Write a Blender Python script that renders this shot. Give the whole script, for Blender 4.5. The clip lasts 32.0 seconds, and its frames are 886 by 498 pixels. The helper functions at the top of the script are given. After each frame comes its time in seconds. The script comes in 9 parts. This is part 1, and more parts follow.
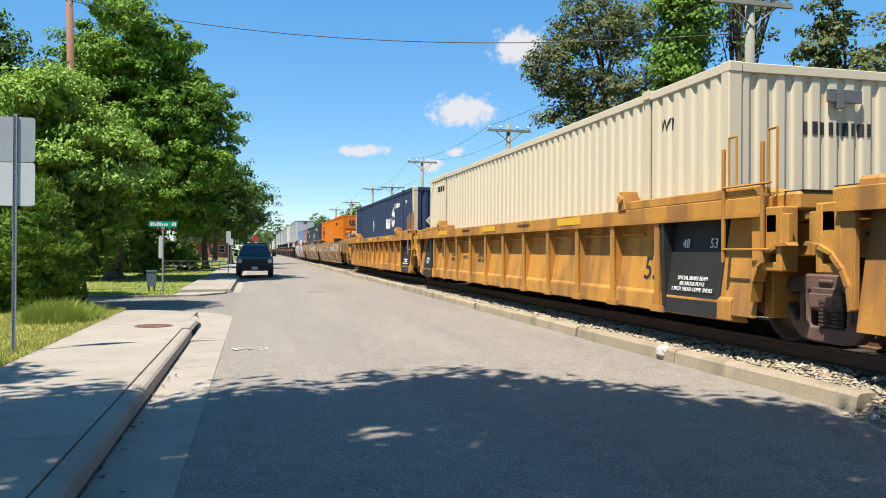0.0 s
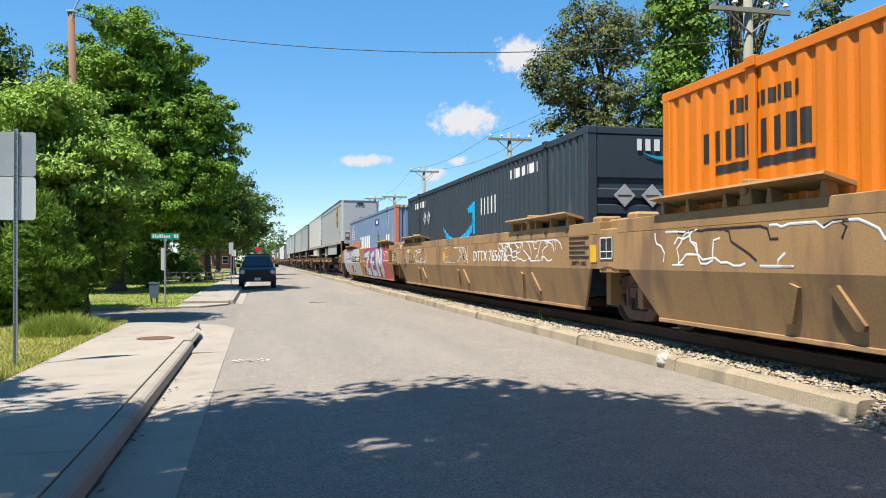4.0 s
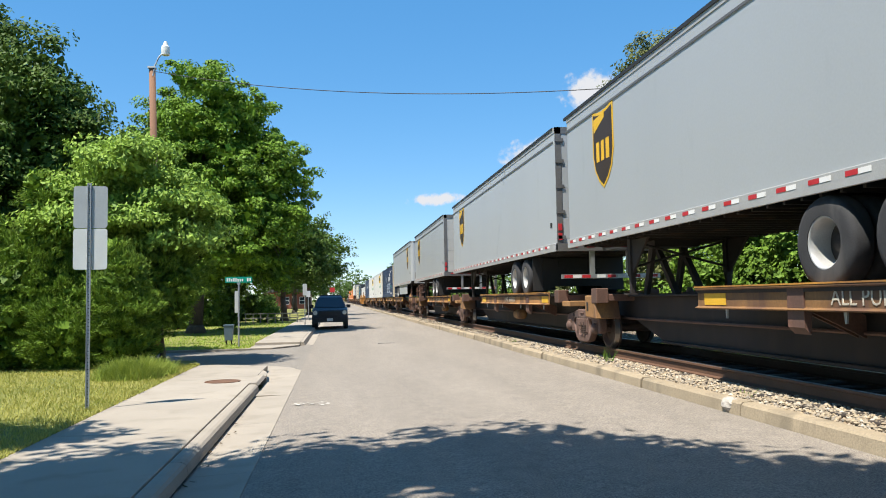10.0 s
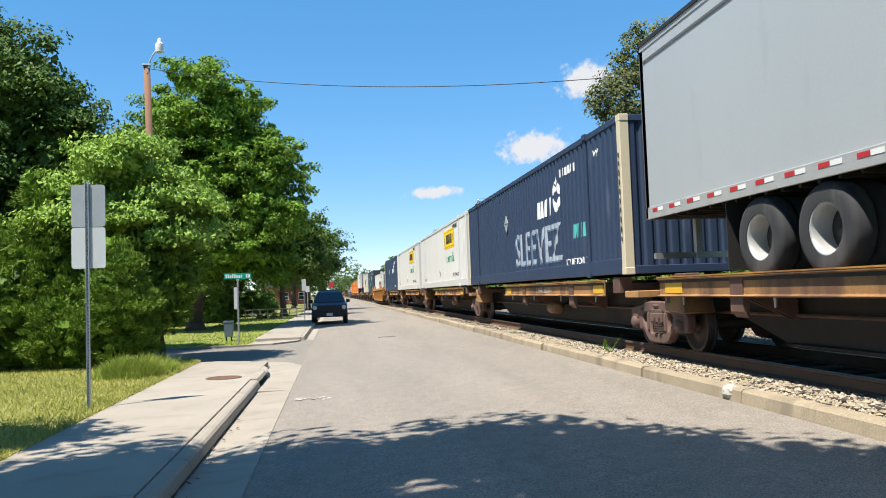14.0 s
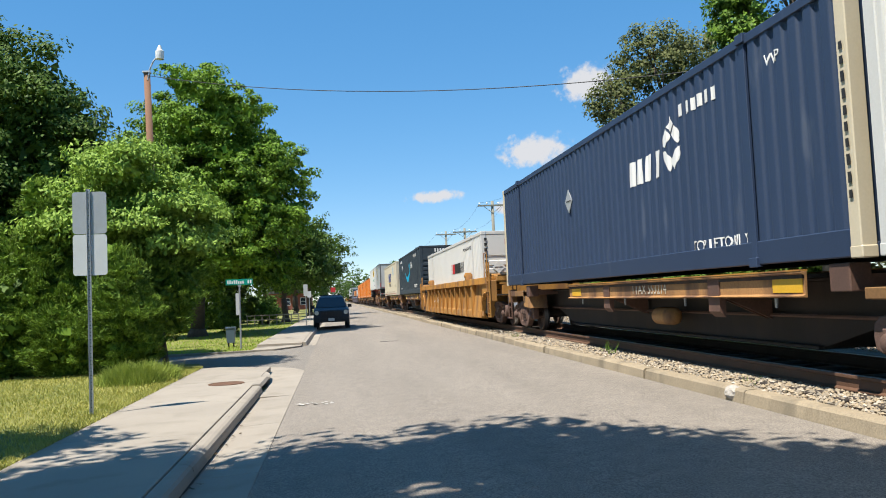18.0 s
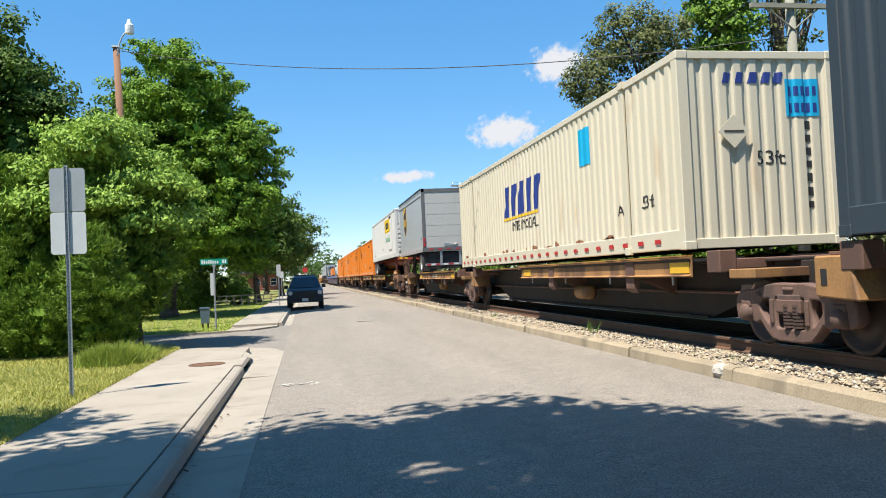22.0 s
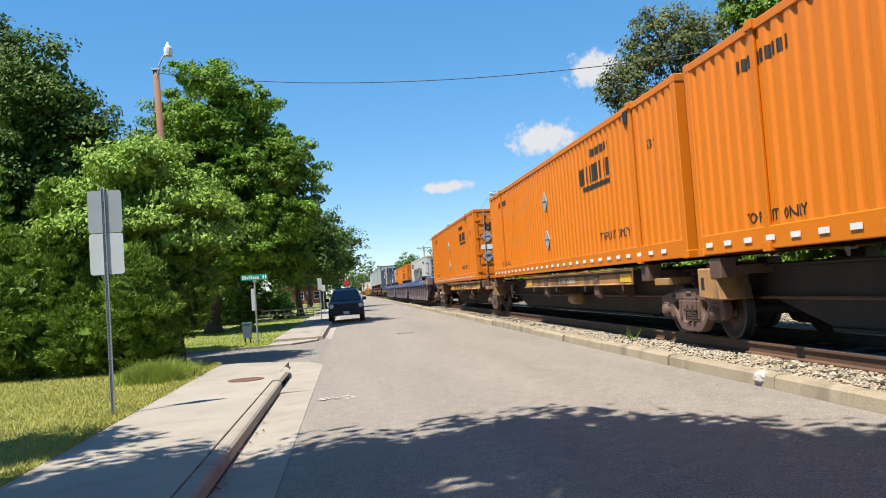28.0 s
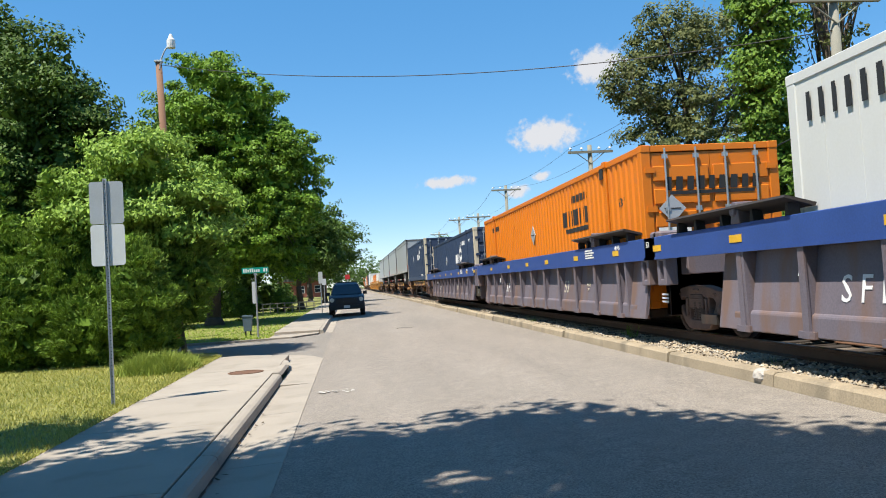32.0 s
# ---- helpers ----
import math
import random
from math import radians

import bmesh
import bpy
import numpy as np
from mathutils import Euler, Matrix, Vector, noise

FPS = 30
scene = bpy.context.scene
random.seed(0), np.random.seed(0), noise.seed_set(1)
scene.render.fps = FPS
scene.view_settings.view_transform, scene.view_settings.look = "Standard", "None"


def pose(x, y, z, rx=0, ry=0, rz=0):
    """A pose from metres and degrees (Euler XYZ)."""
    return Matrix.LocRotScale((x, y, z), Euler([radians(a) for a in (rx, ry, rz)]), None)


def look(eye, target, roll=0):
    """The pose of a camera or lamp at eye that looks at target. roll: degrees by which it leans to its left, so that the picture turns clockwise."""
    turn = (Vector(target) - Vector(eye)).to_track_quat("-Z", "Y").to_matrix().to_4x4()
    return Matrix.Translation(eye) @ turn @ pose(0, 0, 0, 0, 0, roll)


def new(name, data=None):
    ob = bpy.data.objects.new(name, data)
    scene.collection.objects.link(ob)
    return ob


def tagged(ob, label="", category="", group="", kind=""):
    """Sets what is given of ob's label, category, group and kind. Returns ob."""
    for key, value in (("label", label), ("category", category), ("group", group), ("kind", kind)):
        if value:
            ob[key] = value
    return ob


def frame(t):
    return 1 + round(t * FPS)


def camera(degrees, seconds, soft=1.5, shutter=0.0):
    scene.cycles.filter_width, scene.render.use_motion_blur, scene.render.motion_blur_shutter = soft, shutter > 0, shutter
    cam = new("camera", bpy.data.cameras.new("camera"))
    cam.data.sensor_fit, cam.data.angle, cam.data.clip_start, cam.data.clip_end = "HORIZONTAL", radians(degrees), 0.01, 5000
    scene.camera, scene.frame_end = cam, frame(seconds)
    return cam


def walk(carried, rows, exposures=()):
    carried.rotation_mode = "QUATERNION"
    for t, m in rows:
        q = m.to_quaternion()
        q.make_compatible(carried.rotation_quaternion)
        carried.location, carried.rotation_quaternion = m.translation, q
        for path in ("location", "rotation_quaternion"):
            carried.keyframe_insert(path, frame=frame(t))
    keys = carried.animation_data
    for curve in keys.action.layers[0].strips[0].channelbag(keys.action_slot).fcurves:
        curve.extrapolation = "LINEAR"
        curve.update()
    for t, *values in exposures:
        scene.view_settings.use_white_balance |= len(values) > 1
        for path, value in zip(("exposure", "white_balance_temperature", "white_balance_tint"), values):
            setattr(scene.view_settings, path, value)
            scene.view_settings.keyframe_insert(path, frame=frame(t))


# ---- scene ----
cam = camera(59.51, 32.0, soft=1.0)
PATH = [
    (0.0, pose(-0.217, 0.009, 1.517, 90.133, -0.315, -13.633)),
    (0.5, pose(-0.227, 0.007, 1.520, 90.185, -0.290, -13.686)),
    (1.0, pose(-0.222, -0.000, 1.528, 90.433, -0.157, -13.534)),
    (1.5, pose(-0.212, 0.008, 1.525, 90.601, -0.010, -13.417)),
    (2.0, pose(-0.201, 0.016, 1.525, 90.814, 0.032, -13.222)),
    (2.5, pose(-0.201, 0.015, 1.528, 90.887, -0.008, -13.282)),
    (3.0, pose(-0.208, 0.007, 1.520, 90.939, -0.019, -13.408)),
    (3.5, pose(-0.201, -0.009, 1.527, 90.871, 0.045, -13.432)),
    (5.5, pose(-0.015, -0.037, 1.577, 90.569, 1.361, -12.682)),
    (6.0, pose(0.034, -0.044, 1.603, 92.841, 1.548, -11.617)),
    (6.5, pose(0.069, -0.064, 1.603, 93.487, 1.376, -10.193)),
    (7.0, pose(0.090, -0.070, 1.610, 93.429, 1.181, -8.993)),
    (7.5, pose(0.100, -0.072, 1.614, 93.600, 1.067, -8.473)),
    (8.0, pose(0.111, -0.078, 1.609, 93.641, 0.905, -8.490)),
    (8.5, pose(0.102, -0.072, 1.605, 93.570, 0.971, -8.507)),
    (9.0, pose(0.099, -0.064, 1.604, 93.598, 0.974, -8.393)),
    (9.5, pose(0.095, -0.059, 1.605, 93.554, 1.032, -8.136)),
    (10.0, pose(0.101, -0.067, 1.602, 93.615, 1.012, -7.860)),
    (10.5, pose(0.093, -0.064, 1.599, 93.565, 0.942, -7.751)),
    (11.0, pose(0.097, -0.058, 1.602, 93.506, 1.058, -7.796)),
    (11.5, pose(0.099, -0.043, 1.603, 93.380, 1.255, -7.752)),
    (12.0, pose(0.096, -0.056, 1.599, 93.296, 1.253, -7.705)),
    (12.5, pose(0.100, -0.066, 1.602, 93.283, 1.617, -7.743)),
    (13.0, pose(0.092, -0.078, 1.599, 93.272, 1.854, -7.876)),
    (13.5, pose(0.095, -0.074, 1.604, 93.200, 2.088, -7.903)),
    (14.0, pose(0.094, -0.067, 1.600, 93.087, 2.002, -7.932)),
    (14.5, pose(0.096, -0.072, 1.598, 93.015, 2.131, -7.963)),
    (16.5, pose(0.101, -0.069, 1.597, 93.094, 2.497, -7.935)),
    (17.0, pose(0.099, -0.067, 1.591, 93.137, 2.497, -7.833)),
    (17.5, pose(0.099, -0.068, 1.594, 93.258, 2.519, -7.786)),
    (18.0, pose(0.096, -0.074, 1.592, 93.398, 2.546, -7.801)),
    (18.5, pose(0.088, -0.071, 1.599, 93.537, 2.548, -7.746)),
    (19.0, pose(0.089, -0.069, 1.596, 93.488, 2.509, -7.404)),
    (19.5, pose(0.071, -0.056, 1.600, 92.929, 2.413, -7.203)),
    (20.0, pose(0.031, -0.014, 1.604, 92.523, 2.498, -7.224)),
    (20.5, pose(-0.056, 0.036, 1.600, 92.543, 2.615, -7.683)),
    (21.0, pose(-0.134, 0.065, 1.583, 92.278, 2.909, -8.507)),
    (21.5, pose(-0.166, 0.069, 1.583, 91.874, 2.902, -9.360)),
    (22.0, pose(-0.140, 0.062, 1.586, 91.851, 2.579, -10.018)),
    (22.5, pose(-0.099, 0.056, 1.598, 92.249, 2.419, -10.290)),
    (23.0, pose(-0.066, 0.060, 1.602, 92.417, 2.418, -10.358)),
    (23.5, pose(-0.034, 0.060, 1.604, 92.565, 2.489, -10.047)),
    (24.0, pose(-0.016, 0.066, 1.603, 92.556, 2.517, -9.421)),
    (24.5, pose(0.003, 0.068, 1.604, 92.912, 2.518, -8.565)),
    (25.0, pose(0.000, 0.077, 1.603, 93.054, 2.825, -8.048)),
    (25.5, pose(0.009, 0.088, 1.603, 92.976, 3.156, -7.769)),
    (26.0, pose(0.001, 0.096, 1.600, 93.035, 3.392, -7.451)),
    (26.5, pose(0.009, 0.083, 1.600, 92.963, 3.898, -7.119)),
    (28.5, pose(0.010, 0.090, 1.605, 92.647, 3.928, -6.867)),
    (29.0, pose(0.006, 0.086, 1.599, 92.552, 3.953, -6.962)),
    (29.5, pose(0.007, 0.085, 1.602, 92.537, 3.983, -7.017)),
    (30.0, pose(0.004, 0.080, 1.602, 92.506, 3.746, -7.144)),
    (30.5, pose(-0.005, 0.079, 1.602, 92.400, 3.473, -7.218)),
    (31.0, pose(0.007, 0.088, 1.607, 92.348, 3.469, -7.083)),
    (31.5, pose(0.016, 0.082, 1.602, 92.309, 3.422, -7.012)),
    (32.0, pose(0.011, 0.084, 1.595, 92.394, 3.342, -6.827)),
]
walk(cam, PATH, exposures=((0.0, 0.97), (3.5, 1.0), (6.0, 0.96), (14.0, 1.02), (17.0, 0.82), (18.0, 0.86), (19.0, 1.02), (20.0, 0.95), (22.0, 1.04), (23.0, 0.86), (24.0, 0.93), (26.0, 1.0), (29.0, 0.9), (32.0, 0.92)))

# ---- light ----
SUN_DIR = Vector((0.39, 0.27, -1.0)).normalized()
world = bpy.data.worlds.new("sky")
scene.world = world
world.use_nodes = True
wn = world.node_tree.nodes
sky = wn.new("ShaderNodeTexSky")
sky.sky_type = "NISHITA"
sky.sun_disc = False
sky.sun_elevation = math.asin(-SUN_DIR.z)
sky.sun_rotation = math.atan2(-SUN_DIR.x, -SUN_DIR.y)
sky.altitude = 3000
sky.air_density = 1.0
sky.dust_density = 0.0
sky.ozone_density = 3.2
soft_sky = wn.new("ShaderNodeGamma")
soft_sky.inputs[1].default_value = 0.48
hue = wn.new("ShaderNodeHueSaturation")
hue.inputs["Saturation"].default_value = 1.9
hue.inputs["Hue"].default_value = 0.5
hue.inputs["Value"].default_value = 1.75
world.node_tree.links.new(sky.outputs[0], soft_sky.inputs[0])
world.node_tree.links.new(soft_sky.outputs[0], hue.inputs["Color"])
world.node_tree.links.new(hue.outputs[0], wn["Background"].inputs[0])
wn["Background"].inputs[1].default_value = 0.13
sun = new("sun", bpy.data.lights.new("sun", "SUN"))
sun.data.energy, sun.data.angle, sun.data.color = 5.0, radians(0.53), (1.0, 0.945, 0.85)
sun.matrix_world = Matrix.Translation((-20, -5, 50)) @ SUN_DIR.to_track_quat("-Z", "Y").to_matrix().to_4x4()

# ---- materials ----
MATS = {}
ALBEDO_SCALE = 0.84  # every base colour scaled down, against a raised exposure, to deepen shade


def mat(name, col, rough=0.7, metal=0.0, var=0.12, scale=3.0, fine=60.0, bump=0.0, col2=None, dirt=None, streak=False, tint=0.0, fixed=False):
    """A painted or raw surface: base colour, blotches at two scales, optional dirt colour with streaks, and fine relief."""
    if name in MATS:
        return MATS[name]
    col = tuple(c * ALBEDO_SCALE for c in col)
    col2 = tuple(c * ALBEDO_SCALE for c in col2) if col2 else None
    m = bpy.data.materials.new(name)
    m.use_nodes = True
    n, l = m.node_tree.nodes, m.node_tree.links
    b = n["Principled BSDF"]
    b.inputs["Roughness"].default_value, b.inputs["Metallic"].default_value = rough, metal
    if fixed:
        place = n.new("ShaderNodeNewGeometry").outputs["Position"]
    else:
        place = n.new("ShaderNodeTexCoord").outputs["Object"]
    big = n.new("ShaderNodeTexNoise")
    big.inputs["Scale"].default_value, big.inputs["Detail"].default_value = scale, 5
    small = n.new("ShaderNodeTexNoise")
    small.inputs["Scale"].default_value, small.inputs["Detail"].default_value = fine, 3
    if streak:
        mp = n.new("ShaderNodeMapping")
        mp.inputs["Scale"].default_value = (1.0, 1.0, 0.12)
        l.new(place, mp.inputs[0])
        l.new(mp.outputs[0], big.inputs["Vector"])
    else:
        l.new(place, big.inputs["Vector"])
    l.new(place, small.inputs["Vector"])
    ad = n.new("ShaderNodeMath")
    ad.operation = "ADD"
    l.new(big.outputs["Fac"], ad.inputs[0])
    l.new(small.outputs["Fac"], ad.inputs[1])
    mr = n.new("ShaderNodeMapRange")
    mr.inputs["From Min"].default_value, mr.inputs["From Max"].default_value = 0.65, 1.35
    l.new(ad.outputs[0], mr.inputs["Value"])
    c2 = col2 or tuple(min(1, c * (1 + var)) for c in col)
    mix = n.new("ShaderNodeMix")
    mix.data_type = "RGBA"
    mix.inputs["A"].default_value = (*(tuple(c * (1 - var) for c in col)), 1)
    mix.inputs["B"].default_value = (*c2, 1)
    l.new(mr.outputs[0], mix.inputs["Factor"])
    out = mix.outputs["Result"]
    if tint:
        oi = n.new("ShaderNodeObjectInfo")
        hs = n.new("ShaderNodeHueSaturation")
        mv = n.new("ShaderNodeMapRange")
        mv.inputs["To Min"].default_value, mv.inputs["To Max"].default_value = 1 - tint, 1 + tint
        l.new(oi.outputs["Random"], mv.inputs["Value"])
        l.new(mv.outputs[0], hs.inputs["Value"])
        l.new(out, hs.inputs["Color"])
        out = hs.outputs["Color"]
    if dirt:
        dn = n.new("ShaderNodeTexNoise")
        dn.inputs["Scale"].default_value, dn.inputs["Detail"].default_value = 2.2, 8
        mp2 = n.new("ShaderNodeMapping")
        mp2.inputs["Scale"].default_value = (1.0, 1.0, 0.25)
        l.new(place, mp2.inputs[0])
        l.new(mp2.outputs[0], dn.inputs["Vector"])
        dr = n.new("ShaderNodeMapRange")
        dr.inputs["From Min"].default_value, dr.inputs["From Max"].default_value = dirt[1], dirt[1] + 0.16
        dr.inputs["To Max"].default_value = dirt[2]
        l.new(dn.outputs["Fac"], dr.inputs["Value"])
        m2 = n.new("ShaderNodeMix")
        m2.data_type = "RGBA"
        m2.inputs["B"].default_value = (*dirt[0], 1)
        l.new(out, m2.inputs["A"])
        l.new(dr.outputs[0], m2.inputs["Factor"])
        out = m2.outputs["Result"]
    l.new(out, b.inputs["Base Color"])
    if bump:
        bp = n.new("ShaderNodeBump")
        bp.inputs["Strength"].default_value, bp.inputs["Distance"].default_value = 0.6, bump
        l.new(small.outputs["Fac"], bp.inputs["Height"])
        l.new(bp.outputs[0], b.inputs["Normal"])
    MATS[name] = m
    return m


def asphalt(name, pale, dark):
    """Worn asphalt: exposed aggregate, darker binder, soft lengthwise wear and stains."""
    m = bpy.data.materials.new(name)
    m.use_nodes = True
    n, l = m.node_tree.nodes, m.node_tree.links
    b = n["Principled BSDF"]
    b.inputs["Roughness"].default_value = 0.88
    tc = n.new("ShaderNodeTexCoord")
    grit = n.new("ShaderNodeTexNoise")
    grit.inputs["Scale"].default_value, grit.inputs["Detail"].default_value, grit.inputs["Roughness"].default_value = 52, 5, 0.85
    l.new(tc.outputs["Object"], grit.inputs["Vector"])
    wear = n.new("ShaderNodeTexNoise")
    wear.inputs["Scale"].default_value, wear.inputs["Detail"].default_value = 1.0, 7
    mp = n.new("ShaderNodeMapping")
    mp.inputs["Scale"].default_value = (0.9, 0.12, 1)
    l.new(tc.outputs["Object"], mp.inputs[0])
    l.new(mp.outputs[0], wear.inputs["Vector"])
    blot = n.new("ShaderNodeTexNoise")
    blot.inputs["Scale"].default_value, blot.inputs["Detail"].default_value = 5.0, 6
    l.new(tc.outputs["Object"], blot.inputs["Vector"])
    mr = n.new("ShaderNodeMapRange")
    mr.inputs["From Min"].default_value, mr.inputs["From Max"].default_value = 0.36, 0.64
    l.new(grit.outputs["Fac"], mr.inputs["Value"])
    mix = n.new("ShaderNodeMix")
    mix.data_type = "RGBA"
    mix.inputs["A"].default_value, mix.inputs["B"].default_value = (*dark, 1), (*pale, 1)
    l.new(mr.outputs[0], mix.inputs["Factor"])
    ad = n.new("ShaderNodeMath")
    ad.operation = "ADD"
    l.new(wear.outputs["Fac"], ad.inputs[0])
    l.new(blot.outputs["Fac"], ad.inputs[1])
    mv = n.new("ShaderNodeMapRange")
    mv.inputs["From Min"].default_value, mv.inputs["From Max"].default_value = 0.7, 1.3
    mv.inputs["To Min"].default_value, mv.inputs["To Max"].default_value = 0.84, 1.13
    l.new(ad.outputs[0], mv.inputs["Value"])
    hs = n.new("ShaderNodeHueSaturation")
    l.new(mv.outputs[0], hs.inputs["Value"])
    l.new(mix.outputs["Result"], hs.inputs["Color"])
    l.new(hs.outputs[0], b.inputs["Base Color"])
    bp = n.new("ShaderNodeBump")
    bp.inputs["Strength"].default_value, bp.inputs["Distance"].default_value = 0.7, 0.006
    l.new(grit.outputs["Fac"], bp.inputs["Height"])
    l.new(bp.outputs[0], b.inputs["Normal"])
    return m


def leafmat(name, col, col2, trans=0.16):
    m = bpy.data.materials.new(name)
    m.use_nodes = True
    n, l = m.node_tree.nodes, m.node_tree.links
    b = n["Principled BSDF"]
    b.inputs["Roughness"].default_value = 0.6
    b.inputs["Specular IOR Level"].default_value = 0.2
    g = n.new("ShaderNodeNewGeometry")
    mix = n.new("ShaderNodeMix")
    mix.data_type = "RGBA"
    mix.inputs["A"].default_value, mix.inputs["B"].default_value = (*(c * 0.62 for c in col), 1), (*(c * 0.95 for c in col2), 1)
    tc = n.new("ShaderNodeTexCoord")
    nz = n.new("ShaderNodeTexNoise")
    nz.inputs["Scale"].default_value = 0.7
    l.new(tc.outputs["Object"], nz.inputs["Vector"])
    av = n.new("ShaderNodeMath")
    av.operation = "MULTIPLY_ADD"
    av.inputs[1].default_value = 0.6
    l.new(g.outputs["Random Per Island"], av.inputs[0])
    ml = n.new("ShaderNodeMath")
    ml.operation = "MULTIPLY"
    ml.inputs[1].default_value = 0.5
    l.new(nz.outputs["Fac"], ml.inputs[0])
    l.new(ml.outputs[0], av.inputs[2])
    l.new(av.outputs[0], mix.inputs["Factor"])
    l.new(mix.outputs["Result"], b.inputs["Base Color"])
    t = n.new("ShaderNodeBsdfTranslucent")
    l.new(mix.outputs["Result"], t.inputs["Color"])
    ms = n.new("ShaderNodeMixShader")
    ms.inputs[0].default_value = trans
    l.new(b.outputs[0], ms.inputs[1])
    l.new(t.outputs[0], ms.inputs[2])
    l.new(ms.outputs[0], n["Material Output"].inputs[0])
    return m


RUST = (0.17, 0.075, 0.035)
# Underside steels: base colours lowered to stand in for shade beneath the cars.
STEEL_DARK = mat("dirty_steel_shade_toned", (0.028, 0.021, 0.017), 0.75, 0, 0.35, 4, 50, 0.002, dirt=((0.11, 0.05, 0.025), 0.55, 0.5))
BOGIE = mat("rusty_cast_steel", (0.135, 0.076, 0.056), 0.8, 0, 0.35, 6, 60, 0.003, dirt=((0.05, 0.035, 0.03), 0.5, 0.7))
WHEEL = mat("brown_wheel_steel", (0.085, 0.05, 0.036), 0.65, 0.2, 0.3, 8, 60, dirt=((0.03, 0.025, 0.02), 0.5, 0.6))
TREAD = mat("polished_steel", (0.55, 0.53, 0.5), 0.3, 1.0, 0.1, 20, 200)
YELLOW = mat("faded_yellow_paint", (0.50, 0.23, 0.036), 0.65, 0, 0.22, 1.3, 40, 0.001, tint=0.1, dirt=((0.16, 0.075, 0.03), 0.45, 0.7), streak=True)
WORN = mat("rusted_amber_paint", (0.44, 0.205, 0.038), 0.7, 0, 0.25, 1.6, 40, 0.001, dirt=((0.15, 0.07, 0.03), 0.47, 0.75), streak=True)
TAN = mat("dirty_tan_paint", (0.35, 0.205, 0.085), 0.7, 0, 0.22, 1.0, 40, 0.001, dirt=((0.15, 0.085, 0.05), 0.5, 0.8), streak=True)
SPINE_TAN = mat("spine_edge_paint", (0.33, 0.17, 0.06), 0.7, 0, 0.25, 1.5, 30, 0.001, tint=0.3, dirt=((0.09, 0.045, 0.028), 0.46, 0.85))
# Brown beam coloured almost black, with the deck's shade put into the paint.
SPINE_BEAM = mat("shade_toned_brown_beam", (0.024, 0.016, 0.012), 0.75, 0, 0.3, 1.5, 40, 0.001, dirt=((0.035, 0.021, 0.015), 0.5, 0.7))
SPINE_RED = mat("spine_brown", (0.15, 0.075, 0.05), 0.75, 0, 0.3, 2, 40, 0.001, dirt=((0.07, 0.04, 0.03), 0.5, 0.7))
PURPLE = mat("grimy_purple_grey_paint", (0.155, 0.132, 0.155), 0.65, 0, 0.2, 1.2, 40, 0.001, dirt=((0.15, 0.085, 0.055), 0.46, 0.8), streak=True)
BLUE_SILL = mat("blue_sill_paint", (0.03, 0.075, 0.27), 0.5, 0, 0.15, 2, 40, dirt=((0.1, 0.07, 0.06), 0.62, 0.6))
BLACK = mat("black_paint", (0.02, 0.019, 0.018), 0.6, 0, 0.3, 3, 40)
WHITE = mat("white_marking", (0.78, 0.77, 0.74), 0.6, 0, 0.06, 3, 50)
REFL_RED = mat("red_reflector", (0.5, 0.03, 0.035), 0.4, 0, 0.1, 5, 50)
YEL_MARK = mat("yellow_marking", (0.75, 0.43, 0.03), 0.5, 0, 0.1, 4, 50)
RUBBER = mat("tyre_rubber", (0.03, 0.03, 0.032), 0.85, 0, 0.3, 6, 80, 0.002, dirt=((0.12, 0.11, 0.1), 0.5, 0.5))
RIM = mat("white_wheel_rim", (0.6, 0.6, 0.6), 0.45, 0.3, 0.15, 5, 60, dirt=((0.2, 0.15, 0.1), 0.6, 0.5))
ALU = mat("brushed_aluminium", (0.58, 0.58, 0.58), 0.38, 0.8, 0.1, 5, 90)
GALV = mat("galvanised_steel", (0.42, 0.44, 0.46), 0.5, 0.6, 0.15, 14, 90)

# ---- geometry helpers ----


def box(bm, x0, x1, y0, y1, z0, z1, taper=0.0):
    v = [bm.verts.new((x, y, z)) for z in (z0, z1) for y in (y0, y1) for x in (x0, x1)]
    for f in ((0, 2, 3, 1), (4, 5, 7, 6), (0, 1, 5, 4), (2, 6, 7, 3), (0, 4, 6, 2), (1, 3, 7, 5)):
        bm.faces.new([v[i] for i in f])
    return v


def tube(bm, a, b, r, n=8, r2=None, cap=True):
    a, b = Vector(a), Vector(b)
    q = (b - a).to_track_quat("Z", "Y")
    ra, rb = [], []
    for i in range(n):
        c = Vector((math.cos(2 * math.pi * i / n), math.sin(2 * math.pi * i / n), 0))
        ra.append(bm.verts.new(a + q @ (c * r)))
        rb.append(bm.verts.new(b + q @ (c * (r if r2 is None else r2))))
    for i in range(n):
        j = (i + 1) % n
        bm.faces.new((ra[i], ra[j], rb[j], rb[i]))
    if cap:
        bm.faces.new(ra[::-1])
        bm.faces.new(rb)


def prism(bm, pts, axis, a, b):
    """A polygon of (u, v) pulled along an axis from a to b. x: (y, z), y: (x, z), z: (x, y)."""
    def at(u, v, w):
        return {"x": (w, u, v), "y": (u, w, v), "z": (u, v, w)}[axis]
    p = [bm.verts.new(at(u, v, a)) for u, v in pts]
    q = [bm.verts.new(at(u, v, b)) for u, v in pts]
    k = len(pts)
    for i in range(k):
        bm.faces.new((p[i], p[(i + 1) % k], q[(i + 1) % k], q[i]))
    bm.faces.new(p[::-1])
    bm.faces.new(q)


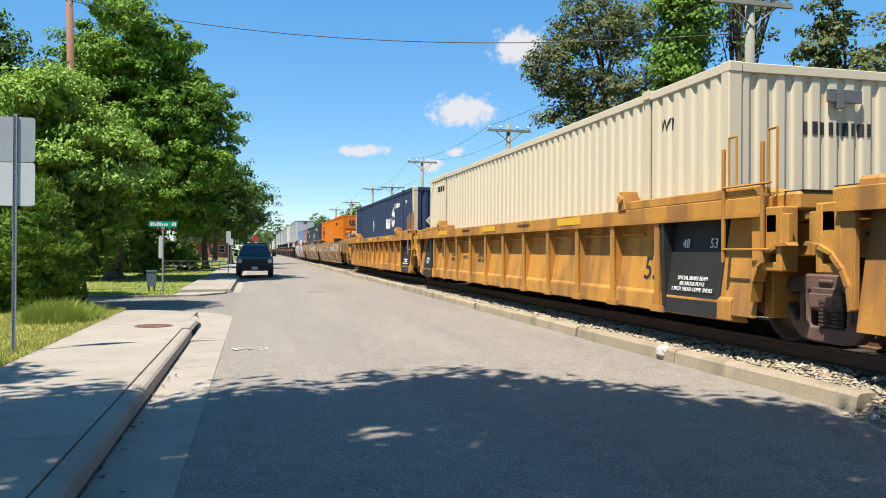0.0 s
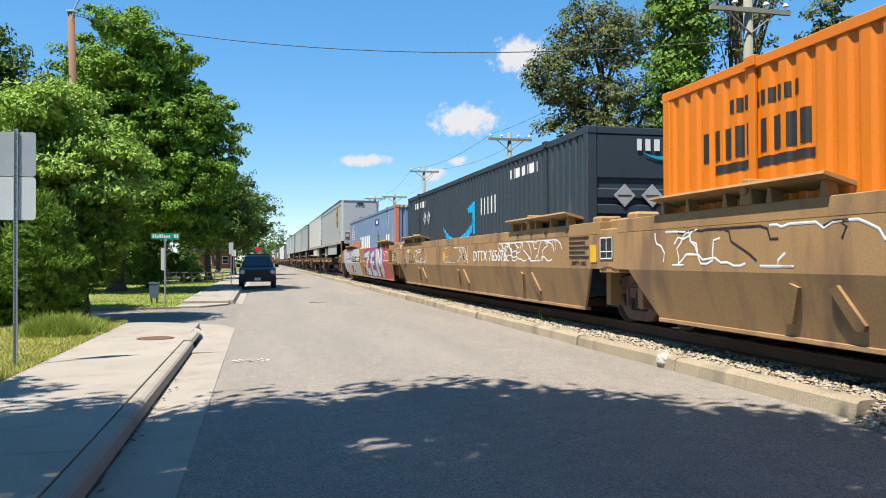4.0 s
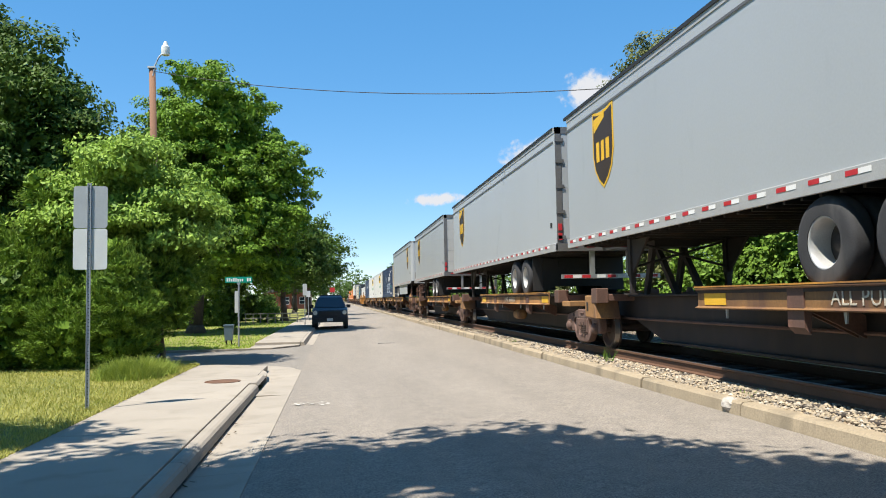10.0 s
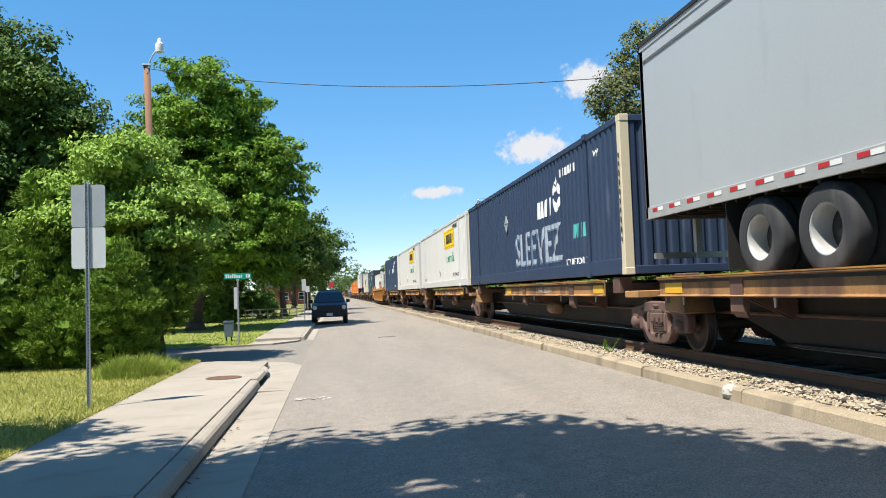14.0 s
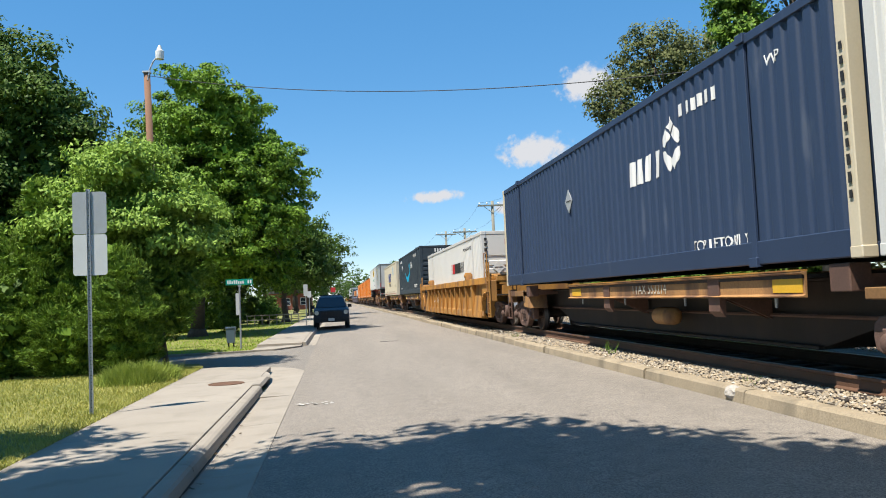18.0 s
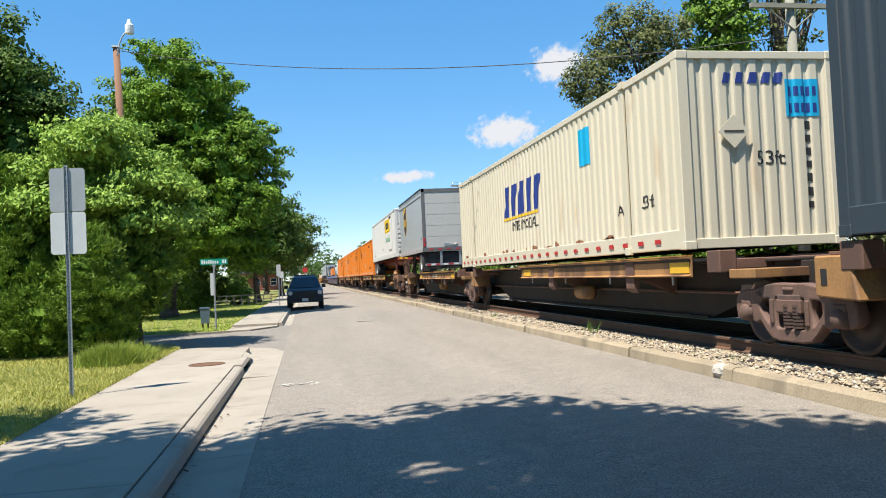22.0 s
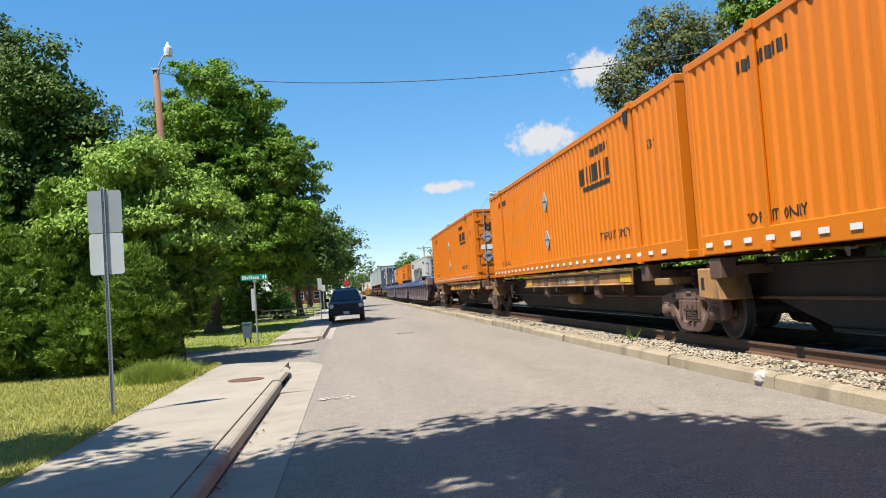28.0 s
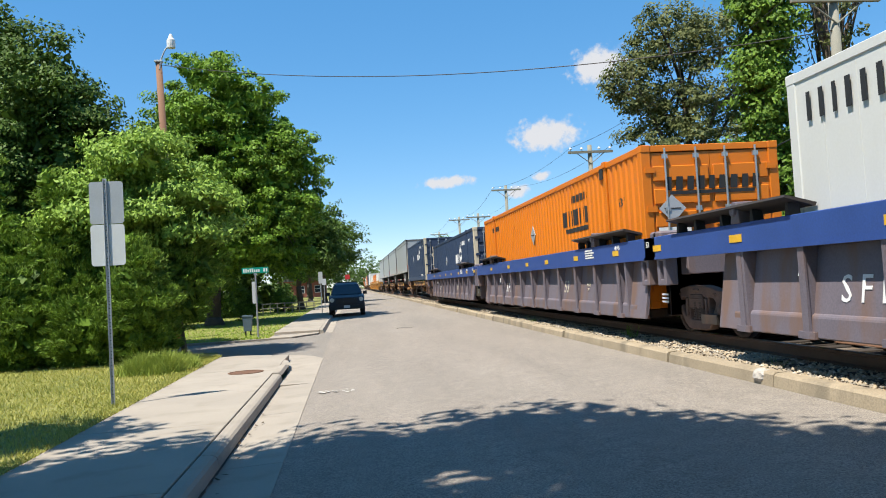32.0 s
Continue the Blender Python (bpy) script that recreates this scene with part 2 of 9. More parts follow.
def revolve(bm, prof, axis_pt, n=24):
    """Turn a profile of (x, r) round an axis parallel to x through axis_pt."""
    ax = Vector(axis_pt)
    rings = []
    for x, r in prof:
        rings.append([bm.verts.new(ax + Vector((x, r * math.cos(2 * math.pi * i / n), r * math.sin(2 * math.pi * i / n)))) for i in range(n)])
    for a, b in zip(rings, rings[1:]):
        for i in range(n):
            j = (i + 1) % n
            bm.faces.new((a[i], a[j], b[j], b[i]))


def ring(bm, c, r, t, axis="y", n=20):
    c = Vector(c)
    pts = []
    for i in range(n):
        a = 2 * math.pi * i / n
        d = Vector((math.cos(a), 0, math.sin(a))) if axis == "y" else Vector((0, math.cos(a), math.sin(a)))
        pts.append(c + d * r)
    for i in range(n):
        tube(bm, pts[i], pts[(i + 1) % n], t, 6, cap=False)


CACHE = {}


def mesh_of(key, build, smooth=False, bevel=0.0):
    if key in CACHE:
        return CACHE[key]
    bm = bmesh.new()
    build(bm)
    if bevel:
        bmesh.ops.bevel(bm, geom=bm.edges[:], offset=bevel, segments=1, affect="EDGES", profile=0.5)
    bmesh.ops.recalc_face_normals(bm, faces=bm.faces[:])
    me = bpy.data.meshes.new(str(key[0]) if isinstance(key, tuple) else str(key))
    bm.to_mesh(me)
    bm.free()
    if smooth:
        me.polygons.foreach_set("use_smooth", [True] * len(me.polygons))
    me.materials.append(None)
    CACHE[key] = me
    return me


def put(name, me, material, parent=None, loc=(0, 0, 0), label="", rot=(0, 0, 0)):
    ob = new(name, me)
    if parent is not None:
        ob.parent = parent
    ob.location = loc
    if any(rot):
        ob.rotation_euler = [radians(a) for a in rot]
    if any(k in name for k in ("bars", "lines", "dashes", "mark", "stripes", "strip", "lettering", "springs", "beams", "underframe", "post_holes")):
        tagged(ob, kind="stuff")
    s = ob.material_slots[0]
    s.link = "OBJECT"
    s.material = material
    if label:
        tagged(ob, label)
    return ob


def part(name, bm, material, parent=None, label="", smooth=False):
    bmesh.ops.recalc_face_normals(bm, faces=bm.faces[:])
    me = bpy.data.meshes.new(name)
    bm.to_mesh(me)
    bm.free()
    if smooth:
        me.polygons.foreach_set("use_smooth", [True] * len(me.polygons))
    me.materials.append(material)
    ob = new(name, me)
    if parent is not None:
        ob.parent = parent
    if label:
        tagged(ob, label)
    return ob


def thing(name, label, category, group="", loc=(0, 0, 0), kind=""):
    ob = new(name)
    ob.empty_display_size = 0.2
    ob.location = loc
    return tagged(ob, label, category, group, kind)


SIDE = Matrix(((0, 0, -1, 0), (-1, 0, 0, 0), (0, 1, 0, 0), (0, 0, 0, 1)))
END = Matrix(((1, 0, 0, 0), (0, 0, -1, 0), (0, 1, 0, 0), (0, 0, 0, 1)))


def text_mesh(body, size, turn, squeeze=1.0, depth=0.003):
    key = ("lettering", body, size, turn[0][0], squeeze)
    if key in CACHE:
        return CACHE[key]
    cu = bpy.data.curves.new("lettering", "FONT")
    cu.body, cu.size, cu.align_x, cu.align_y, cu.extrude = body, size, "CENTER", "CENTER", depth
    cu.resolution_u = 2
    ob = bpy.data.objects.new("lettering", cu)
    scene.collection.objects.link(ob)
    bpy.context.view_layer.update()
    me = bpy.data.meshes.new_from_object(ob.evaluated_get(bpy.context.evaluated_depsgraph_get()))
    bpy.data.objects.remove(ob)
    me.transform(turn @ Matrix.Diagonal((squeeze, 1, 1, 1)))
    me.materials.clear()
    me.materials.append(None)
    CACHE[key] = me
    return me


def shape_mesh(key, polys, turn, depth=0.004):
    """Flat marks: polygons of (u, v) in a plane, given a little thickness, turned to a wall."""
    def build(bm):
        for p in polys:
            prism(bm, p, "z", 0, depth)
        bm.transform(turn)
    return mesh_of(("mark",) + tuple(key), build)


def bars(n, w, h, gap, slant=0.0, seed=1):
    """A word mark as plain blocks, centred on the origin."""
    rnd = random.Random(seed)
    gap = max(gap, 0.45 * w / n)
    ws = [rnd.uniform(0.8, 1.2) for _ in range(n)]
    k = (w - gap * (n - 1)) / sum(ws)
    out, x = [], -w / 2
    for q in ws:
        b = q * k
        s = slant * h
        out.append([(x, -h / 2), (x + b, -h / 2), (x + b + s, h / 2), (x + s, h / 2)])
        x += b + gap
    return out


def sweep(bm, pts, r, n=6):
    """One unbroken tube along a line of points."""
    pts = [Vector(p) for p in pts]
    rings = []
    for i, p in enumerate(pts):
        d = (pts[min(i + 1, len(pts) - 1)] - pts[max(i - 1, 0)]).normalized()
        q = d.to_track_quat("Z", "Y")
        rings.append([bm.verts.new(p + q @ Vector((r * math.cos(2 * math.pi * k / n), r * math.sin(2 * math.pi * k / n), 0))) for k in range(n)])
    for a, b in zip(rings, rings[1:]):
        for k in range(n):
            j = (k + 1) % n
            bm.faces.new((a[k], a[j], b[j], b[k]))
    bm.faces.new(rings[0][::-1])
    bm.faces.new(rings[-1])

# ---- the ground, road, kerbs and track ----
TRACK_X, RAIL_Z = 6.54, 0.50
KERB_L, PAN_L, ROAD_L, ROAD_R = -1.45, -1.27, -0.71, 4.90
ROAD_RISE = 0.12
GRASS_MAT = mat("mown_grass_soil", (0.11, 0.135, 0.028), 0.95, 0, 0.3, 0.5, 25, 0.01, col2=(0.20, 0.20, 0.06))
ASPHALT = asphalt("aged_asphalt", (0.335, 0.29, 0.238), (0.078, 0.068, 0.057))
SIDE_ASPHALT = asphalt("side_street_asphalt", (0.29, 0.257, 0.217), (0.075, 0.068, 0.058))
CONCRETE = mat("pale_concrete", (0.335, 0.292, 0.236), 0.88, 0, 0.14, 0.8, 90, 0.003, tint=0.04, dirt=((0.2, 0.172, 0.132), 0.52, 0.5), fixed=True)
KERB_STONE = mat("weathered_kerb_concrete", (0.35, 0.28, 0.185), 0.9, 0, 0.25, 1.6, 45, 0.008, tint=0.08, dirt=((0.12, 0.10, 0.07), 0.50, 0.6), fixed=True)
# Bed colour kept below its stones' to darken the ground under the train.
GRAVEL = mat("grey_ballast", (0.15, 0.13, 0.105), 0.95, 0, 0.45, 5, 45, 0.03, dirt=((0.13, 0.075, 0.035), 0.47, 0.7))
CAST_IRON = mat("rusty_cast_iron", (0.16, 0.08, 0.045), 0.8, 0.2, 0.3, 10, 90, 0.003)
# Near-black paint that stands in for the shade inside openings.
DARK = mat("void_shade_black", (0.012, 0.011, 0.01), 0.9, 0, 0.2)
# Ties and rails carry the train's shade in their darkened base colours.
TIMBER = mat("creosoted_timber", (0.04, 0.03, 0.023), 0.9, 0, 0.3, 3, 60, 0.004, tint=0.2)
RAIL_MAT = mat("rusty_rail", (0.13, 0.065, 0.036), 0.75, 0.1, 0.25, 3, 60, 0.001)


def road_z(x):
    return max(0.0, ROAD_RISE * (x - ROAD_L) / (ROAD_R - ROAD_L))


bm = bmesh.new()
for x0, x1, y0, y1 in ((-2500, 2500, -2500, 2500),):
    bm.faces.new([bm.verts.new(p) for p in ((x0, y0, -0.06), (x1, y0, -0.06), (x1, y1, -0.06), (x0, y1, -0.06))])
tagged(part("ground", bm, GRASS_MAT), "grassy ground reaching to the horizon", "ground", kind="structure")

bm = bmesh.new()
xs = [ROAD_L, 0.4, 1.6, 2.8, 3.9, ROAD_R]
ys = [-40 + 4 * i for i in range(30)] + [80 + 40 * i for i in range(12)]
rows_v = [[bm.verts.new((x, y, road_z(x) + 0.012 * noise.noise((x * 0.3, y * 0.15, 0)) * (1 if x not in (ROAD_L, ROAD_R) else 0))) for x in xs] for y in ys]
for a, b in zip(rows_v, rows_v[1:]):
    for i in range(len(xs) - 1):
        bm.faces.new((a[i], a[i + 1], b[i + 1], b[i]))
tagged(part("road", bm, ASPHALT, smooth=True), "aged grey asphalt street beside the railway", "road", kind="structure")

bm = bmesh.new()
SIDE0, SIDE1 = 18.4, 28.3
bm.faces.new([bm.verts.new(p) for p in ((-70, 20.7, -0.004), (-3.4, 20.4, -0.004), (-2.75, 19.6, -0.004), (-1.6, 19.6, -0.004), (ROAD_L, 18.2, -0.004), (ROAD_L, 29.4, -0.004), (-1.15, 28.2, -0.004), (-2.7, 26.1, -0.004), (-4.9, 25.9, -0.004), (-70, 26.4, -0.004))])
tagged(part("side_street", bm, SIDE_ASPHALT), "asphalt side street joining the main street", "road", kind="structure")

# faint cracks and a pale paint mark on the road
CRACK = mat("tar_crack", (0.16, 0.15, 0.135), 0.9, 0, 0.2)
rnd = random.Random(4)


def crack(pts, w, name="crack"):
    bm = bmesh.new()
    pr = []
    for (x0, y0), (x1, y1) in zip(pts, pts[1:]):
        for k in range(8):
            f = k / 8
            pr.append((x0 + (x1 - x0) * f + rnd.uniform(-0.04, 0.04), y0 + (y1 - y0) * f + rnd.uniform(-0.04, 0.04)))
    vs = []
    for x, y in pr:
        ww = w * rnd.uniform(0.4, 1.0)
        vs.append((bm.verts.new((x - ww, y, road_z(x) + 0.018)), bm.verts.new((x + ww, y, road_z(x) + 0.018))))
    for a, b in zip(vs, vs[1:]):
        bm.faces.new((a[0], a[1], b[1], b[0]))
    return tagged(part(name, bm, CRACK, bpy.data.objects["road"]))


crack([(1.7, 8.9), (1.62, 8.0), (1.85, 7.0), (1.75, 5.8), (1.9, 4.5)], 0.004)
crack([(2.45, 6.9), (2.4, 6.2), (2.55, 5.2)], 0.0035)
crack([(3.4, 9.4), (3.3, 8.1)], 0.003)
crack([(0.2, 7.6), (0.1, 6.6), (0.3, 5.4)], 0.0035)
bm = bmesh.new()
for x0, x1, y0, y1 in ((1.55, 2.15, 27.2, 27.34),):
    box(bm, x0, x1, y0, y1, road_z(x0) - 0.02, road_z(x0) + 0.02)
part("asphalt_patch", bm, CRACK, bpy.data.objects["road"], "dark tar patch")
bm = bmesh.new()
for i in range(14):
    x, y = rnd.uniform(-0.6, 0.02), 12.1 + rnd.uniform(-0.16, 0.16)
    w = rnd.uniform(0.012, 0.04)
    bm.faces.new([bm.verts.new((x + a * w, y + b * w * 2, 0.022)) for a, b in ((-1, -0.5), (0.6, -1), (1, 0.4), (-0.3, 1))])
part("paint_mark", bm, mat("worn_road_paint", (0.50, 0.47, 0.42), 0.85, 0, 0.2, 8, 60), bpy.data.objects["road"], "worn white survey mark")

# pavement of concrete slabs, kerb and gutter pan on the left
pavement = thing("pavement", "pale concrete pavement beside the kerb", "pavement", kind="structure")
me = mesh_of(("slab", 1), lambda bm: box(bm, -3.10, KERB_L - 0.009, 0.008, 2.992, -0.05, 0.132), bevel=0.006)
for y in range(-12, 16, 3):
    put("slab", me, CONCRETE, pavement, (0, y + 0.2, 0))
bm = bmesh.new()
prism(bm, [(-3.1, 15.21), (-1.46, 15.21), (-1.46, 16.6), (-1.7, 17.6), (-2.0, 18.6), (-2.7, 18.95), (-3.1, 18.85)], "z", -0.05, 0.122)
part("slab", bm, CONCRETE, pavement)
me = mesh_of(("slab", 2), lambda bm: box(bm, -2.75, -1.17, 0.008, 2.992, -0.05, 0.13), bevel=0.006)
for i in range(60):
    put("slab", me, CONCRETE, pavement, (0, 28.2 + 3 * i, 0))
bm = bmesh.new()
prism(bm, [(-2.75, 26.3), (-2.0, 26.4), (-1.2, 27.6), (-1.17, 28.19), (-2.75, 28.19)], "z", -0.05, 0.05)
part("slab", bm, CONCRETE, pavement)

kerb = thing("kerb", "concrete kerb with a gutter pan", "kerb", kind="structure")


def kerb_piece(bm, ln):
    prism(bm, [(KERB_L + 0.004, -0.05), (KERB_L + 0.004, 0.118), (-1.435, 0.128), (-1.36, 0.127), (-1.315, 0.117), (-1.288, 0.094), (-1.276, 0.05), (PAN_L, -0.008), (PAN_L, -0.05)], "y", 0.006, ln - 0.006)


def pan_piece(bm, ln):
    prism(bm, [(PAN_L + 0.003, -0.05), (PAN_L + 0.003, -0.018), (ROAD_L + 0.02, 0.008), (ROAD_L + 0.02, -0.05)], "y", 0.005, ln - 0.005)


kme, pme = mesh_of(("kerb_stone", 3), lambda bm: kerb_piece(bm, 3.0)), mesh_of(("gutter_pan", 3), lambda bm: pan_piece(bm, 3.0))
for y in range(-12, 12, 3):
    put("kerb_stone", kme, CONCRETE, kerb, (0, y + 1.5, 0))
    put("gutter_slab", pme, CONCRETE, kerb, (0, y + 1.5, 0))
k2 = mesh_of(("kerb_stone", 1), lambda bm: kerb_piece(bm, 0.7))
put("kerb_stone", k2, CONCRETE, kerb, (0, 13.5, 0))
bm = bmesh.new()
prism(bm, [(KERB_L, 0.10), (KERB_L, 0.15), (-1.32, 0.15), (-1.28, 0.10)], "y", 14.2, 15.7)
part("inlet_lintel", bm, CONCRETE, kerb, "kerb inlet cover over the drain")
# Solid wall painted near-black in place of the shaded hollow.
bm = bmesh.new()
prism(bm, [(KERB_L, -0.05), (KERB_L, 0.10), (-1.43, 0.10), (-1.43, -0.05)], "y", 14.2, 15.7)
part("inlet_mouth", bm, DARK, kerb, "near-black panel standing in for the shaded drain mouth")
bm = bmesh.new()
prism(bm, [(KERB_L, 15.7), (-1.27, 15.7), (-1.34, 16.6), (-1.6, 17.6), (-1.9, 18.5), (-2.0, 18.6), (-1.7, 17.6), (-1.46, 16.6)], "z", -0.05, 0.125)
part("kerb_return", bm, CONCRETE, kerb)
bm = bmesh.new()
prism(bm, [(PAN_L, 13.5), (ROAD_L + 0.02, 13.5), (ROAD_L + 0.02, 18.1), (-0.95, 18.9), (-1.3, 19.4), (-1.75, 19.75), (-2.6, 19.2), (-1.9, 18.55), (-1.6, 17.6), (-1.34, 16.6), (PAN_L, 15.7)], "z", -0.05, 0.006)
part("gutter_apron", bm, CONCRETE, kerb)
kf = mesh_of(("kerb_stone", "far"), lambda bm: prism(bm, [(-1.16, -0.05), (-1.16, 0.13), (-1.05, 0.13), (-0.99, -0.02), (-0.99, -0.05)], "y", 0.006, 2.994))
pf = mesh_of(("gutter_pan", "far"), lambda bm: prism(bm, [(-0.985, -0.05), (-0.985, -0.016), (-0.70, 0.01), (-0.70, -0.05)], "y", 0.005, 2.995))
for i in range(60):
    put("kerb_stone", kf, CONCRETE, kerb, (0, 28.2 + 3 * i, 0))
    put("gutter_slab", pf, CONCRETE, kerb, (0, 28.2 + 3 * i, 0))

# dirt and leaf litter along the gutter line
rnd = random.Random(8)
bm = bmesh.new()
vs = []
y = -11.0
while y < 14.1:
    w = rnd.uniform(0.006, 0.022)
    vs.append((bm.verts.new((PAN_L - 0.012, y, 0.006)), bm.verts.new((PAN_L + w, y, -0.006))))
    y += rnd.uniform(0.05, 0.25)
for a, b in zip(vs, vs[1:]):
    bm.faces.new((a[0], a[1], b[1], b[0]))
part("gutter_dirt", bm, mat("gutter_dirt", (0.045, 0.036, 0.028), 0.95, 0, 0.3), kerb, "dark line of dirt in the gutter")
for i in range(26):
    bm = bmesh.new()
    x, yy, a, q = PAN_L + abs(rnd.gauss(0, 0.09)), rnd.uniform(4.5, 11.5), rnd.uniform(0, 6.28), rnd.uniform(0.02, 0.045)
    bm.faces.new([bm.verts.new((x + q * u * math.cos(a) - q * v * math.sin(a), yy + q * u * math.sin(a) + q * v * math.cos(a), 0.006 + 0.012 * (u > 0.5))) for u, v in ((-1, 0), (-0.2, -0.5), (1, 0), (-0.2, 0.5))])
    tagged(part("dead_leaf", bm, mat("dead_leaf", (0.07, 0.045, 0.02), 0.9)), "dead brown leaf in the gutter", "leaf", "dead leaves")

manhole = thing("manhole_cover", "rusty round cast-iron manhole cover in the pavement", "manhole cover", loc=(-1.98, 14.8, 0.133))
bm = bmesh.new()
prism(bm, [(0.27 * math.cos(a * math.pi / 16), 0.27 * math.sin(a * math.pi / 16)) for a in range(32)], "z", -0.02, 0.006)
part("lid", bm, CAST_IRON, manhole)
bm = bmesh.new()
for i in range(32):
    a, b = 2 * math.pi * i / 32, 2 * math.pi * (i + 1) / 32
    prism(bm, [(r * math.cos(t), r * math.sin(t)) for r, t in ((0.28, a), (0.325, a), (0.325, b), (0.28, b))], "z", -0.02, 0.009)
part("frame_ring", bm, CAST_IRON, manhole)

# raised verge behind the pavement, both sides of the side street
LAWN = mat("lawn_soil", (0.12, 0.17, 0.025), 0.95, 0, 0.3, 0.9, 30, 0.02, col2=(0.34, 0.30, 0.08))
for nm, pts, z in (("verge", [(-60, -30), (-3.106, -30), (-3.106, 18.8), (-3.4, 20.3), (-60, 20.6)], 0.15), ("far_verge", [(-70, 26.6), (-4.9, 26.2), (-2.756, 26.4), (-2.756, 300), (-70, 300)], 0.05)):
    bm = bmesh.new()
    prism(bm, pts, "z", -0.05, z - 0.01)
    tagged(part(nm, bm, LAWN), "mown grass verge behind the pavement", "lawn", kind="structure")

bm = bmesh.new()
for (xa, yaa), (xb, ybb) in zip(((-60, 26.43), (-4.9, 26.0), (-3.6, 26.05)), ((-4.9, 26.0), (-3.6, 26.05), (-2.7, 26.2))):
    prism(bm, [(xa, yaa), (xb, ybb), (xb, ybb + 0.14), (xa, yaa + 0.14)], "z", -0.05, 0.055)
part("lawn_edging", bm, CONCRETE, kerb, "low pale concrete edging of the far lawn")

# kerb stones on the railway side
rkerb = thing("railway_kerb", "old weathered concrete kerb along the track ballast", "kerb", kind="structure")
rnd = random.Random(11)
for i in range(30):
    y = 5.74 + 3.05 * i
    a, b, c = (rnd.uniform(-0.02, 0.02) for _ in range(3))
    m = mesh_of(("kerb_stone", "rail", i % 7), lambda bm: prism(bm, [(ROAD_R + 0.005 * (i % 3), 0.02), (ROAD_R + 0.03, 0.25 + b), (ROAD_R + 0.06, 0.28 + b), (ROAD_R + 0.20, 0.285 + b), (ROAD_R + 0.21, 0.02)], "y", 0.012, 3.04))
    put("kerb_stone", m, KERB_STONE, rkerb, (a, y, rnd.uniform(-0.012, 0.012)), rot=(rnd.uniform(-0.25, 0.25), 0, rnd.uniform(-0.3, 0.3)))
bm = bmesh.new()
prism(bm, [(ROAD_R, 0.02), (ROAD_R + 0.04, 0.27), (ROAD_R + 0.20, 0.28), (ROAD_R + 0.21, 0.02)], "y", 97.3, 400)
part("kerb_run", bm, KERB_STONE, rkerb)
bm = bmesh.new()
bmesh.ops.create_icosphere(bm, subdivisions=3, radius=1.0)
for v in bm.verts:
    k = 1 + 0.16 * noise.noise(v.co * 2.3) + 0.07 * noise.noise(v.co * 7)
    v.co = Vector((ROAD_R + 0.075 + 0.105 * v.co.x * k, 9.12 + 0.16 * v.co.y * k, 0.215 + 0.095 * v.co.z * k))
part("patched_end", bm, mat("white_mortar", (0.42, 0.38, 0.33), 0.9, 0, 0.2, 14, 70, 0.008), rkerb, "white mortar lump on a kerb joint")

# ballast bed, stones, ties and rails
bm = bmesh.new()
prism(bm, [(5.06, -0.05), (5.06, 0.245), (5.35, 0.285), (7.8, 0.285), (11.4, 0.27), (12.6, 0.05), (13.0, -0.05)], "y", -20, 420)
tagged(part("ballast_bed", bm, GRAVEL), "grey crushed-stone ballast under the track", "ballast", kind="structure")


def rubble(name, n, place, size, material, label):
    rs = np.random.RandomState(5)
    base = np.array([(1, 0, 0), (-1, 0, 0), (0, 1, 0), (0, -1, 0), (0, 0, 1), (0, 0, -1)], float)
    tri = np.array([(0, 2, 4), (2, 1, 4), (1, 3, 4), (3, 0, 4), (2, 0, 5), (1, 2, 5), (3, 1, 5), (0, 3, 5)])
    p = place(rs, n)
    v = base[None] * rs.uniform(0.6, 1.35, (n, 6, 1)) + rs.uniform(-0.25, 0.25, (n, 6, 3))
    a = rs.uniform(0, 6.28, n)
    c, s = np.cos(a)[:, None], np.sin(a)[:, None]
    x, y = v[:, :, 0] * c - v[:, :, 1] * s, v[:, :, 0] * s + v[:, :, 1] * c
    sz = rs.uniform(size[0], size[1], (n, 1))
    v = np.stack([x * sz, y * sz, v[:, :, 2] * sz * 0.7], 2) + p[:, None, :]
    f = tri[None] + 6 * np.arange(n)[:, None, None]
    me = bpy.data.meshes.new(name)
    me.from_pydata(v.reshape(-1, 3).tolist(), [], f.reshape(-1, 3).tolist())
    me.materials.append(material)
    return tagged(new(name, me), label, "gravel", kind="stuff")


def stone_mat(name, a, b, c):
    m = bpy.data.materials.new(name)
    m.use_nodes = True
    n, l = m.node_tree.nodes, m.node_tree.links
    g = n.new("ShaderNodeNewGeometry")
    r = n.new("ShaderNodeValToRGB")
    r.color_ramp.elements[0].color, r.color_ramp.elements[1].color = (*a, 1), (*b, 1)
    e = r.color_ramp.elements.new(0.82)
    e.color = (*c, 1)
    l.new(g.outputs["Random Per Island"], r.inputs[0])
    l.new(r.outputs[0], n["Principled BSDF"].inputs["Base Color"])
    n["Principled BSDF"].inputs["Roughness"].default_value = 0.95
    return m


STONES = stone_mat("broken_stone", (0.21, 0.185, 0.15), (0.47, 0.42, 0.35), (0.36, 0.28, 0.18))


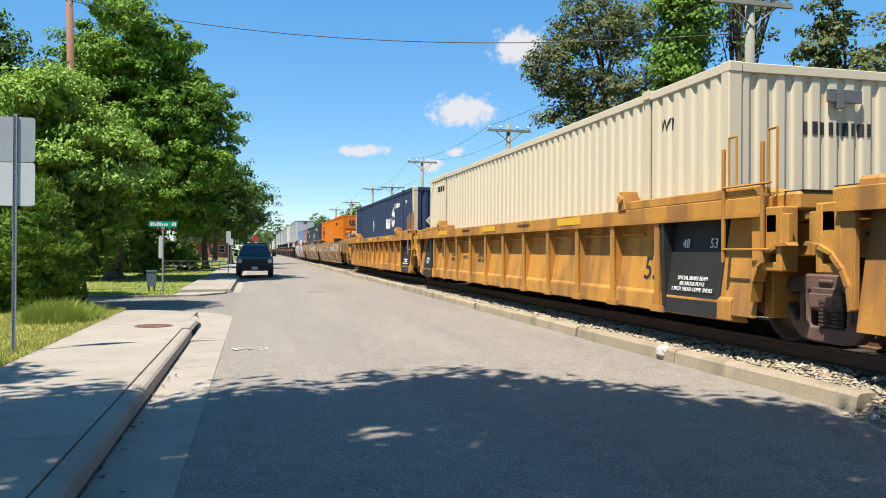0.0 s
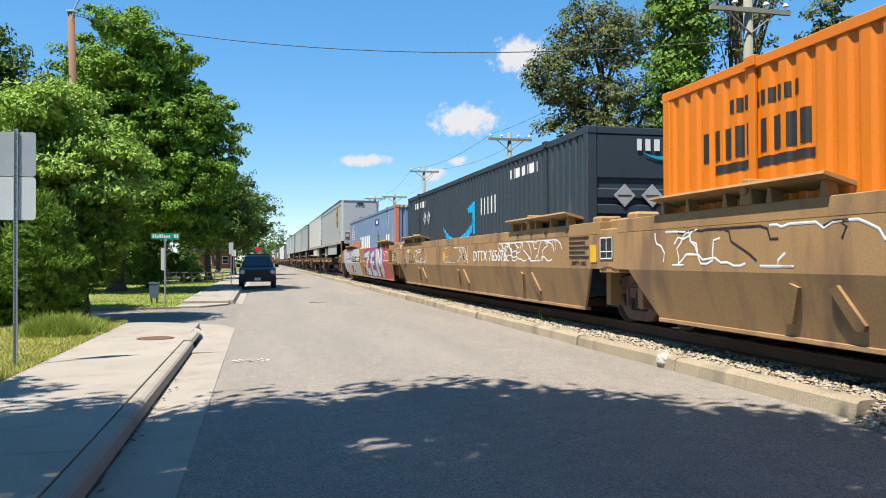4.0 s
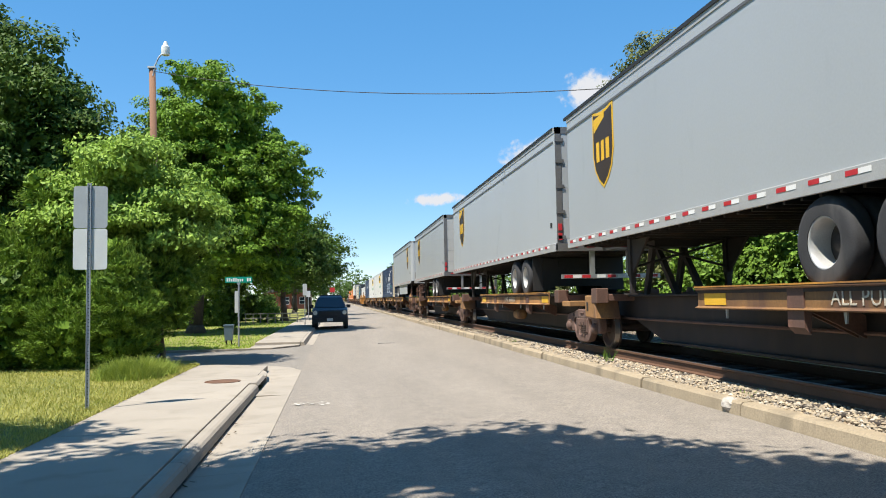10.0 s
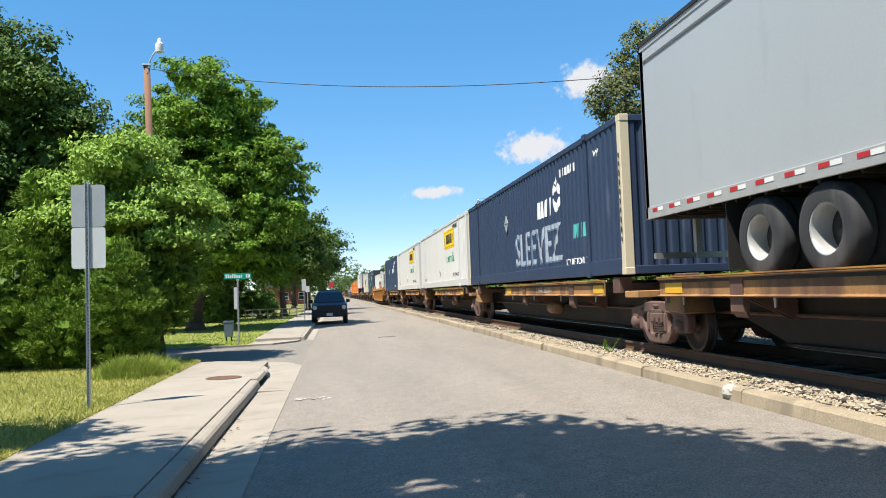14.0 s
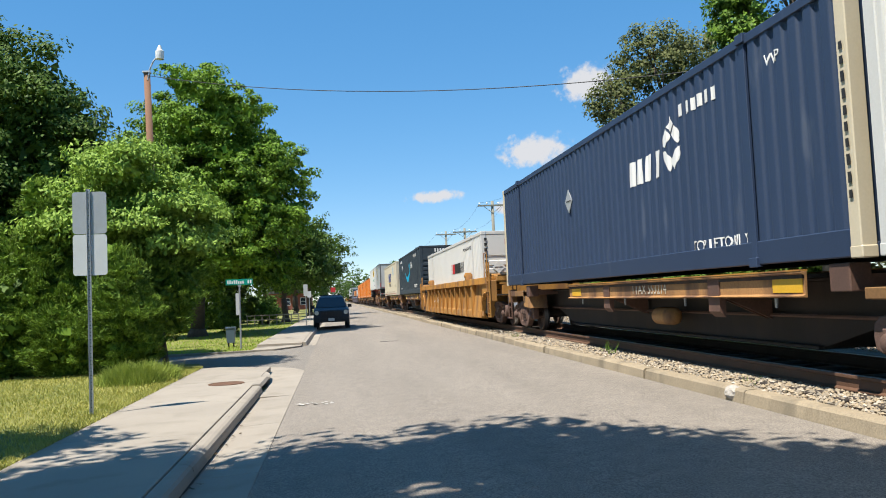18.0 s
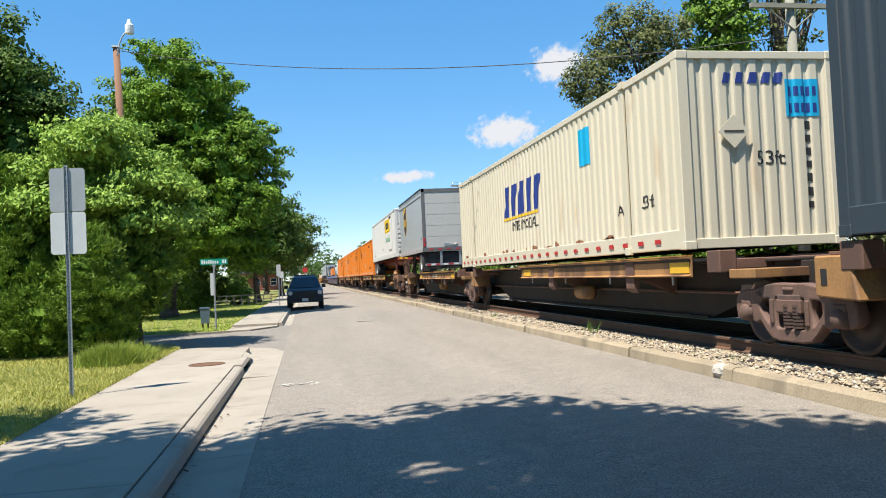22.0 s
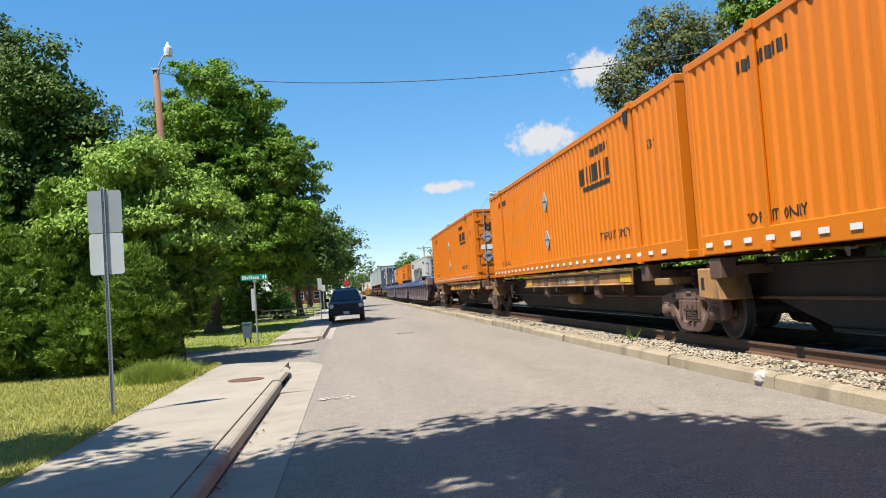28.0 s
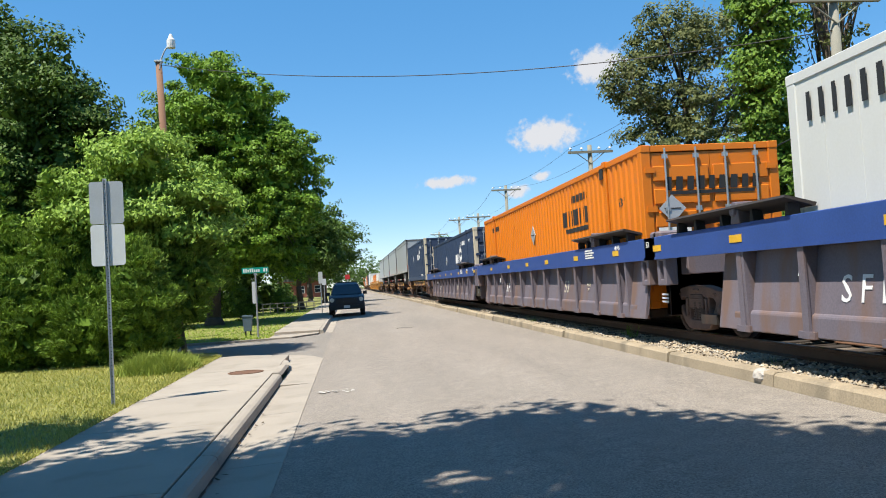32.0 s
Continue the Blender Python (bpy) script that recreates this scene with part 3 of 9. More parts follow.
def ballast_place(rs, n):
    y = np.where(rs.rand(n) < 0.7, rs.uniform(1.5, 24, n), rs.uniform(24, 70, n))
    x = np.where(rs.rand(n) < 0.7, rs.uniform(5.08, 5.85, n), rs.uniform(9.2, 11.4, n))
    near = (y < 5.7) & (x < 5.85)
    x = np.where(near, rs.uniform(4.72, 5.85, n), x)
    z = 0.25 + 0.05 * np.clip((x - 5.0) / 0.35, 0, 1) + rs.uniform(-0.015, 0.02, n)
    z = np.where(near & (x < 5.1), 0.12 + 0.13 * np.clip((x - 4.72) / 0.36, 0, 1) + rs.uniform(-0.01, 0.02, n), z)
    return np.stack([x, y, z], 1)


rubble("ballast_stones", 30000, ballast_place, (0.014, 0.034), STONES, "loose grey and tan ballast stones")
track = thing("railway_track", "railway track with rusty rails on timber ties", "railway track", kind="structure")
me = mesh_of(("tie",), lambda bm: box(bm, TRACK_X - 1.22, TRACK_X + 1.22, -0.115, 0.115, 0.12, 0.322), bevel=0.01)
for i in range(150):
    put("tie", me, TIMBER, track, (rnd.uniform(-0.03, 0.03), -2 + 0.53 * i, rnd.uniform(-0.01, 0.004)), rot=(0, 0, rnd.uniform(-0.8, 0.8)))
RAILP = [(-0.07, 0.325), (0.07, 0.325), (0.07, 0.337), (0.012, 0.355), (0.012, 0.455), (0.037, 0.465), (0.037, 0.495), (0.028, 0.5), (-0.028, 0.5), (-0.037, 0.495), (-0.037, 0.465), (-0.012, 0.455), (-0.012, 0.355), (-0.07, 0.337)]
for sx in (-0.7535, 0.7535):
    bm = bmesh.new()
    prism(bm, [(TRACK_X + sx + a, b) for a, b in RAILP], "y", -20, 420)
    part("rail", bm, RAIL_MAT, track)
    bm = bmesh.new()
    prism(bm, [(TRACK_X + sx - 0.024, 0.5), (TRACK_X + sx + 0.024, 0.5), (TRACK_X + sx + 0.022, 0.5035), (TRACK_X + sx - 0.022, 0.5035)], "y", -20, 420)
    part("running_surface", bm, TREAD, track, "polished rail head")

# ---- the train ----
# how far the train has come by each time, in metres
RUN = (
    (0.0, -0.00), (1.0, 14.10), (2.0, 28.23), (3.0, 42.32), (5.5, 77.78), (6.0, 84.91), (7.0, 99.21), (8.0, 113.52), (9.0, 127.87), (10.0, 142.22), (11.0, 156.57), (12.0, 170.87), (13.0, 185.12), (14.0, 199.33), (16.5, 234.71), (17.0, 241.80), (18.0, 255.98), (19.0, 270.12), (20.0, 284.23), (21.0, 298.26), (22.0, 312.19), (23.0, 326.21), (23.5, 333.22), (24.0, 340.23), (24.5, 347.24), (25.0, 354.28), (26.0, 368.38), (28.5, 403.73), (29.0, 410.81), (30.0, 424.99), (31.0, 439.16), (32.0, 453.36))
TRAIN = []
FADED_STENCIL = mat("faded_stencil", (0.52, 0.46, 0.36), 0.7, 0, 0.2, 8, 60)


def ride(ob, s):
    """Remember a thing of the train whose local y = 0 stands s metres along it."""
    ob.location = (TRACK_X, s, RAIL_Z)
    TRAIN.append((ob, s))
    return ob


def casting(key, outline, holes, half, edge):
    """A cast plate in the y, z plane with rounded edges and open windows."""
    if key in CACHE:
        return CACHE[key]
    cu = bpy.data.curves.new("casting", "CURVE")
    cu.dimensions, cu.fill_mode, cu.extrude, cu.bevel_depth, cu.bevel_resolution = "2D", "BOTH", half - edge, edge, 1
    for loop in (outline, *holes):
        sp = cu.splines.new("POLY")
        sp.points.add(len(loop) - 1)
        for p, (y, z) in zip(sp.points, loop):
            p.co = (y, z, 0, 1)
        sp.use_cyclic_u = True
    ob = bpy.data.objects.new("casting", cu)
    scene.collection.objects.link(ob)
    me = bpy.data.meshes.new_from_object(ob.evaluated_get(bpy.context.evaluated_depsgraph_get()))
    bpy.data.objects.remove(ob)
    bpy.data.curves.remove(cu)
    me.transform(Matrix(((0, 0, 1, 0), (1, 0, 0, 0), (0, 1, 0, 0), (0, 0, 0, 1))))
    me.materials.clear()
    me.materials.append(None)
    CACHE[key] = me
    return me


def sideframe_mesh():
    half = [(0.0, 0.77), (0.28, 0.775), (0.50, 0.745), (0.70, 0.70), (0.88, 0.69), (1.03, 0.665), (1.11, 0.60), (1.13, 0.48), (1.11, 0.36), (1.03, 0.33), (1.01, 0.50), (0.95, 0.555), (0.83, 0.555), (0.77, 0.50), (0.755, 0.33), (0.68, 0.31), (0.60, 0.345), (0.48, 0.22), (0.37, 0.135), (0.22, 0.11), (0.0, 0.11)]
    outline = half + [(-y, z) for y, z in half[-2:0:-1]]
    tri = [(0.38, 0.63), (0.56, 0.615), (0.65, 0.545), (0.61, 0.44), (0.46, 0.285), (0.39, 0.27)]
    mid = [(-0.28, 0.64), (0.28, 0.64), (0.30, 0.60), (0.30, 0.27), (0.26, 0.23), (-0.26, 0.23), (-0.30, 0.27), (-0.30, 0.60)]
    return casting(("sideframe",), outline, [tri, [(-y, z) for y, z in tri], mid], 0.075, 0.022)


def truck(parent, y):
    t = put("truck", mesh_of(("truck_bolster",), lambda bm: (box(bm, -1.08, 1.08, -0.22, 0.22, 0.42, 0.66), tube(bm, (0, 0, 0.6), (0, 0, 0.8), 0.22, 14)), bevel=0.015), BOGIE, parent, (0, y, 0), "rusty cast-steel railway truck")
    fr = sideframe_mesh()
    lug = mesh_of(("frame_lugs",), lambda bm: [box(bm, -0.10, 0.06, q - w, q + w, z0, z1) for q, w, z0, z1 in ((-0.89, 0.10, 0.49, 0.57), (0.89, 0.10, 0.49, 0.57), (0.0, 0.24, 0.44, 0.60), (-0.34, 0.035, 0.30, 0.60), (0.34, 0.035, 0.30, 0.60), (0.0, 0.10, 0.70, 0.745), (-0.62, 0.05, 0.63, 0.68), (0.62, 0.05, 0.63, 0.68))] and None, bevel=0.014)
    wh = mesh_of(("wheel",), lambda bm: revolve(bm, [(0.0, 0.08), (-0.02, 0.1), (-0.02, 0.2), (0.02, 0.33), (-0.05, 0.36), (-0.055, 0.42), (0.055, 0.425), (0.085, 0.45), (0.085, 0.36), (0.05, 0.33), (0.06, 0.1), (0.02, 0.08)], (0, 0, 0), 28), True)
    tr = mesh_of(("tread",), lambda bm: revolve(bm, [(-0.053, 0.423), (0.052, 0.428)], (0, 0, 0), 28), True)
    ax = mesh_of(("axle",), lambda bm: tube(bm, (-0.98, 0, 0), (0.98, 0, 0), 0.085, 12), True)
    sp = mesh_of(("springs",), lambda bm: [tube(bm, (-0.03, d, 0.265 + 0.04 * k), (-0.03, d, 0.29 + 0.04 * k), 0.085, 10) or tube(bm, (-0.03, d, 0.29 + 0.04 * k), (-0.03, d, 0.305 + 0.04 * k), 0.06, 10) for d in (-0.14, 0.04) for k in range(7)] and None)
    cap = mesh_of(("bearing",), lambda bm: revolve(bm, [(-0.12, 0.0), (-0.12, 0.06), (-0.09, 0.10), (0.0, 0.125), (0.08, 0.125), (0.08, 0)], (0, 0, 0), 14), True)
    for sx in (-1, 1):
        put("side_frame", fr, BOGIE, t, (sx * 0.99, 0, 0))
        put("frame_lugs", lug, BOGIE, t, (sx * 0.99, 0, 0), rot=(0, 0, 180 if sx > 0 else 0))
        put("springs", sp, WHEEL, t, (sx * 0.99, 0, 0))
        for sy in (-0.89, 0.89):
            w = put("wheel", wh, WHEEL, t, (sx * 0.75, sy, 0.42), rot=(0, 0, 180 if sx > 0 else 0))
            put("wheel_tread", tr, TREAD, t, (sx * 0.75, sy, 0.42))
            put("bearing_cap", cap, BOGIE, t, (sx * 1.03, sy, 0.42), rot=(0, 0, 180 if sx > 0 else 0))
    for sy in (-0.89, 0.89):
        put("axle", ax, WHEEL, t, (0, sy, 0.42))
    return t


def coupler(parent, y, d):
    def build(bm):
        box(bm, -0.16, 0.16, min(0, 0.7 * d), max(0, 0.7 * d), 0.62, 0.9)
        prism(bm, [(-0.14, 0.7 * d), (0.14, 0.7 * d), (0.2, 1.0 * d), (0.02, 1.1 * d), (-0.16, 0.95 * d)], "z", 0.6, 0.92)
    put("coupler", mesh_of(("coupler", d), build, bevel=0.02), STEEL_DARK, parent, (0, y, 0))
    put("air_hose", mesh_of(("hose", d), lambda bm: [tube(bm, (0.3 + 0.02 * i, d * (0.3 + 0.12 * i), 0.7 - 0.4 * math.sin(i * 0.5)), (0.3 + 0.02 * (i + 1), d * (0.3 + 0.12 * (i + 1)), 0.7 - 0.4 * math.sin((i + 1) * 0.5)), 0.03, 6) for i in range(6)]), BLACK, parent, (0, y, 0))


def brake_wheel(parent, x, y, z, m=None):
    def build(bm):
        ring(bm, (0, 0, 0), 0.28, 0.022, "y", 20)
        for i in range(5):
            a = 2 * math.pi * i / 5
            tube(bm, (0, 0, 0), (0.28 * math.cos(a), 0, 0.28 * math.sin(a)), 0.016, 6)
        tube(bm, (0, 0.0, 0), (0, 0.22, 0), 0.04, 8)
        box(bm, -0.13, 0.13, 0.06, 0.2, -0.2, 0.16)
        box(bm, -0.05, 0.05, 0.1, 0.2, -0.75, -0.2)
    put("brake_wheel", mesh_of(("brake_wheel",), build), m or SPINE_RED, parent, (x, y, z), "round hand-brake wheel")


def ladder(parent, x, y, z0, z1, m, w=0.42):
    def build(bm):
        for d in (0, w):
            box(bm, -0.02, 0.02, d - 0.03, d + 0.03, z0, z1)
        z = z0 + 0.12
        while z < z1:
            tube(bm, (0, 0, z), (0, w, z), 0.016, 6)
            z += 0.36
    put("ladder", mesh_of(("ladder", round(z0, 2), round(z1, 2), w), build), m, parent, (x, y, 0))


def grab(parent, x, y, z, w, h, m, axis="y"):
    def build(bm):
        a, b = ((0, 0, 0), (0, w, 0)) if axis == "y" else ((0, 0, 0), (w, 0, 0))
        tube(bm, a, (a[0], a[1], h), 0.014, 6)
        tube(bm, b, (b[0], b[1], h), 0.014, 6)
        tube(bm, (a[0], a[1], h), (b[0], b[1], h), 0.014, 6)
    put("grab_iron", mesh_of(("grab", w, h, axis), build), m, parent, (x, y, z))


def stirrup(parent, x, y, z0, z1):
    def build(bm):
        for d in (0, 0.4):
            box(bm, -0.012, 0.012, d - 0.025, d + 0.025, z0, z1)
        box(bm, -0.05, 0.05, 0, 0.4, z0, z0 + 0.025)
        box(bm, -0.02, 0.02, 0, 0.4, (z0 + z1) / 2, (z0 + z1) / 2 + 0.025)
    put("stirrup_step", mesh_of(("stirrup", z0, z1), build), SPINE_RED, parent, (x, y, 0))


def letter(parent, body, size, m, x, y, z, squeeze=1.0, turn=SIDE, name="lettering"):
    return put(name, text_mesh(body, size, turn, squeeze), m, parent, (x, y, z))


WELL_L = 16.75
RUST_MARK = mat("rust_brown_label", (0.24, 0.10, 0.05), 0.75, 0, 0.2, 4, 50)


def well_end(u, style, body, y, e, turn, first_end):
    """The platform over a truck at one end of a well car, built piece by piece."""
    def add(name, key, build, m=body, bevel=0.014):
        return put(name, mesh_of((name, key), build, bevel=bevel), m, u, (0, y, 0), rot=(0, 0, turn))
    body = SPINE_RED if style == "tan" else body
    add("bulkhead", 0, lambda bm: box(bm, -1.25, 1.25, -0.75, -0.6, 0.3, 1.5))
    add("deck_plate", e, lambda bm: box(bm, -1.2, 1.2, -e, -0.7, 1.36, 1.46))
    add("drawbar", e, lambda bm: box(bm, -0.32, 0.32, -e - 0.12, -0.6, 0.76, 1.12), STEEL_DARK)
    add("end_beam", e, lambda bm: box(bm, -1.1, 1.1, -e, -e + 0.28, 0.98, 1.34))
    for sx in (-1, 1):
        o = sx * 1.45
        if style == "yellow":
            arch = [(-0.7, 1.42), (-0.7, 0.5), (-0.74, 0.72), (-0.82, 0.88), (-0.95, 1.02), (-1.12, 1.10), (-1.3, 1.13)] + ([(-1.6, 1.13), (-e + 0.1, 1.2), (-e + 0.1, 1.42)] if e > 1.4 else [(-1.3, 1.42)])
            add("side_arch", (e, sx), lambda bm: prism(bm, arch, "x", o - 0.03, o + 0.03), bevel=0.008)
            add("arch_flange", (e, sx), lambda bm: [prism(bm, [a, b, (b[0] - 0.03, b[1] - 0.04), (a[0] - 0.04, a[1] - 0.02)], "x", o - 0.07, o + 0.07) for a, b in zip(arch[1:6], arch[2:7])] and None, bevel=0)
        for q in (0.0, 0.25):
            add("corner_column", (e, sx, q), lambda bm: box(bm, o - (0.17 if sx > 0 else 0.04), o + (0.04 if sx > 0 else 0.17), -e + q, -e + q + 0.09, 0.9 if style == "purple" else 0.82, 1.5))
        for z0, z1 in ((0.82, 0.92), (1.22, 1.5)):
            add("column_tie", (e, sx, z0), lambda bm: box(bm, o - (0.15 if sx > 0 else 0.03), o + (0.03 if sx > 0 else 0.15), -e + 0.08, -e + 0.26, z0, z1))
        add("corner_block", (e, sx), lambda bm: box(bm, sx * 1.0 - 0.3, sx * 1.0 + 0.3, -e - 0.02, -e + 0.4, 1.46, 1.66), bevel=0.03)
        add("corner_pad", (e, sx), lambda bm: box(bm, sx * 1.22 - 0.2, sx * 1.22 + 0.2, -e + 0.45, -e + 0.75, 1.47, 1.72), bevel=0.035)
        if style == "yellow" and e > 2:
            add("step_bracket", (e, sx), lambda bm: (box(bm, sx * 1.48 - 0.02, sx * 1.48 + 0.02, -e + 0.02, -e + 0.06, 0.3, 0.85), box(bm, sx * 1.48 - 0.02, sx * 1.48 + 0.02, -e + 0.34, -e + 0.38, 0.3, 0.85), box(bm, sx * 1.48 - 0.05, sx * 1.48 + 0.05, -e + 0.02, -e + 0.38, 0.3, 0.33), box(bm, sx * 1.48 - 0.03, sx * 1.48 + 0.03, -e + 0.02, -e + 0.38, 0.56, 0.59)), bevel=0)
    add("step_box", e, lambda bm: box(bm, -0.6, 0.6, -e + 0.1, -e + 0.5, 1.46, 1.58))
    for i in range(4):
        add("tread_slat", (e, i), lambda bm: box(bm, -1.25, 1.25, -e - 0.03 + 0.08 * i, -e + 0.03 + 0.08 * i, 1.665, 1.675), STEEL_DARK, 0)
    add("end_pipe", e, lambda bm: (tube(bm, (-1.35, -e + 0.5, 1.2), (1.35, -e + 0.5, 1.2), 0.025, 6), tube(bm, (-1.35, -e + 0.5, 1.2), (-1.35, -0.7, 0.9), 0.025, 6)), STEEL_DARK, 0)


def well_unit(s, style, first, last, number="", worn=False):
    """One unit of a well car; local y = 0 at the front of its container well."""
    body, sill = {"yellow": (YELLOW, YELLOW), "tan": (TAN, TAN), "purple": (PURPLE, BLUE_SILL)}[style]
    lab = {"yellow": "rust-stained yellow ribbed well car carrying one container", "tan": "dirty tan smooth-sided well car with graffiti", "purple": "grimy purple-brown well car with a blue top sill"}[style]
    if worn:
        body, lab = WORN, "rust-stained amber ribbed well car carrying one white container"
    u = ride(thing("well_car", lab, "railcar", "well cars"), s)
    L = WELL_L
    ef, er = (2.3 if first else 1.2), (2.3 if last else 1.2)
    HW = 1.52
    # the side sheets stop short of the shared trucks
    ya, yb = {"yellow": (-0.7, L + 0.2), "tan": (-0.7, L + 0.2), "purple": (-1.27, 14.67) if first else (-0.2, 15.75)}[style]
    zs = 1.27 if style == "purple" else 1.42
    for sx in (-1, 1):
        lip = HW - 0.01 if style != "tan" else HW - 0.06
        so = HW - 0.125 if style == "tan" else HW - 0.105
        put("top_sill", mesh_of(("top_sill", ef, er, sx, zs, so), lambda bm: box(bm, sx * so - 0.105, sx * so + 0.105, -ef + 0.3, L - 0.8 + er, zs, 1.62), bevel=0.008), sill, u)
        if style != "tan":
            put("sill_lip", mesh_of(("sill_lip", ef, er, sx, zs, lip), lambda bm: box(bm, sx * lip - 0.03, sx * lip + 0.03, -ef + 0.3, L - 0.8 + er, zs - 0.02, zs + 0.02)), sill, u)
        fl = dict(rot=(0, 0, 0) if sx > 0 else (0, 0, 180), loc=(0, 0 if sx > 0 else L - 0.5, 0))
        if style == "tan":
            put("upper_sheet", mesh_of(("upper_sheet",), lambda bm: prism(bm, [(-1.62, 1.42), (-1.62, 1.0), (-1.3, 0.93), (-0.9, 0.88), (L + 0.4, 0.88), (L + 0.8, 0.93), (L + 1.12, 1.0), (L + 1.12, 1.42)], "x", HW - 0.06, HW - 0.02)), body, u, **fl)

            def lower(bm):
                prism(bm, [(-0.55, 0.88), (0.05, 0.22), (L - 0.55, 0.22), (L + 0.05, 0.88)], "x", HW - 0.06, HW - 0.02)
                for v in bm.verts:
                    v.co.x -= (0.88 - v.co.z) * 0.26
            put("lower_sheet", mesh_of(("lower_sheet",), lower), body, u, **fl)
            put("bottom_chord", mesh_of(("bottom_chord", "tan"), lambda bm: box(bm, HW - 0.30, HW - 0.17, 0.05, L - 0.55, 0.17, 0.225), bevel=0.008), body, u, **fl)
            for k, yy in enumerate((2.2, 2.9, 7.4, 8.1, 12.6, 13.3)):
                d = 1 if k % 2 else -1

                def wedge(bm):
                    prism(bm, [(-0.14 * d, 0.74), (-0.02 * d, 0.78), (0.22 * d, 0.42), (0.18 * d, 0.36), (0.08 * d, 0.36)], "x", -0.03, 0.03)
                    for v in bm.verts:
                        v.co.x -= sx * (0.88 - v.co.z) * 0.26
                put("tie_bracket", mesh_of(("tie_bracket", d, sx), wedge), body, u, (sx * (HW - 0.01), yy, 0))
        else:
            put("side_sheet", mesh_of(("side_sheet", ya, sx), lambda bm: prism(bm, [(HW - 0.25, 1.42), (HW - 0.22, 1.42), (HW - 0.06, 0.30), (HW - 0.10, 0.30)], "y", *((ya, yb) if sx > 0 else (L - 0.5 - yb, L - 0.5 - ya)))), body, u, **fl)
            put("bottom_chord", mesh_of(("bottom_chord", ya, sx), lambda bm: prism(bm, [(HW - 0.14, 0.50), (HW - 0.078, 0.50), (HW - 0.048, 0.46), (HW - 0.035, 0.23), (HW - 0.30, 0.20)], "y", *((ya + 0.4, yb - 0.4) if sx > 0 else (L - 0.1 - yb, L - 0.9 - ya))), bevel=0.012), body, u, **fl)
            put("side_pipe", mesh_of(("side_pipe",), lambda bm: tube(bm, (HW - 0.15, 0.5, 1.27), (HW - 0.15, L - 2.4, 1.27), 0.022, 6)), body, u, **fl)
            rb = mesh_of(("rib",), lambda bm: prism(bm, [(0.04, 1.42), (-0.20, 1.42), (-0.19, 0.3), (-0.05, 0.3)], "y", -0.045, 0.045))
            rf = mesh_of(("rib_flange",), lambda bm: prism(bm, [(-0.19, 1.40), (-0.21, 1.40), (-0.205, 0.28), (-0.17, 0.28)], "y", -0.06, 0.06))
            ft = mesh_of(("rib_foot",), lambda bm: box(bm, -0.03, 0.03, -0.16, 0.16, 0.22, 0.30))
            for k in range(11):
                yy = (1.3 if style == "yellow" else max(ya + 1.2, 0.0)) + k * (L - 3.4 if style == "yellow" else yb - max(ya, -1.2) - 1.9) / 10
                put("rib", rb, body, u, (sx * (HW - 0.21), yy, 0), rot=(0, 0, 0 if sx < 0 else 180))
                put("rib_flange", rf, body, u, (sx * (HW - 0.21), yy, 0), rot=(0, 0, 0 if sx < 0 else 180))
                put("rib_foot", ft, body, u, (sx * (HW - 0.03), yy, 0))
            ends = ((-0.05, 1.12, body if worn else BLACK), (L - 1.62, L - 0.45, body if last else BLACK)) if style == "yellow" else ((ya, ya + 0.75, PURPLE), (yb - 0.75, yb, PURPLE))
            for y0, y1, pm in ends:
                put("corner_panel", mesh_of(("corner_panel", style, sx, round(y1 - y0, 2)), lambda bm: prism(bm, [(sx * (HW - 0.23), zs), (sx * (HW - 0.185), zs), (sx * (HW - 0.02), 0.24), (sx * (HW - 0.08), 0.24)], "y", 0, y1 - y0), bevel=0.008), pm, u, (0, y0, 0))
            for yy, pm in ((ends[0][1] + 0.03, ends[0][2]), (ends[1][0] - 0.03, ends[1][2])):
                put("panel_rib", mesh_of(("panel_rib", sx), lambda bm: prism(bm, [(sx * (HW - 0.2), 1.42), (sx * HW, 1.42), (sx * (HW - 0.03), 0.26), (sx * (HW - 0.2), 0.26)], "y", -0.04, 0.04)), pm, u, (0, yy, 0))
    for yy in (0.6, 2.4, 4.5, 8.1, 11.6, 13.8, 15.6):
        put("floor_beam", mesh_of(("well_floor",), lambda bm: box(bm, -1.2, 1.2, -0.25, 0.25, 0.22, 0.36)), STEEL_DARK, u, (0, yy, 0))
    well_end(u, style, body, 0, ef, 0, first)
    well_end(u, style, body, L - 0.5, er, 180, last)
    # container guides on the sills
    gd = mesh_of(("guide",), lambda bm: (prism(bm, [(-0.12, 0), (0.12, 0), (0.06, 0.28), (-0.06, 0.28)], "x", -0.12, 0.12), tube(bm, (-0.16, 0, 0.16), (0.16, 0, 0.16), 0.07, 8)), bevel=0.01)
    for sx in (-1, 1):
        for y in (2.3, L - 2.8):
            put("container_guide", gd, body, u, (sx * 1.42, y, 1.62))
    truck(u, -1.9 if style == "purple" and first else -1.35)
    if last:
        truck(u, L + 0.85)
        coupler(u, L + 1.9, 1)
        if style == "yellow":
            ladder(u, -1.53, L + 1.3, 0.45, 1.3, body)
            for y in (L + 1.25, L + 1.65):
                grab(u, -1.53, y, 1.3, 0.12, 0.5, body)
    if first:
        coupler(u, -2.4, -1)
        put("walkway", mesh_of(("walkway",), lambda bm: box(bm, -1.3, 1.3, -2.5, -2.05, 1.0, 1.04)), STEEL_DARK, u)
        brake_wheel(u, -0.55, -2.1, 2.1, STEEL_DARK)
        if style == "yellow":
            ladder(u, -1.53, -2.3, 0.3, 2.1, body, 0.36)
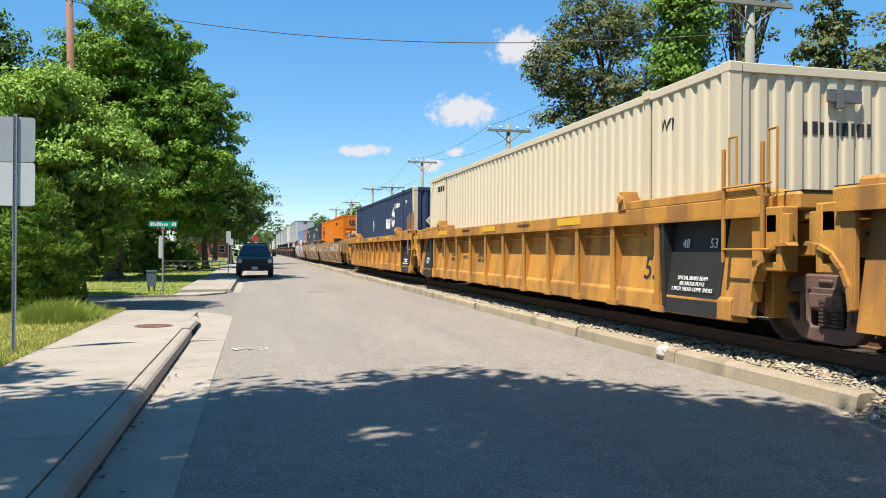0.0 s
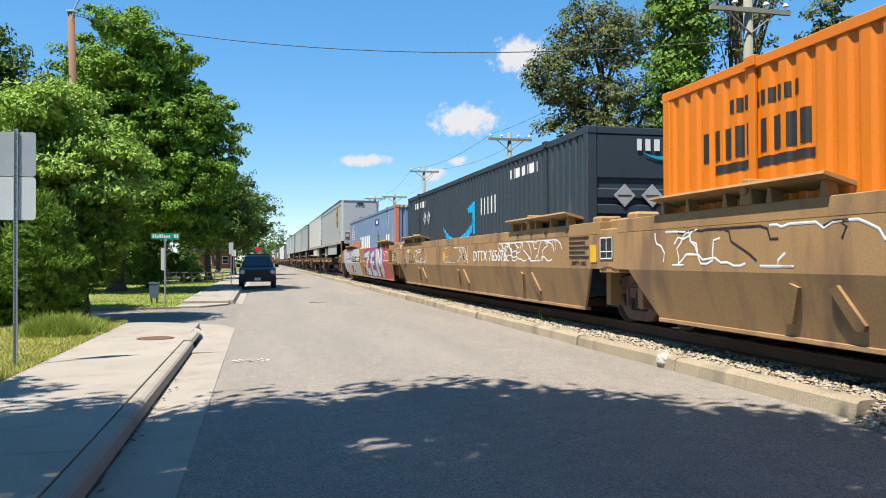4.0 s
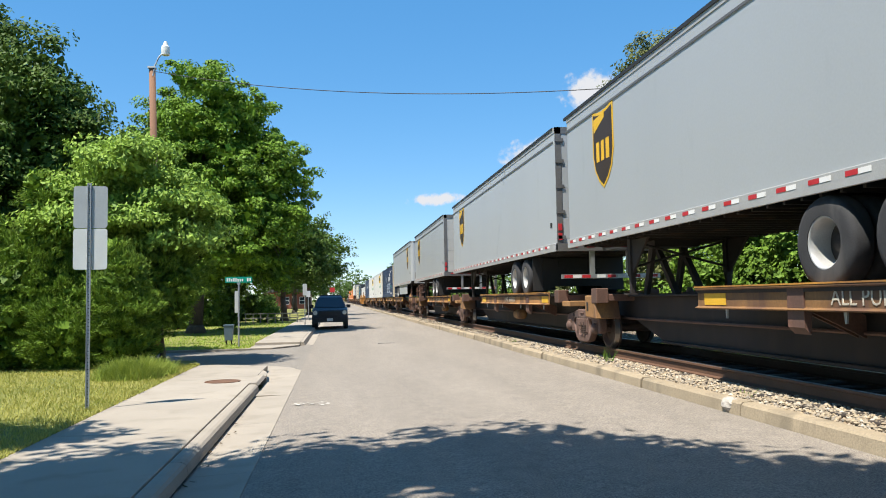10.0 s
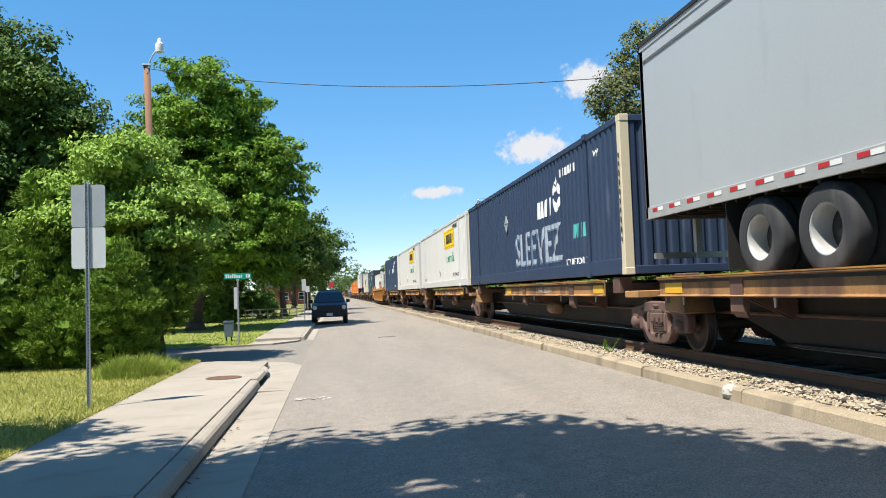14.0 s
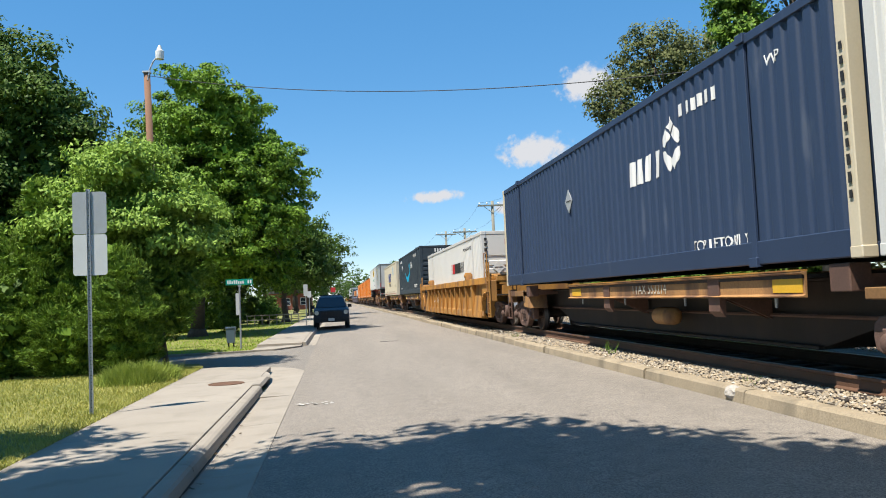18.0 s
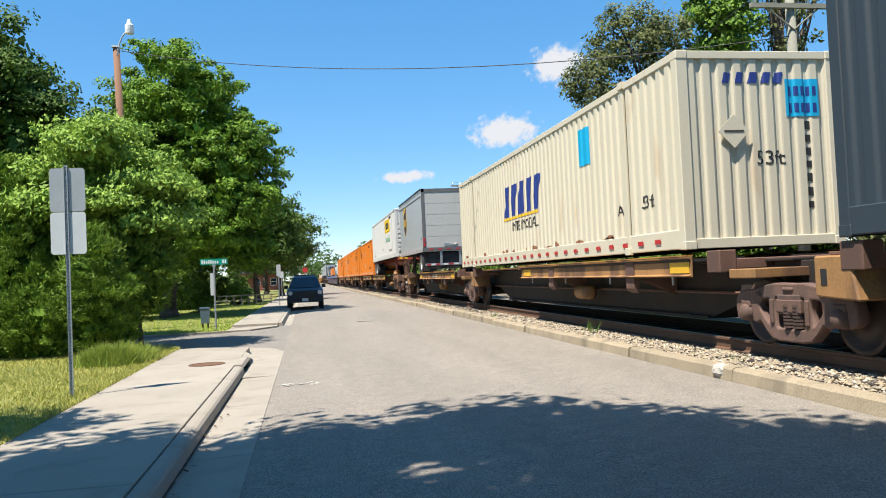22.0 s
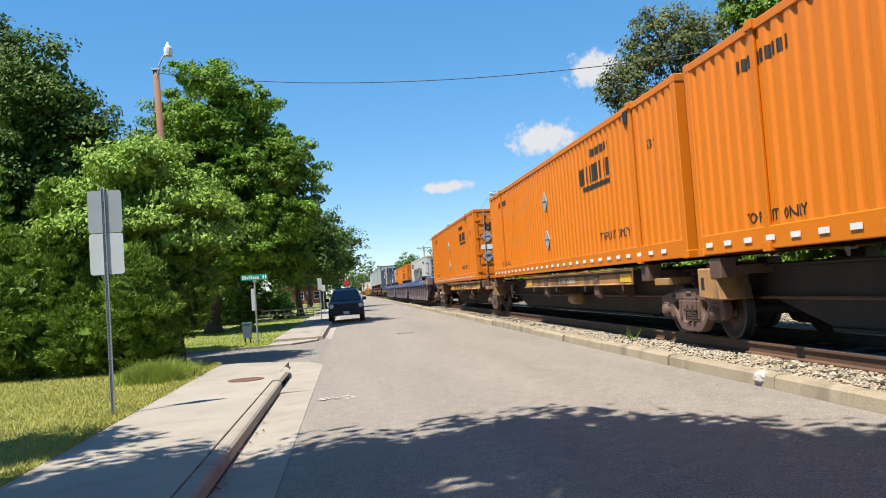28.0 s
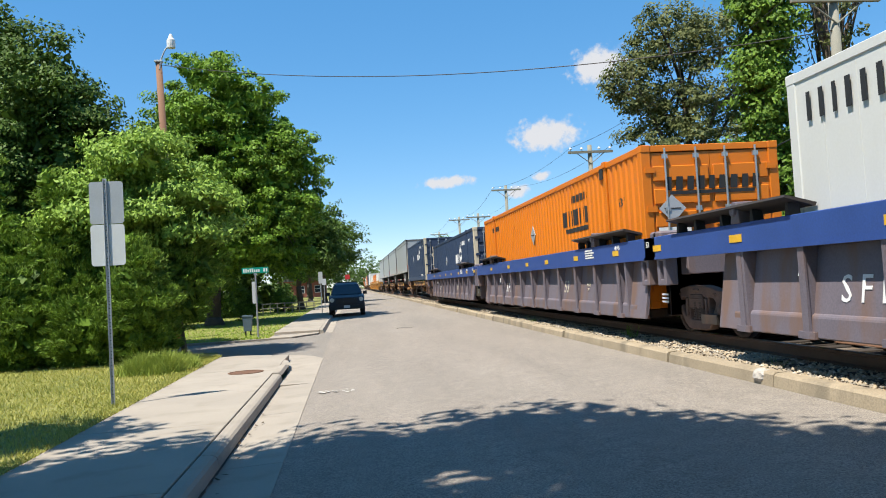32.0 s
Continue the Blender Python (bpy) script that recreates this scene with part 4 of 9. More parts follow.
            grab(u, -1.5, -1.9, 1.62, 0.5, 0.8, body)
        if style == "tan":
            put("air_reservoir", mesh_of(("air_reservoir",), lambda bm: revolve(bm, [(-0.6, 0.0), (-0.6, 0.12), (-0.5, 0.23), (0.5, 0.23), (0.6, 0.12), (0.6, 0)], (0, 0, 0), 18), True), SPINE_TAN, u, (-0.35, -1.75, 2.0))
            put("reservoir_stand", mesh_of(("reservoir_stand",), lambda bm: prism(bm, [(-0.14, 1.45), (0.14, 1.45), (0.08, 2.25), (-0.08, 2.25)], "x", -0.05, 0.05)), SPINE_RED, u, (-0.98, -1.75, 0))
    if not first and style == "yellow":
        for y in (-1.15, -0.45):
            grab(u, -1.5, y, 1.62, 0.14, 0.7, YELLOW)
            put("stanchion", mesh_of(("stanchion",), lambda bm: box(bm, -0.018, 0.018, -0.022, 0.022, 0.9, 2.2), bevel=0.006), body, u, (-1.53, y + 0.2, 0))
        put("hand_rail", mesh_of(("hand_rail",), lambda bm: [tube(bm, (-1.54, -1.1, z), (-1.54, -0.25, z), 0.014, 6) for z in (1.05, 1.75)] and None), YELLOW, u)
    if style != "yellow":
        for y in ((-1.9 if style == "purple" and first else 0.25), L - 4.1):
            put("guide_flap", mesh_of(("guide_flap",), lambda bm: prism(bm, [(-0.26, 0.20), (-0.24, 0.23), (0.14, 0.13), (0.12, 0.09)], "y", 0, 3.3)), body if style == "tan" else STEEL_DARK, u, (-1.36, y, 1.62))
            for q in (0.1, 0.9, 1.7, 2.5, 3.1):
                put("flap_post", mesh_of(("flap_post",), lambda bm: prism(bm, [(0, 0), (0.1, 0), (0.07, 0.15), (0.03, 0.15)], "x", -0.1, 0.04)), body if style == "tan" else STEEL_DARK, u, (-1.40, y + q, 1.62))
    fx = -HW - 0.004

    def sloped(me, m, y, z, out=0.005, name="lettering"):
        """A mark that lies on the sloping side sheet."""
        put(name, me, m, u, (-(HW - 0.22 + 0.16 * (1.42 - z) / 1.12) - out, y, z), rot=(0, 8.1, 0))
    if style == "yellow":
        sloped(text_mesh("53", 0.46, SIDE), BLACK, 1.62, 0.78)
        sloped(text_mesh("20\n40", 0.2, SIDE), BLACK, 14.0, 1.0)
        sloped(text_mesh("45", 0.16, SIDE), BLACK, 14.5, 1.1)
        sloped(text_mesh("LD LMT 118100", 0.13, SIDE), BLACK, 11.31, 0.85)
        sloped(text_mesh("IL 53' 1-3/4\nIW 8' 9-7/8", 0.13, SIDE), BLACK, 12.65, 0.85)
        sloped(text_mesh("20 FT CONT\nLIMIT 57,000", 0.12, SIDE), BLACK, 9.98, 0.85)
        if number and worn:
            sloped(text_mesh("DTTX " + number, 0.36, SIDE, 0.9), WHITE, L - 4.6, 0.85, 0.006)
        elif number and last:
            sloped(mesh_of(("number_board",), lambda bm: box(bm, -0.003, 0.003, -1.3, 1.3, -0.2, 0.2)), BLACK, L - 4.6, 1.0, name="number_board")
            sloped(text_mesh("DTTX " + number, 0.36, SIDE, 0.9), WHITE, L - 4.6, 1.0, 0.012)
        elif number:
            sloped(text_mesh(number, 0.26, SIDE, 0.8), WHITE, L - 1.0, 0.70, 0.05)
        if worn:
            return u
        sloped(text_mesh("48", 0.17, SIDE), WHITE, 0.75, 1.12, 0.055)
        sloped(text_mesh("53", 0.17, SIDE), WHITE, 0.14, 1.12, 0.05)
        sloped(text_mesh("SPECIAL BRAKE BEAM\nSEE BADGE PLATE\n2 INCH TREAD COMP. SHOES", 0.07, SIDE), WHITE, 0.52, 0.62, 0.05)
        put("badge_ring", mesh_of(("badge_ring",), lambda bm: (ring(bm, (0, 0, 0), 0.075, 0.012, "y", 14), bm.transform(Matrix.Rotation(radians(90), 4, "Z")))), YEL_MARK, u, (-HW + 0.13, 0.62, 0.86), rot=(0, 10.1, 0))
        for y in (0.0, L - 3.0):
            put("raised_sill", mesh_of(("raised_sill",), lambda bm: box(bm, -0.10, 0.10, -0.8, 2.2, 0.0, 0.12), bevel=0.012), body, u, (-HW + 0.11, y, 1.622))
        for y in (4.3, 9.0, 13.5):
            put("stencil_patch", mesh_of(("patch", 1), lambda bm: box(bm, -0.003, 0.003, -0.5, 0.5, -0.06, 0.06)), YEL_MARK, u, (-HW - 0.004, y, 1.53))
        for y in (6.6, 11):
            put("stencil_mark", shape_mesh(("sl", 1), bars(9, 0.7, 0.05, 0.02), SIDE), BLACK, u, (fx, y, 1.53))
        for y in ((-0.02,) if last else (-0.02, L - 2.1)):
            put("data_mark", shape_mesh(("sl", 2), [[(-0.28, z), (0.26 - 0.1 * (i % 3), z), (0.26 - 0.1 * (i % 3), z + 0.018), (-0.28, z + 0.018)] for i, z in enumerate((0, 0.04, 0.08))], SIDE), WHITE, u, (-HW + 0.055, y + 0.55, 0.34), rot=(0, 10.1, 0))
    if style == "purple":
        sloped(text_mesh("53", 0.40, SIDE), FADED_STENCIL, 4.9, 0.78)
        sloped(text_mesh("S F L C", 0.42, SIDE), WHITE, 11.45, 0.76)
        letter(u, "A", 0.26, WHITE, -HW - 0.004 + 0.03, 12.6, 1.0)
        sloped(text_mesh("PLATE\nH", 0.1, SIDE), FADED_STENCIL, 3.2, 0.78)
        letter(u, "40 45", 0.12, WHITE, -HW - 0.004, 0.9, 1.52)
        letter(u, "53", 0.14, WHITE, -HW - 0.004, -0.6, 1.5)
        for y in (-1.0, 1.0, 3.6, 6.2, 8.4, 11.0, 14.0):
            put("stencil_patch", mesh_of(("patch", 2), lambda bm: box(bm, -0.003, 0.003, -0.16, 0.16, -0.05, 0.05)), YEL_MARK, u, (-HW - 0.004, y, 1.43))
        put("stencil_mark", shape_mesh(("sl", 3), [[(-0.3, z), (0.3 - 0.1 * (i % 2), z), (0.3 - 0.1 * (i % 2), z + 0.03), (-0.3, z + 0.03)] for i, z in enumerate((-0.09, -0.04, 0.01, 0.06))], SIDE), WHITE, u, (fx, 2.6, 1.48))
        put("stencil_mark", shape_mesh(("sl", 4), [[(-0.13, z), (0.13, z), (0.13, z + 0.03), (-0.13, z + 0.03)] for z in (-0.09, -0.03, 0.03)], SIDE), WHITE, u, (-HW + 0.17, -0.8, 0.62))
        put("stencil_patch", mesh_of(("patch", 6), lambda bm: box(bm, -0.003, 0.003, -0.1, 0.1, -0.14, 0.14)), mat("dull_yellow_label", (0.42, 0.28, 0.10), 0.7), u, (-HW + 0.17, -0.75, 0.98))
        put("stencil_patch", mesh_of(("patch", 7), lambda bm: box(bm, -0.003, 0.003, -0.28, 0.28, -0.16, 0.16)), RUST_MARK, u, (-HW + 0.145, 2.2, 0.8), rot=(0, 10.1, 0))
        if first:
            put("end_box", mesh_of(("end_box",), lambda bm: box(bm, -1.53, -1.15, -2.65, -1.9, 1.24, 1.72), bevel=0.03), PURPLE, u)
            put("blue_box", mesh_of(("blue_box",), lambda bm: box(bm, -1.54, -1.2, -1.9, -1.3, 1.5, 1.82), bevel=0.02), BLUE_SILL, u)
            put("step_patch", mesh_of(("patch", 3), lambda bm: box(bm, -0.004, 0.004, -0.25, 0.25, -0.13, 0.13)), YEL_MARK, u, (-1.534, -2.2, 1.45))
            put("number_plate", mesh_of(("patch", 8), lambda bm: box(bm, -0.004, 0.004, -0.2, 0.2, -0.12, 0.12)), mat("dull_brown_plate", (0.13, 0.09, 0.085), 0.7), u, (-1.534, -2.2, 1.14))
    return u


def spine_unit(s, P, first, last, load="box", number="", wheels_far=True, tall=False):
    """One platform of an articulated spine car between trucks at y = 0 and y = P."""
    u = ride(thing("spine_car", "rusty brown articulated spine car with yellowed wheel platforms", "railcar", "spine cars"), s)
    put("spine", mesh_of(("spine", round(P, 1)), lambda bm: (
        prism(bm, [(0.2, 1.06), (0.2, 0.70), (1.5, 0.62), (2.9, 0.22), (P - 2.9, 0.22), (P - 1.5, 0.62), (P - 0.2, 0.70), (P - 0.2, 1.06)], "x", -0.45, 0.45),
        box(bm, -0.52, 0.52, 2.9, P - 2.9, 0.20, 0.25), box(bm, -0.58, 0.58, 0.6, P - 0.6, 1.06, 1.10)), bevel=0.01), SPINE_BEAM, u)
    # side platforms for tyres, with edge channels and struts
    spans = ((P - 9.5, P - 0.7),) if (load != "box" and wheels_far) else ((1.9, 10.7),)
    for a, b in spans:
        for sx in (-1, 1):
            put("edge_channel", mesh_of(("edge_channel", round(b - a, 2)), lambda bm: (prism(bm, [(-0.06, 0.98), (-0.06, 0.955), (0.0, 0.94), (0.0, 0.72), (-0.07, 0.70), (0.02, 0.68), (0.03, 0.98)], "y", 0, b - a), ), bevel=0.006), SPINE_TAN, u, (sx * 1.28, a if sx < 0 else b, 0.2), rot=(0, 0, 0 if sx < 0 else 180))
            put("channel_cap", mesh_of(("channel_cap", round(b - a, 2)), lambda bm: box(bm, -0.065, 0.035, 0, b - a, 0.982, 1.0)), YELLOW, u, (sx * 1.28, a if sx < 0 else b, 0.2), rot=(0, 0, 0 if sx < 0 else 180))
            put("deck", mesh_of(("deck", round(b - a, 2)), lambda bm: box(bm, -0.45, 0.41, 0.02, b - a - 0.02, 0.90, 0.945)), STEEL_DARK, u, (sx * 0.85, a, 0.2))
            st = mesh_of(("strut", sx), lambda bm: (prism(bm, [(sx * 1.26, 0.9), (sx * 1.26, 0.72), (sx * 0.5, 0.36), (sx * 0.5, 0.62)], "y", -0.09, -0.05), prism(bm, [(sx * 1.26, 0.9), (sx * 1.26, 0.72), (sx * 0.5, 0.36), (sx * 0.5, 0.62)], "y", 0.05, 0.09), prism(bm, [(sx * 1.30, 0.98), (sx * 1.30, 0.5), (sx * 1.22, 0.42), (sx * 1.18, 0.98)], "y", -0.16, 0.16)))
            for y in (a + 2.1, b - 2.4):
                put("strut", st, SPINE_RED, u, (0, y, 0.2))
            hk = mesh_of(("tie_hook",), lambda bm: prism(bm, [(-0.03, 0), (0.03, 0), (0.015, -0.14), (-0.015, -0.14)], "x", -0.01, 0.01))
            for k in range(4):
                put("tie_hook", hk, GALV, u, (sx * 1.22, a + 0.7 + k * (b - a - 1.4) / 3, 0.90))
    # pedestals, end sills and wheel guard over the trucks
    for y in (1.35, P - 1.35):
        put("cross_bearer", mesh_of(("cross_bearer",), lambda bm: (box(bm, -1.24, 1.24, -0.16, 0.16, 0.98, 1.12), box(bm, -1.25, -1.0, -0.17, 0.17, 0.94, 1.24), box(bm, 1.0, 1.25, -0.17, 0.17, 0.94, 1.24)), bevel=0.012), SPINE_RED, u, (0, y, 0))
    for sx in (-1, 1):
        put("end_bracket", mesh_of(("end_bracket", 0), lambda bm: box(bm, -0.38, 0.38, -0.3, 0.3, 0.86, 0.98), bevel=0.01), SPINE_TAN, u, (sx * 0.82, 0.75, 0))
        b = put("end_bracket", mesh_of(("end_bracket", 1), lambda bm: prism(bm, [(-0.30, 1.10), (0.26, 1.10), (0.26, 0.66), (-0.42, 0.62)], "x", -0.26, 0.26), bevel=0.02), SPINE_TAN, u, (sx * 0.98, P - 1.0, 0))
        put("locking_pin", mesh_of(("locking_pin",), lambda bm: (box(bm, -0.16, 0.16, -0.14, 0.14, 1.10, 1.14), tube(bm, (0, 0, 1.14), (0, 0, 1.24), 0.085, 10, 0.05)), bevel=0.006), SPINE_RED, b)
        # Thin black plate painted for the shade of a slot; no hole is cut.
        put("bracket_slot", mesh_of(("bracket_slot",), lambda bm: box(bm, -0.004, 0.004, -0.05, 0.05, 0.78, 0.96), bevel=0.003), BLACK, b, (sx * 0.262, 0.1, 0))
    if load == "trailer" or load == "pup":
        hy = 2.4 if wheels_far else P - 2.2
        put("trailer_hitch", mesh_of(("trailer_hitch",), lambda bm: (prism(bm, [(-0.5, 0.95), (-0.36, 0.95), (0.1, 2.0), (-0.1, 2.0)], "x", -0.36, -0.28), prism(bm, [(-0.5, 0.95), (-0.36, 0.95), (0.1, 2.0), (-0.1, 2.0)], "x", 0.28, 0.36), prism(bm, [(0.9, 0.95), (1.05, 0.95), (0.12, 2.0), (0.0, 2.0)], "x", -0.3, -0.2), prism(bm, [(0.9, 0.95), (1.05, 0.95), (0.12, 2.0), (0.0, 2.0)], "x", 0.2, 0.3), box(bm, -0.45, 0.45, -0.35, 0.4, 2.0, 2.12))), STEEL_DARK, u, (0, hy, 0), rot=(0, 0, 0 if wheels_far else 180))
    put("brake_pipe", mesh_of(("brake_pipe", round(P, 1)), lambda bm: tube(bm, (-0.52, 0.8, 0.62), (-0.52, P - 0.8, 0.62), 0.025, 6)), SPINE_RED, u)
    put("air_tank", mesh_of(("air_tank",), lambda bm: revolve(bm, [(-0.36, 0.0), (-0.36, 0.09), (-0.3, 0.15), (0.3, 0.15), (0.36, 0.09), (0.36, 0)], (0, 0, 0), 16), True), SPINE_TAN, u, (-0.8, P * 0.42, 0.56), rot=(0, 0, 90))
    a, b = spans[-1]
    if number:
        letter(u, number, 0.25, FADED_STENCIL, -1.285, (a + b) / 2, 1.03, 1.0)
    for y in (a + 0.35, b - 0.5):
        put("stencil_patch", mesh_of(("patch", 4), lambda bm: box(bm, -0.003, 0.003, -0.3, 0.3, -0.09, 0.09)), YEL_MARK, u, (-1.286, y, 1.03))
    truck(u, 0)
    if last:
        truck(u, P)
        coupler(u, P + 1.0, 1)
        put("end_frame", mesh_of(("end_frame", 1), lambda bm: (box(bm, -1.25, 1.25, 0.9, 1.15, 0.8, 1.12), box(bm, -0.4, 0.4, 0.1, 1.0, 0.6, 0.95)), bevel=0.012), SPINE_RED, u, (0, P, 0))
        stirrup(u, -1.28, P + 0.6, 0.3, 0.95)
        put("side_beam", mesh_of(("side_beam_rear",), lambda bm: (box(bm, -0.08, 0.08, -1.3, 0.85, 0.96, 1.12), box(bm, -0.1, 0.1, 0.82, 1.08, 0.78, 1.16))), SPINE_TAN, u, (-1.16, P, 0))
        grab(u, -1.2, P + 0.2, 1.05, 0.5, 0.7, SPINE_RED)
    if first:
        coupler(u, -1.0, -1)
        put("end_frame", mesh_of(("end_frame", 0), lambda bm: (box(bm, -1.25, 1.25, -1.15, -0.9, 0.8, 1.12), box(bm, -0.4, 0.4, -1.0, -0.1, 0.6, 0.95), box(bm, -0.75, -0.45, -1.0, -0.7, 1.1, 1.9), box(bm, 0.5, 0.75, -1.0, -0.7, 1.1, 1.4)), bevel=0.012), SPINE_RED, u)
        brake_wheel(u, -0.6, -1.25, 1.75)
        if tall:
            for q in (-1.3, -0.75):
                ladder(u, q, -1.15, 0.25, 2.2, SPINE_TAN, 0.34)
        stirrup(u, -1.28, -0.75, 0.3, 0.95)
        stirrup(u, -1.28, 0.35, 0.35, 0.9)
        put("end_post", mesh_of(("end_post",), lambda bm: (prism(bm, [(-0.2, 0.9), (0.2, 0.9), (0.14, 1.25), (0.05, 1.38), (-0.05, 1.38), (-0.14, 1.25)], "x", -0.12, 0.12), box(bm, -0.16, 0.16, -0.3, 0.3, 0.86, 0.94), tube(bm, (0, 0, 1.36), (0, 0, 1.46), 0.06, 10)), bevel=0.012), SPINE_TAN, u, (-1.05, 1.75, 0))
        put("side_beam", mesh_of(("side_beam",), lambda bm: (box(bm, -0.08, 0.08, -0.85, 1.3, 0.96, 1.12), box(bm, -0.1, 0.1, -1.08, -0.82, 0.78, 1.16))), SPINE_TAN, u, (-1.16, 0, 0))
        put("brake_rod", mesh_of(("brake_rod",), lambda bm: [tube(bm, a, b, 0.022, 6) for a, b in (((-0.6, -1.15, 1.1), (-0.6, -1.1, 0.6)), ((-0.6, -1.1, 0.6), (-0.5, 1.4, 0.55)), ((-1.2, -0.9, 0.72), (-1.2, 0.4, 0.78)), ((0.2, -1.1, 0.9), (1.1, -1.1, 1.3)))] and None), SPINE_RED, u)
        put("valve_box", mesh_of(("valve_box",), lambda bm: (box(bm, -0.2, 0.2, -0.25, 0.25, 0.5, 0.85), tube(bm, (0, -0.4, 0.62), (0, 0.45, 0.62), 0.11, 10)), bevel=0.015), SPINE_RED, u, (-0.85, 0.45, 0.25))
        grab(u, -1.2, -0.4, 1.05, 0.5, 0.7, SPINE_RED)
        grab(u, -0.2, -1.1, 1.1, 0.6, 0.6, SPINE_RED, "x")
    return u


# ---- containers ----
CORR = 0.034
CARRIED = []


RIB = ((0.06, 0.18), (0.14, 0.82), (0.20, 1.0), (0.38, 1.0), (0.44, 0.82), (0.52, 0.18), (0.58, 0.0), (0.97, 0.0))


def corrugated(bm, length, z0, z1, pitch=0.29, depth=CORR):
    """A wall of trapezoid ribs in the y, z plane, its ribs out to x = 0."""
    n = max(3, round(length / pitch))
    p = length / n
    prof = []
    for i in range(n):
        y = i * p
        prof += [(y + c * p, depth * d) for c, d in RIB]
    prof = [(0, 0.0)] + prof + [(length, 0.0)]
    a = [bm.verts.new((x, y, z0)) for y, x in prof]
    b = [bm.verts.new((x, y, z1)) for y, x in prof]
    for i in range(len(prof) - 1):
        bm.faces.new((a[i], a[i + 1], b[i + 1], b[i]))


def container(s, z, L, paint, label, near="corr", post=None, dashes=None, W=2.59, H=2.896, rail=None, seams=True, doors_mat=None, smooth=False):
    c = ride(thing("shipping_container", label, "container", "containers on the train"), s)
    CARRIED.append((c, L, W, near, smooth))
    post, rail = post or paint, rail or paint
    k = (L, W, H)
    zb = 0.30 if L > 14 else 0.17
    if smooth:
        side = mesh_of(("smooth_panel",) + k, lambda bm: (box(bm, 0.0, 0.02, 0, L - 0.24, 0.17, H - 0.11), [box(bm, -0.004, 0.0, q, q + 0.012, 0.2, H - 0.15) for q in np.arange(0.6, L - 0.5, 0.6)]))
    else:
        side = mesh_of(("side_panel",) + k, lambda bm: corrugated(bm, L - 0.24, zb - 0.02, H - 0.11))
    put("side_panel", side, paint, c, (-W / 2 + 0.015, 0.12, z))
    put("side_panel", side, paint, c, (W / 2 - 0.015, L - 0.12, z), rot=(0, 0, 180))
    put("roof", mesh_of(("roof",) + k, lambda bm: box(bm, -W / 2 + 0.02, W / 2 - 0.02, 0.05, L - 0.05, H - 0.06, H - 0.03)), paint, c, (0, 0, z))
    put("floor", mesh_of(("floor",) + k, lambda bm: box(bm, -W / 2 + 0.05, W / 2 - 0.05, 0.1, L - 0.1, 0.12, 0.17)), STEEL_DARK, c, (0, 0, z))
    put("underframe", mesh_of(("underframe",) + k, lambda bm: [box(bm, -W / 2 + 0.05, W / 2 - 0.05, 0.3 + 0.6 * i, 0.38 + 0.6 * i, 0.02, 0.12) for i in range(int((L - 0.5) / 0.6))] and None), STEEL_DARK, c, (0, 0, z))
    for sx in (-1, 1):
        put("top_rail", mesh_of(("top_rail",) + k, lambda bm: box(bm, -0.05, 0.05, 0.1, L - 0.1, H - 0.12, H - 0.005), bevel=0.008), rail, c, (sx * (W / 2 - 0.05), 0, z))
        put("bottom_rail", mesh_of(("bottom_rail",) + k, lambda bm: prism(bm, [(-0.05, 0.01), (0.05, 0.01), (0.05, zb), (-0.05, zb)], "y", 0.1, L - 0.1), bevel=0.012), rail, c, (sx * (W / 2 - 0.055), 0, z))
        for y in (0.09, L - 0.09):
            put("corner_post", mesh_of(("corner_post",) + k, lambda bm: box(bm, -0.09, 0.09, -0.085, 0.085, 0.0, H), bevel=0.012), post, c, (sx * (W / 2 - 0.09), y, z))
            for zz in (0, H - 0.12):
                put("corner_casting", mesh_of(("corner_casting",), lambda bm: box(bm, -0.092, 0.092, -0.095, 0.095, -0.004, 0.124), bevel=0.012), post, c, (sx * (W / 2 - 0.088), y, z + zz))
        if seams and L > 14:
            for y in (1.98, L - 1.98):
                put("stacking_post", mesh_of(("stacking_post",) + k, lambda bm: (box(bm, -0.02, 0.02, -0.06, 0.06, 0.0, H - 0.1), box(bm, -0.05, 0.03, -0.09, 0.09, H - 0.1, H + 0.02), box(bm, -0.05, 0.03, -0.09, 0.09, -0.02, 0.1)), bevel=0.006), paint, c, (sx * (W / 2 - 0.015), y, z))
    for y, kind in ((0.0, near), (L, "corr")):
        fl = 0 if y == 0 else 180
        if kind == "corr":
            e = mesh_of(("end_panel",) + k, lambda bm: (corrugated(bm, W - 0.36, 0.15, H - 0.12, 0.26), bm.transform(Matrix.Rotation(radians(90), 4, "Z"))))
            put("end_panel", e, paint, c, ((W - 0.36) / 2 if fl == 0 else -(W - 0.36) / 2, y + (0.03 if fl == 0 else -0.03), z), rot=(0, 0, fl))
        elif kind == "ribs":
            def ribs(bm):
                pts = [(0.05, 0.15)]
                for i in range(6):
                    b0 = 0.30 + i * 0.27
                    pts += [(0.05, b0), (0.0, b0 + 0.03), (0.0, b0 + 0.17), (0.05, b0 + 0.20)]
                pts += [(0.05, 2.0), (0.02, 2.03), (0.02, H - 0.14), (0.05, H - 0.12)]
                x = (W - 0.36) / 2
                a = [bm.verts.new((-x, yy, zz)) for yy, zz in pts]
                b = [bm.verts.new((x, yy, zz)) for yy, zz in pts]
                for i in range(len(pts) - 1):
                    bm.faces.new((a[i], b[i], b[i + 1], a[i + 1]))
            put("end_panel", mesh_of(("ribbed_end",) + k, ribs), paint, c, (0, y, z))
        else:
            dm = doors_mat or paint
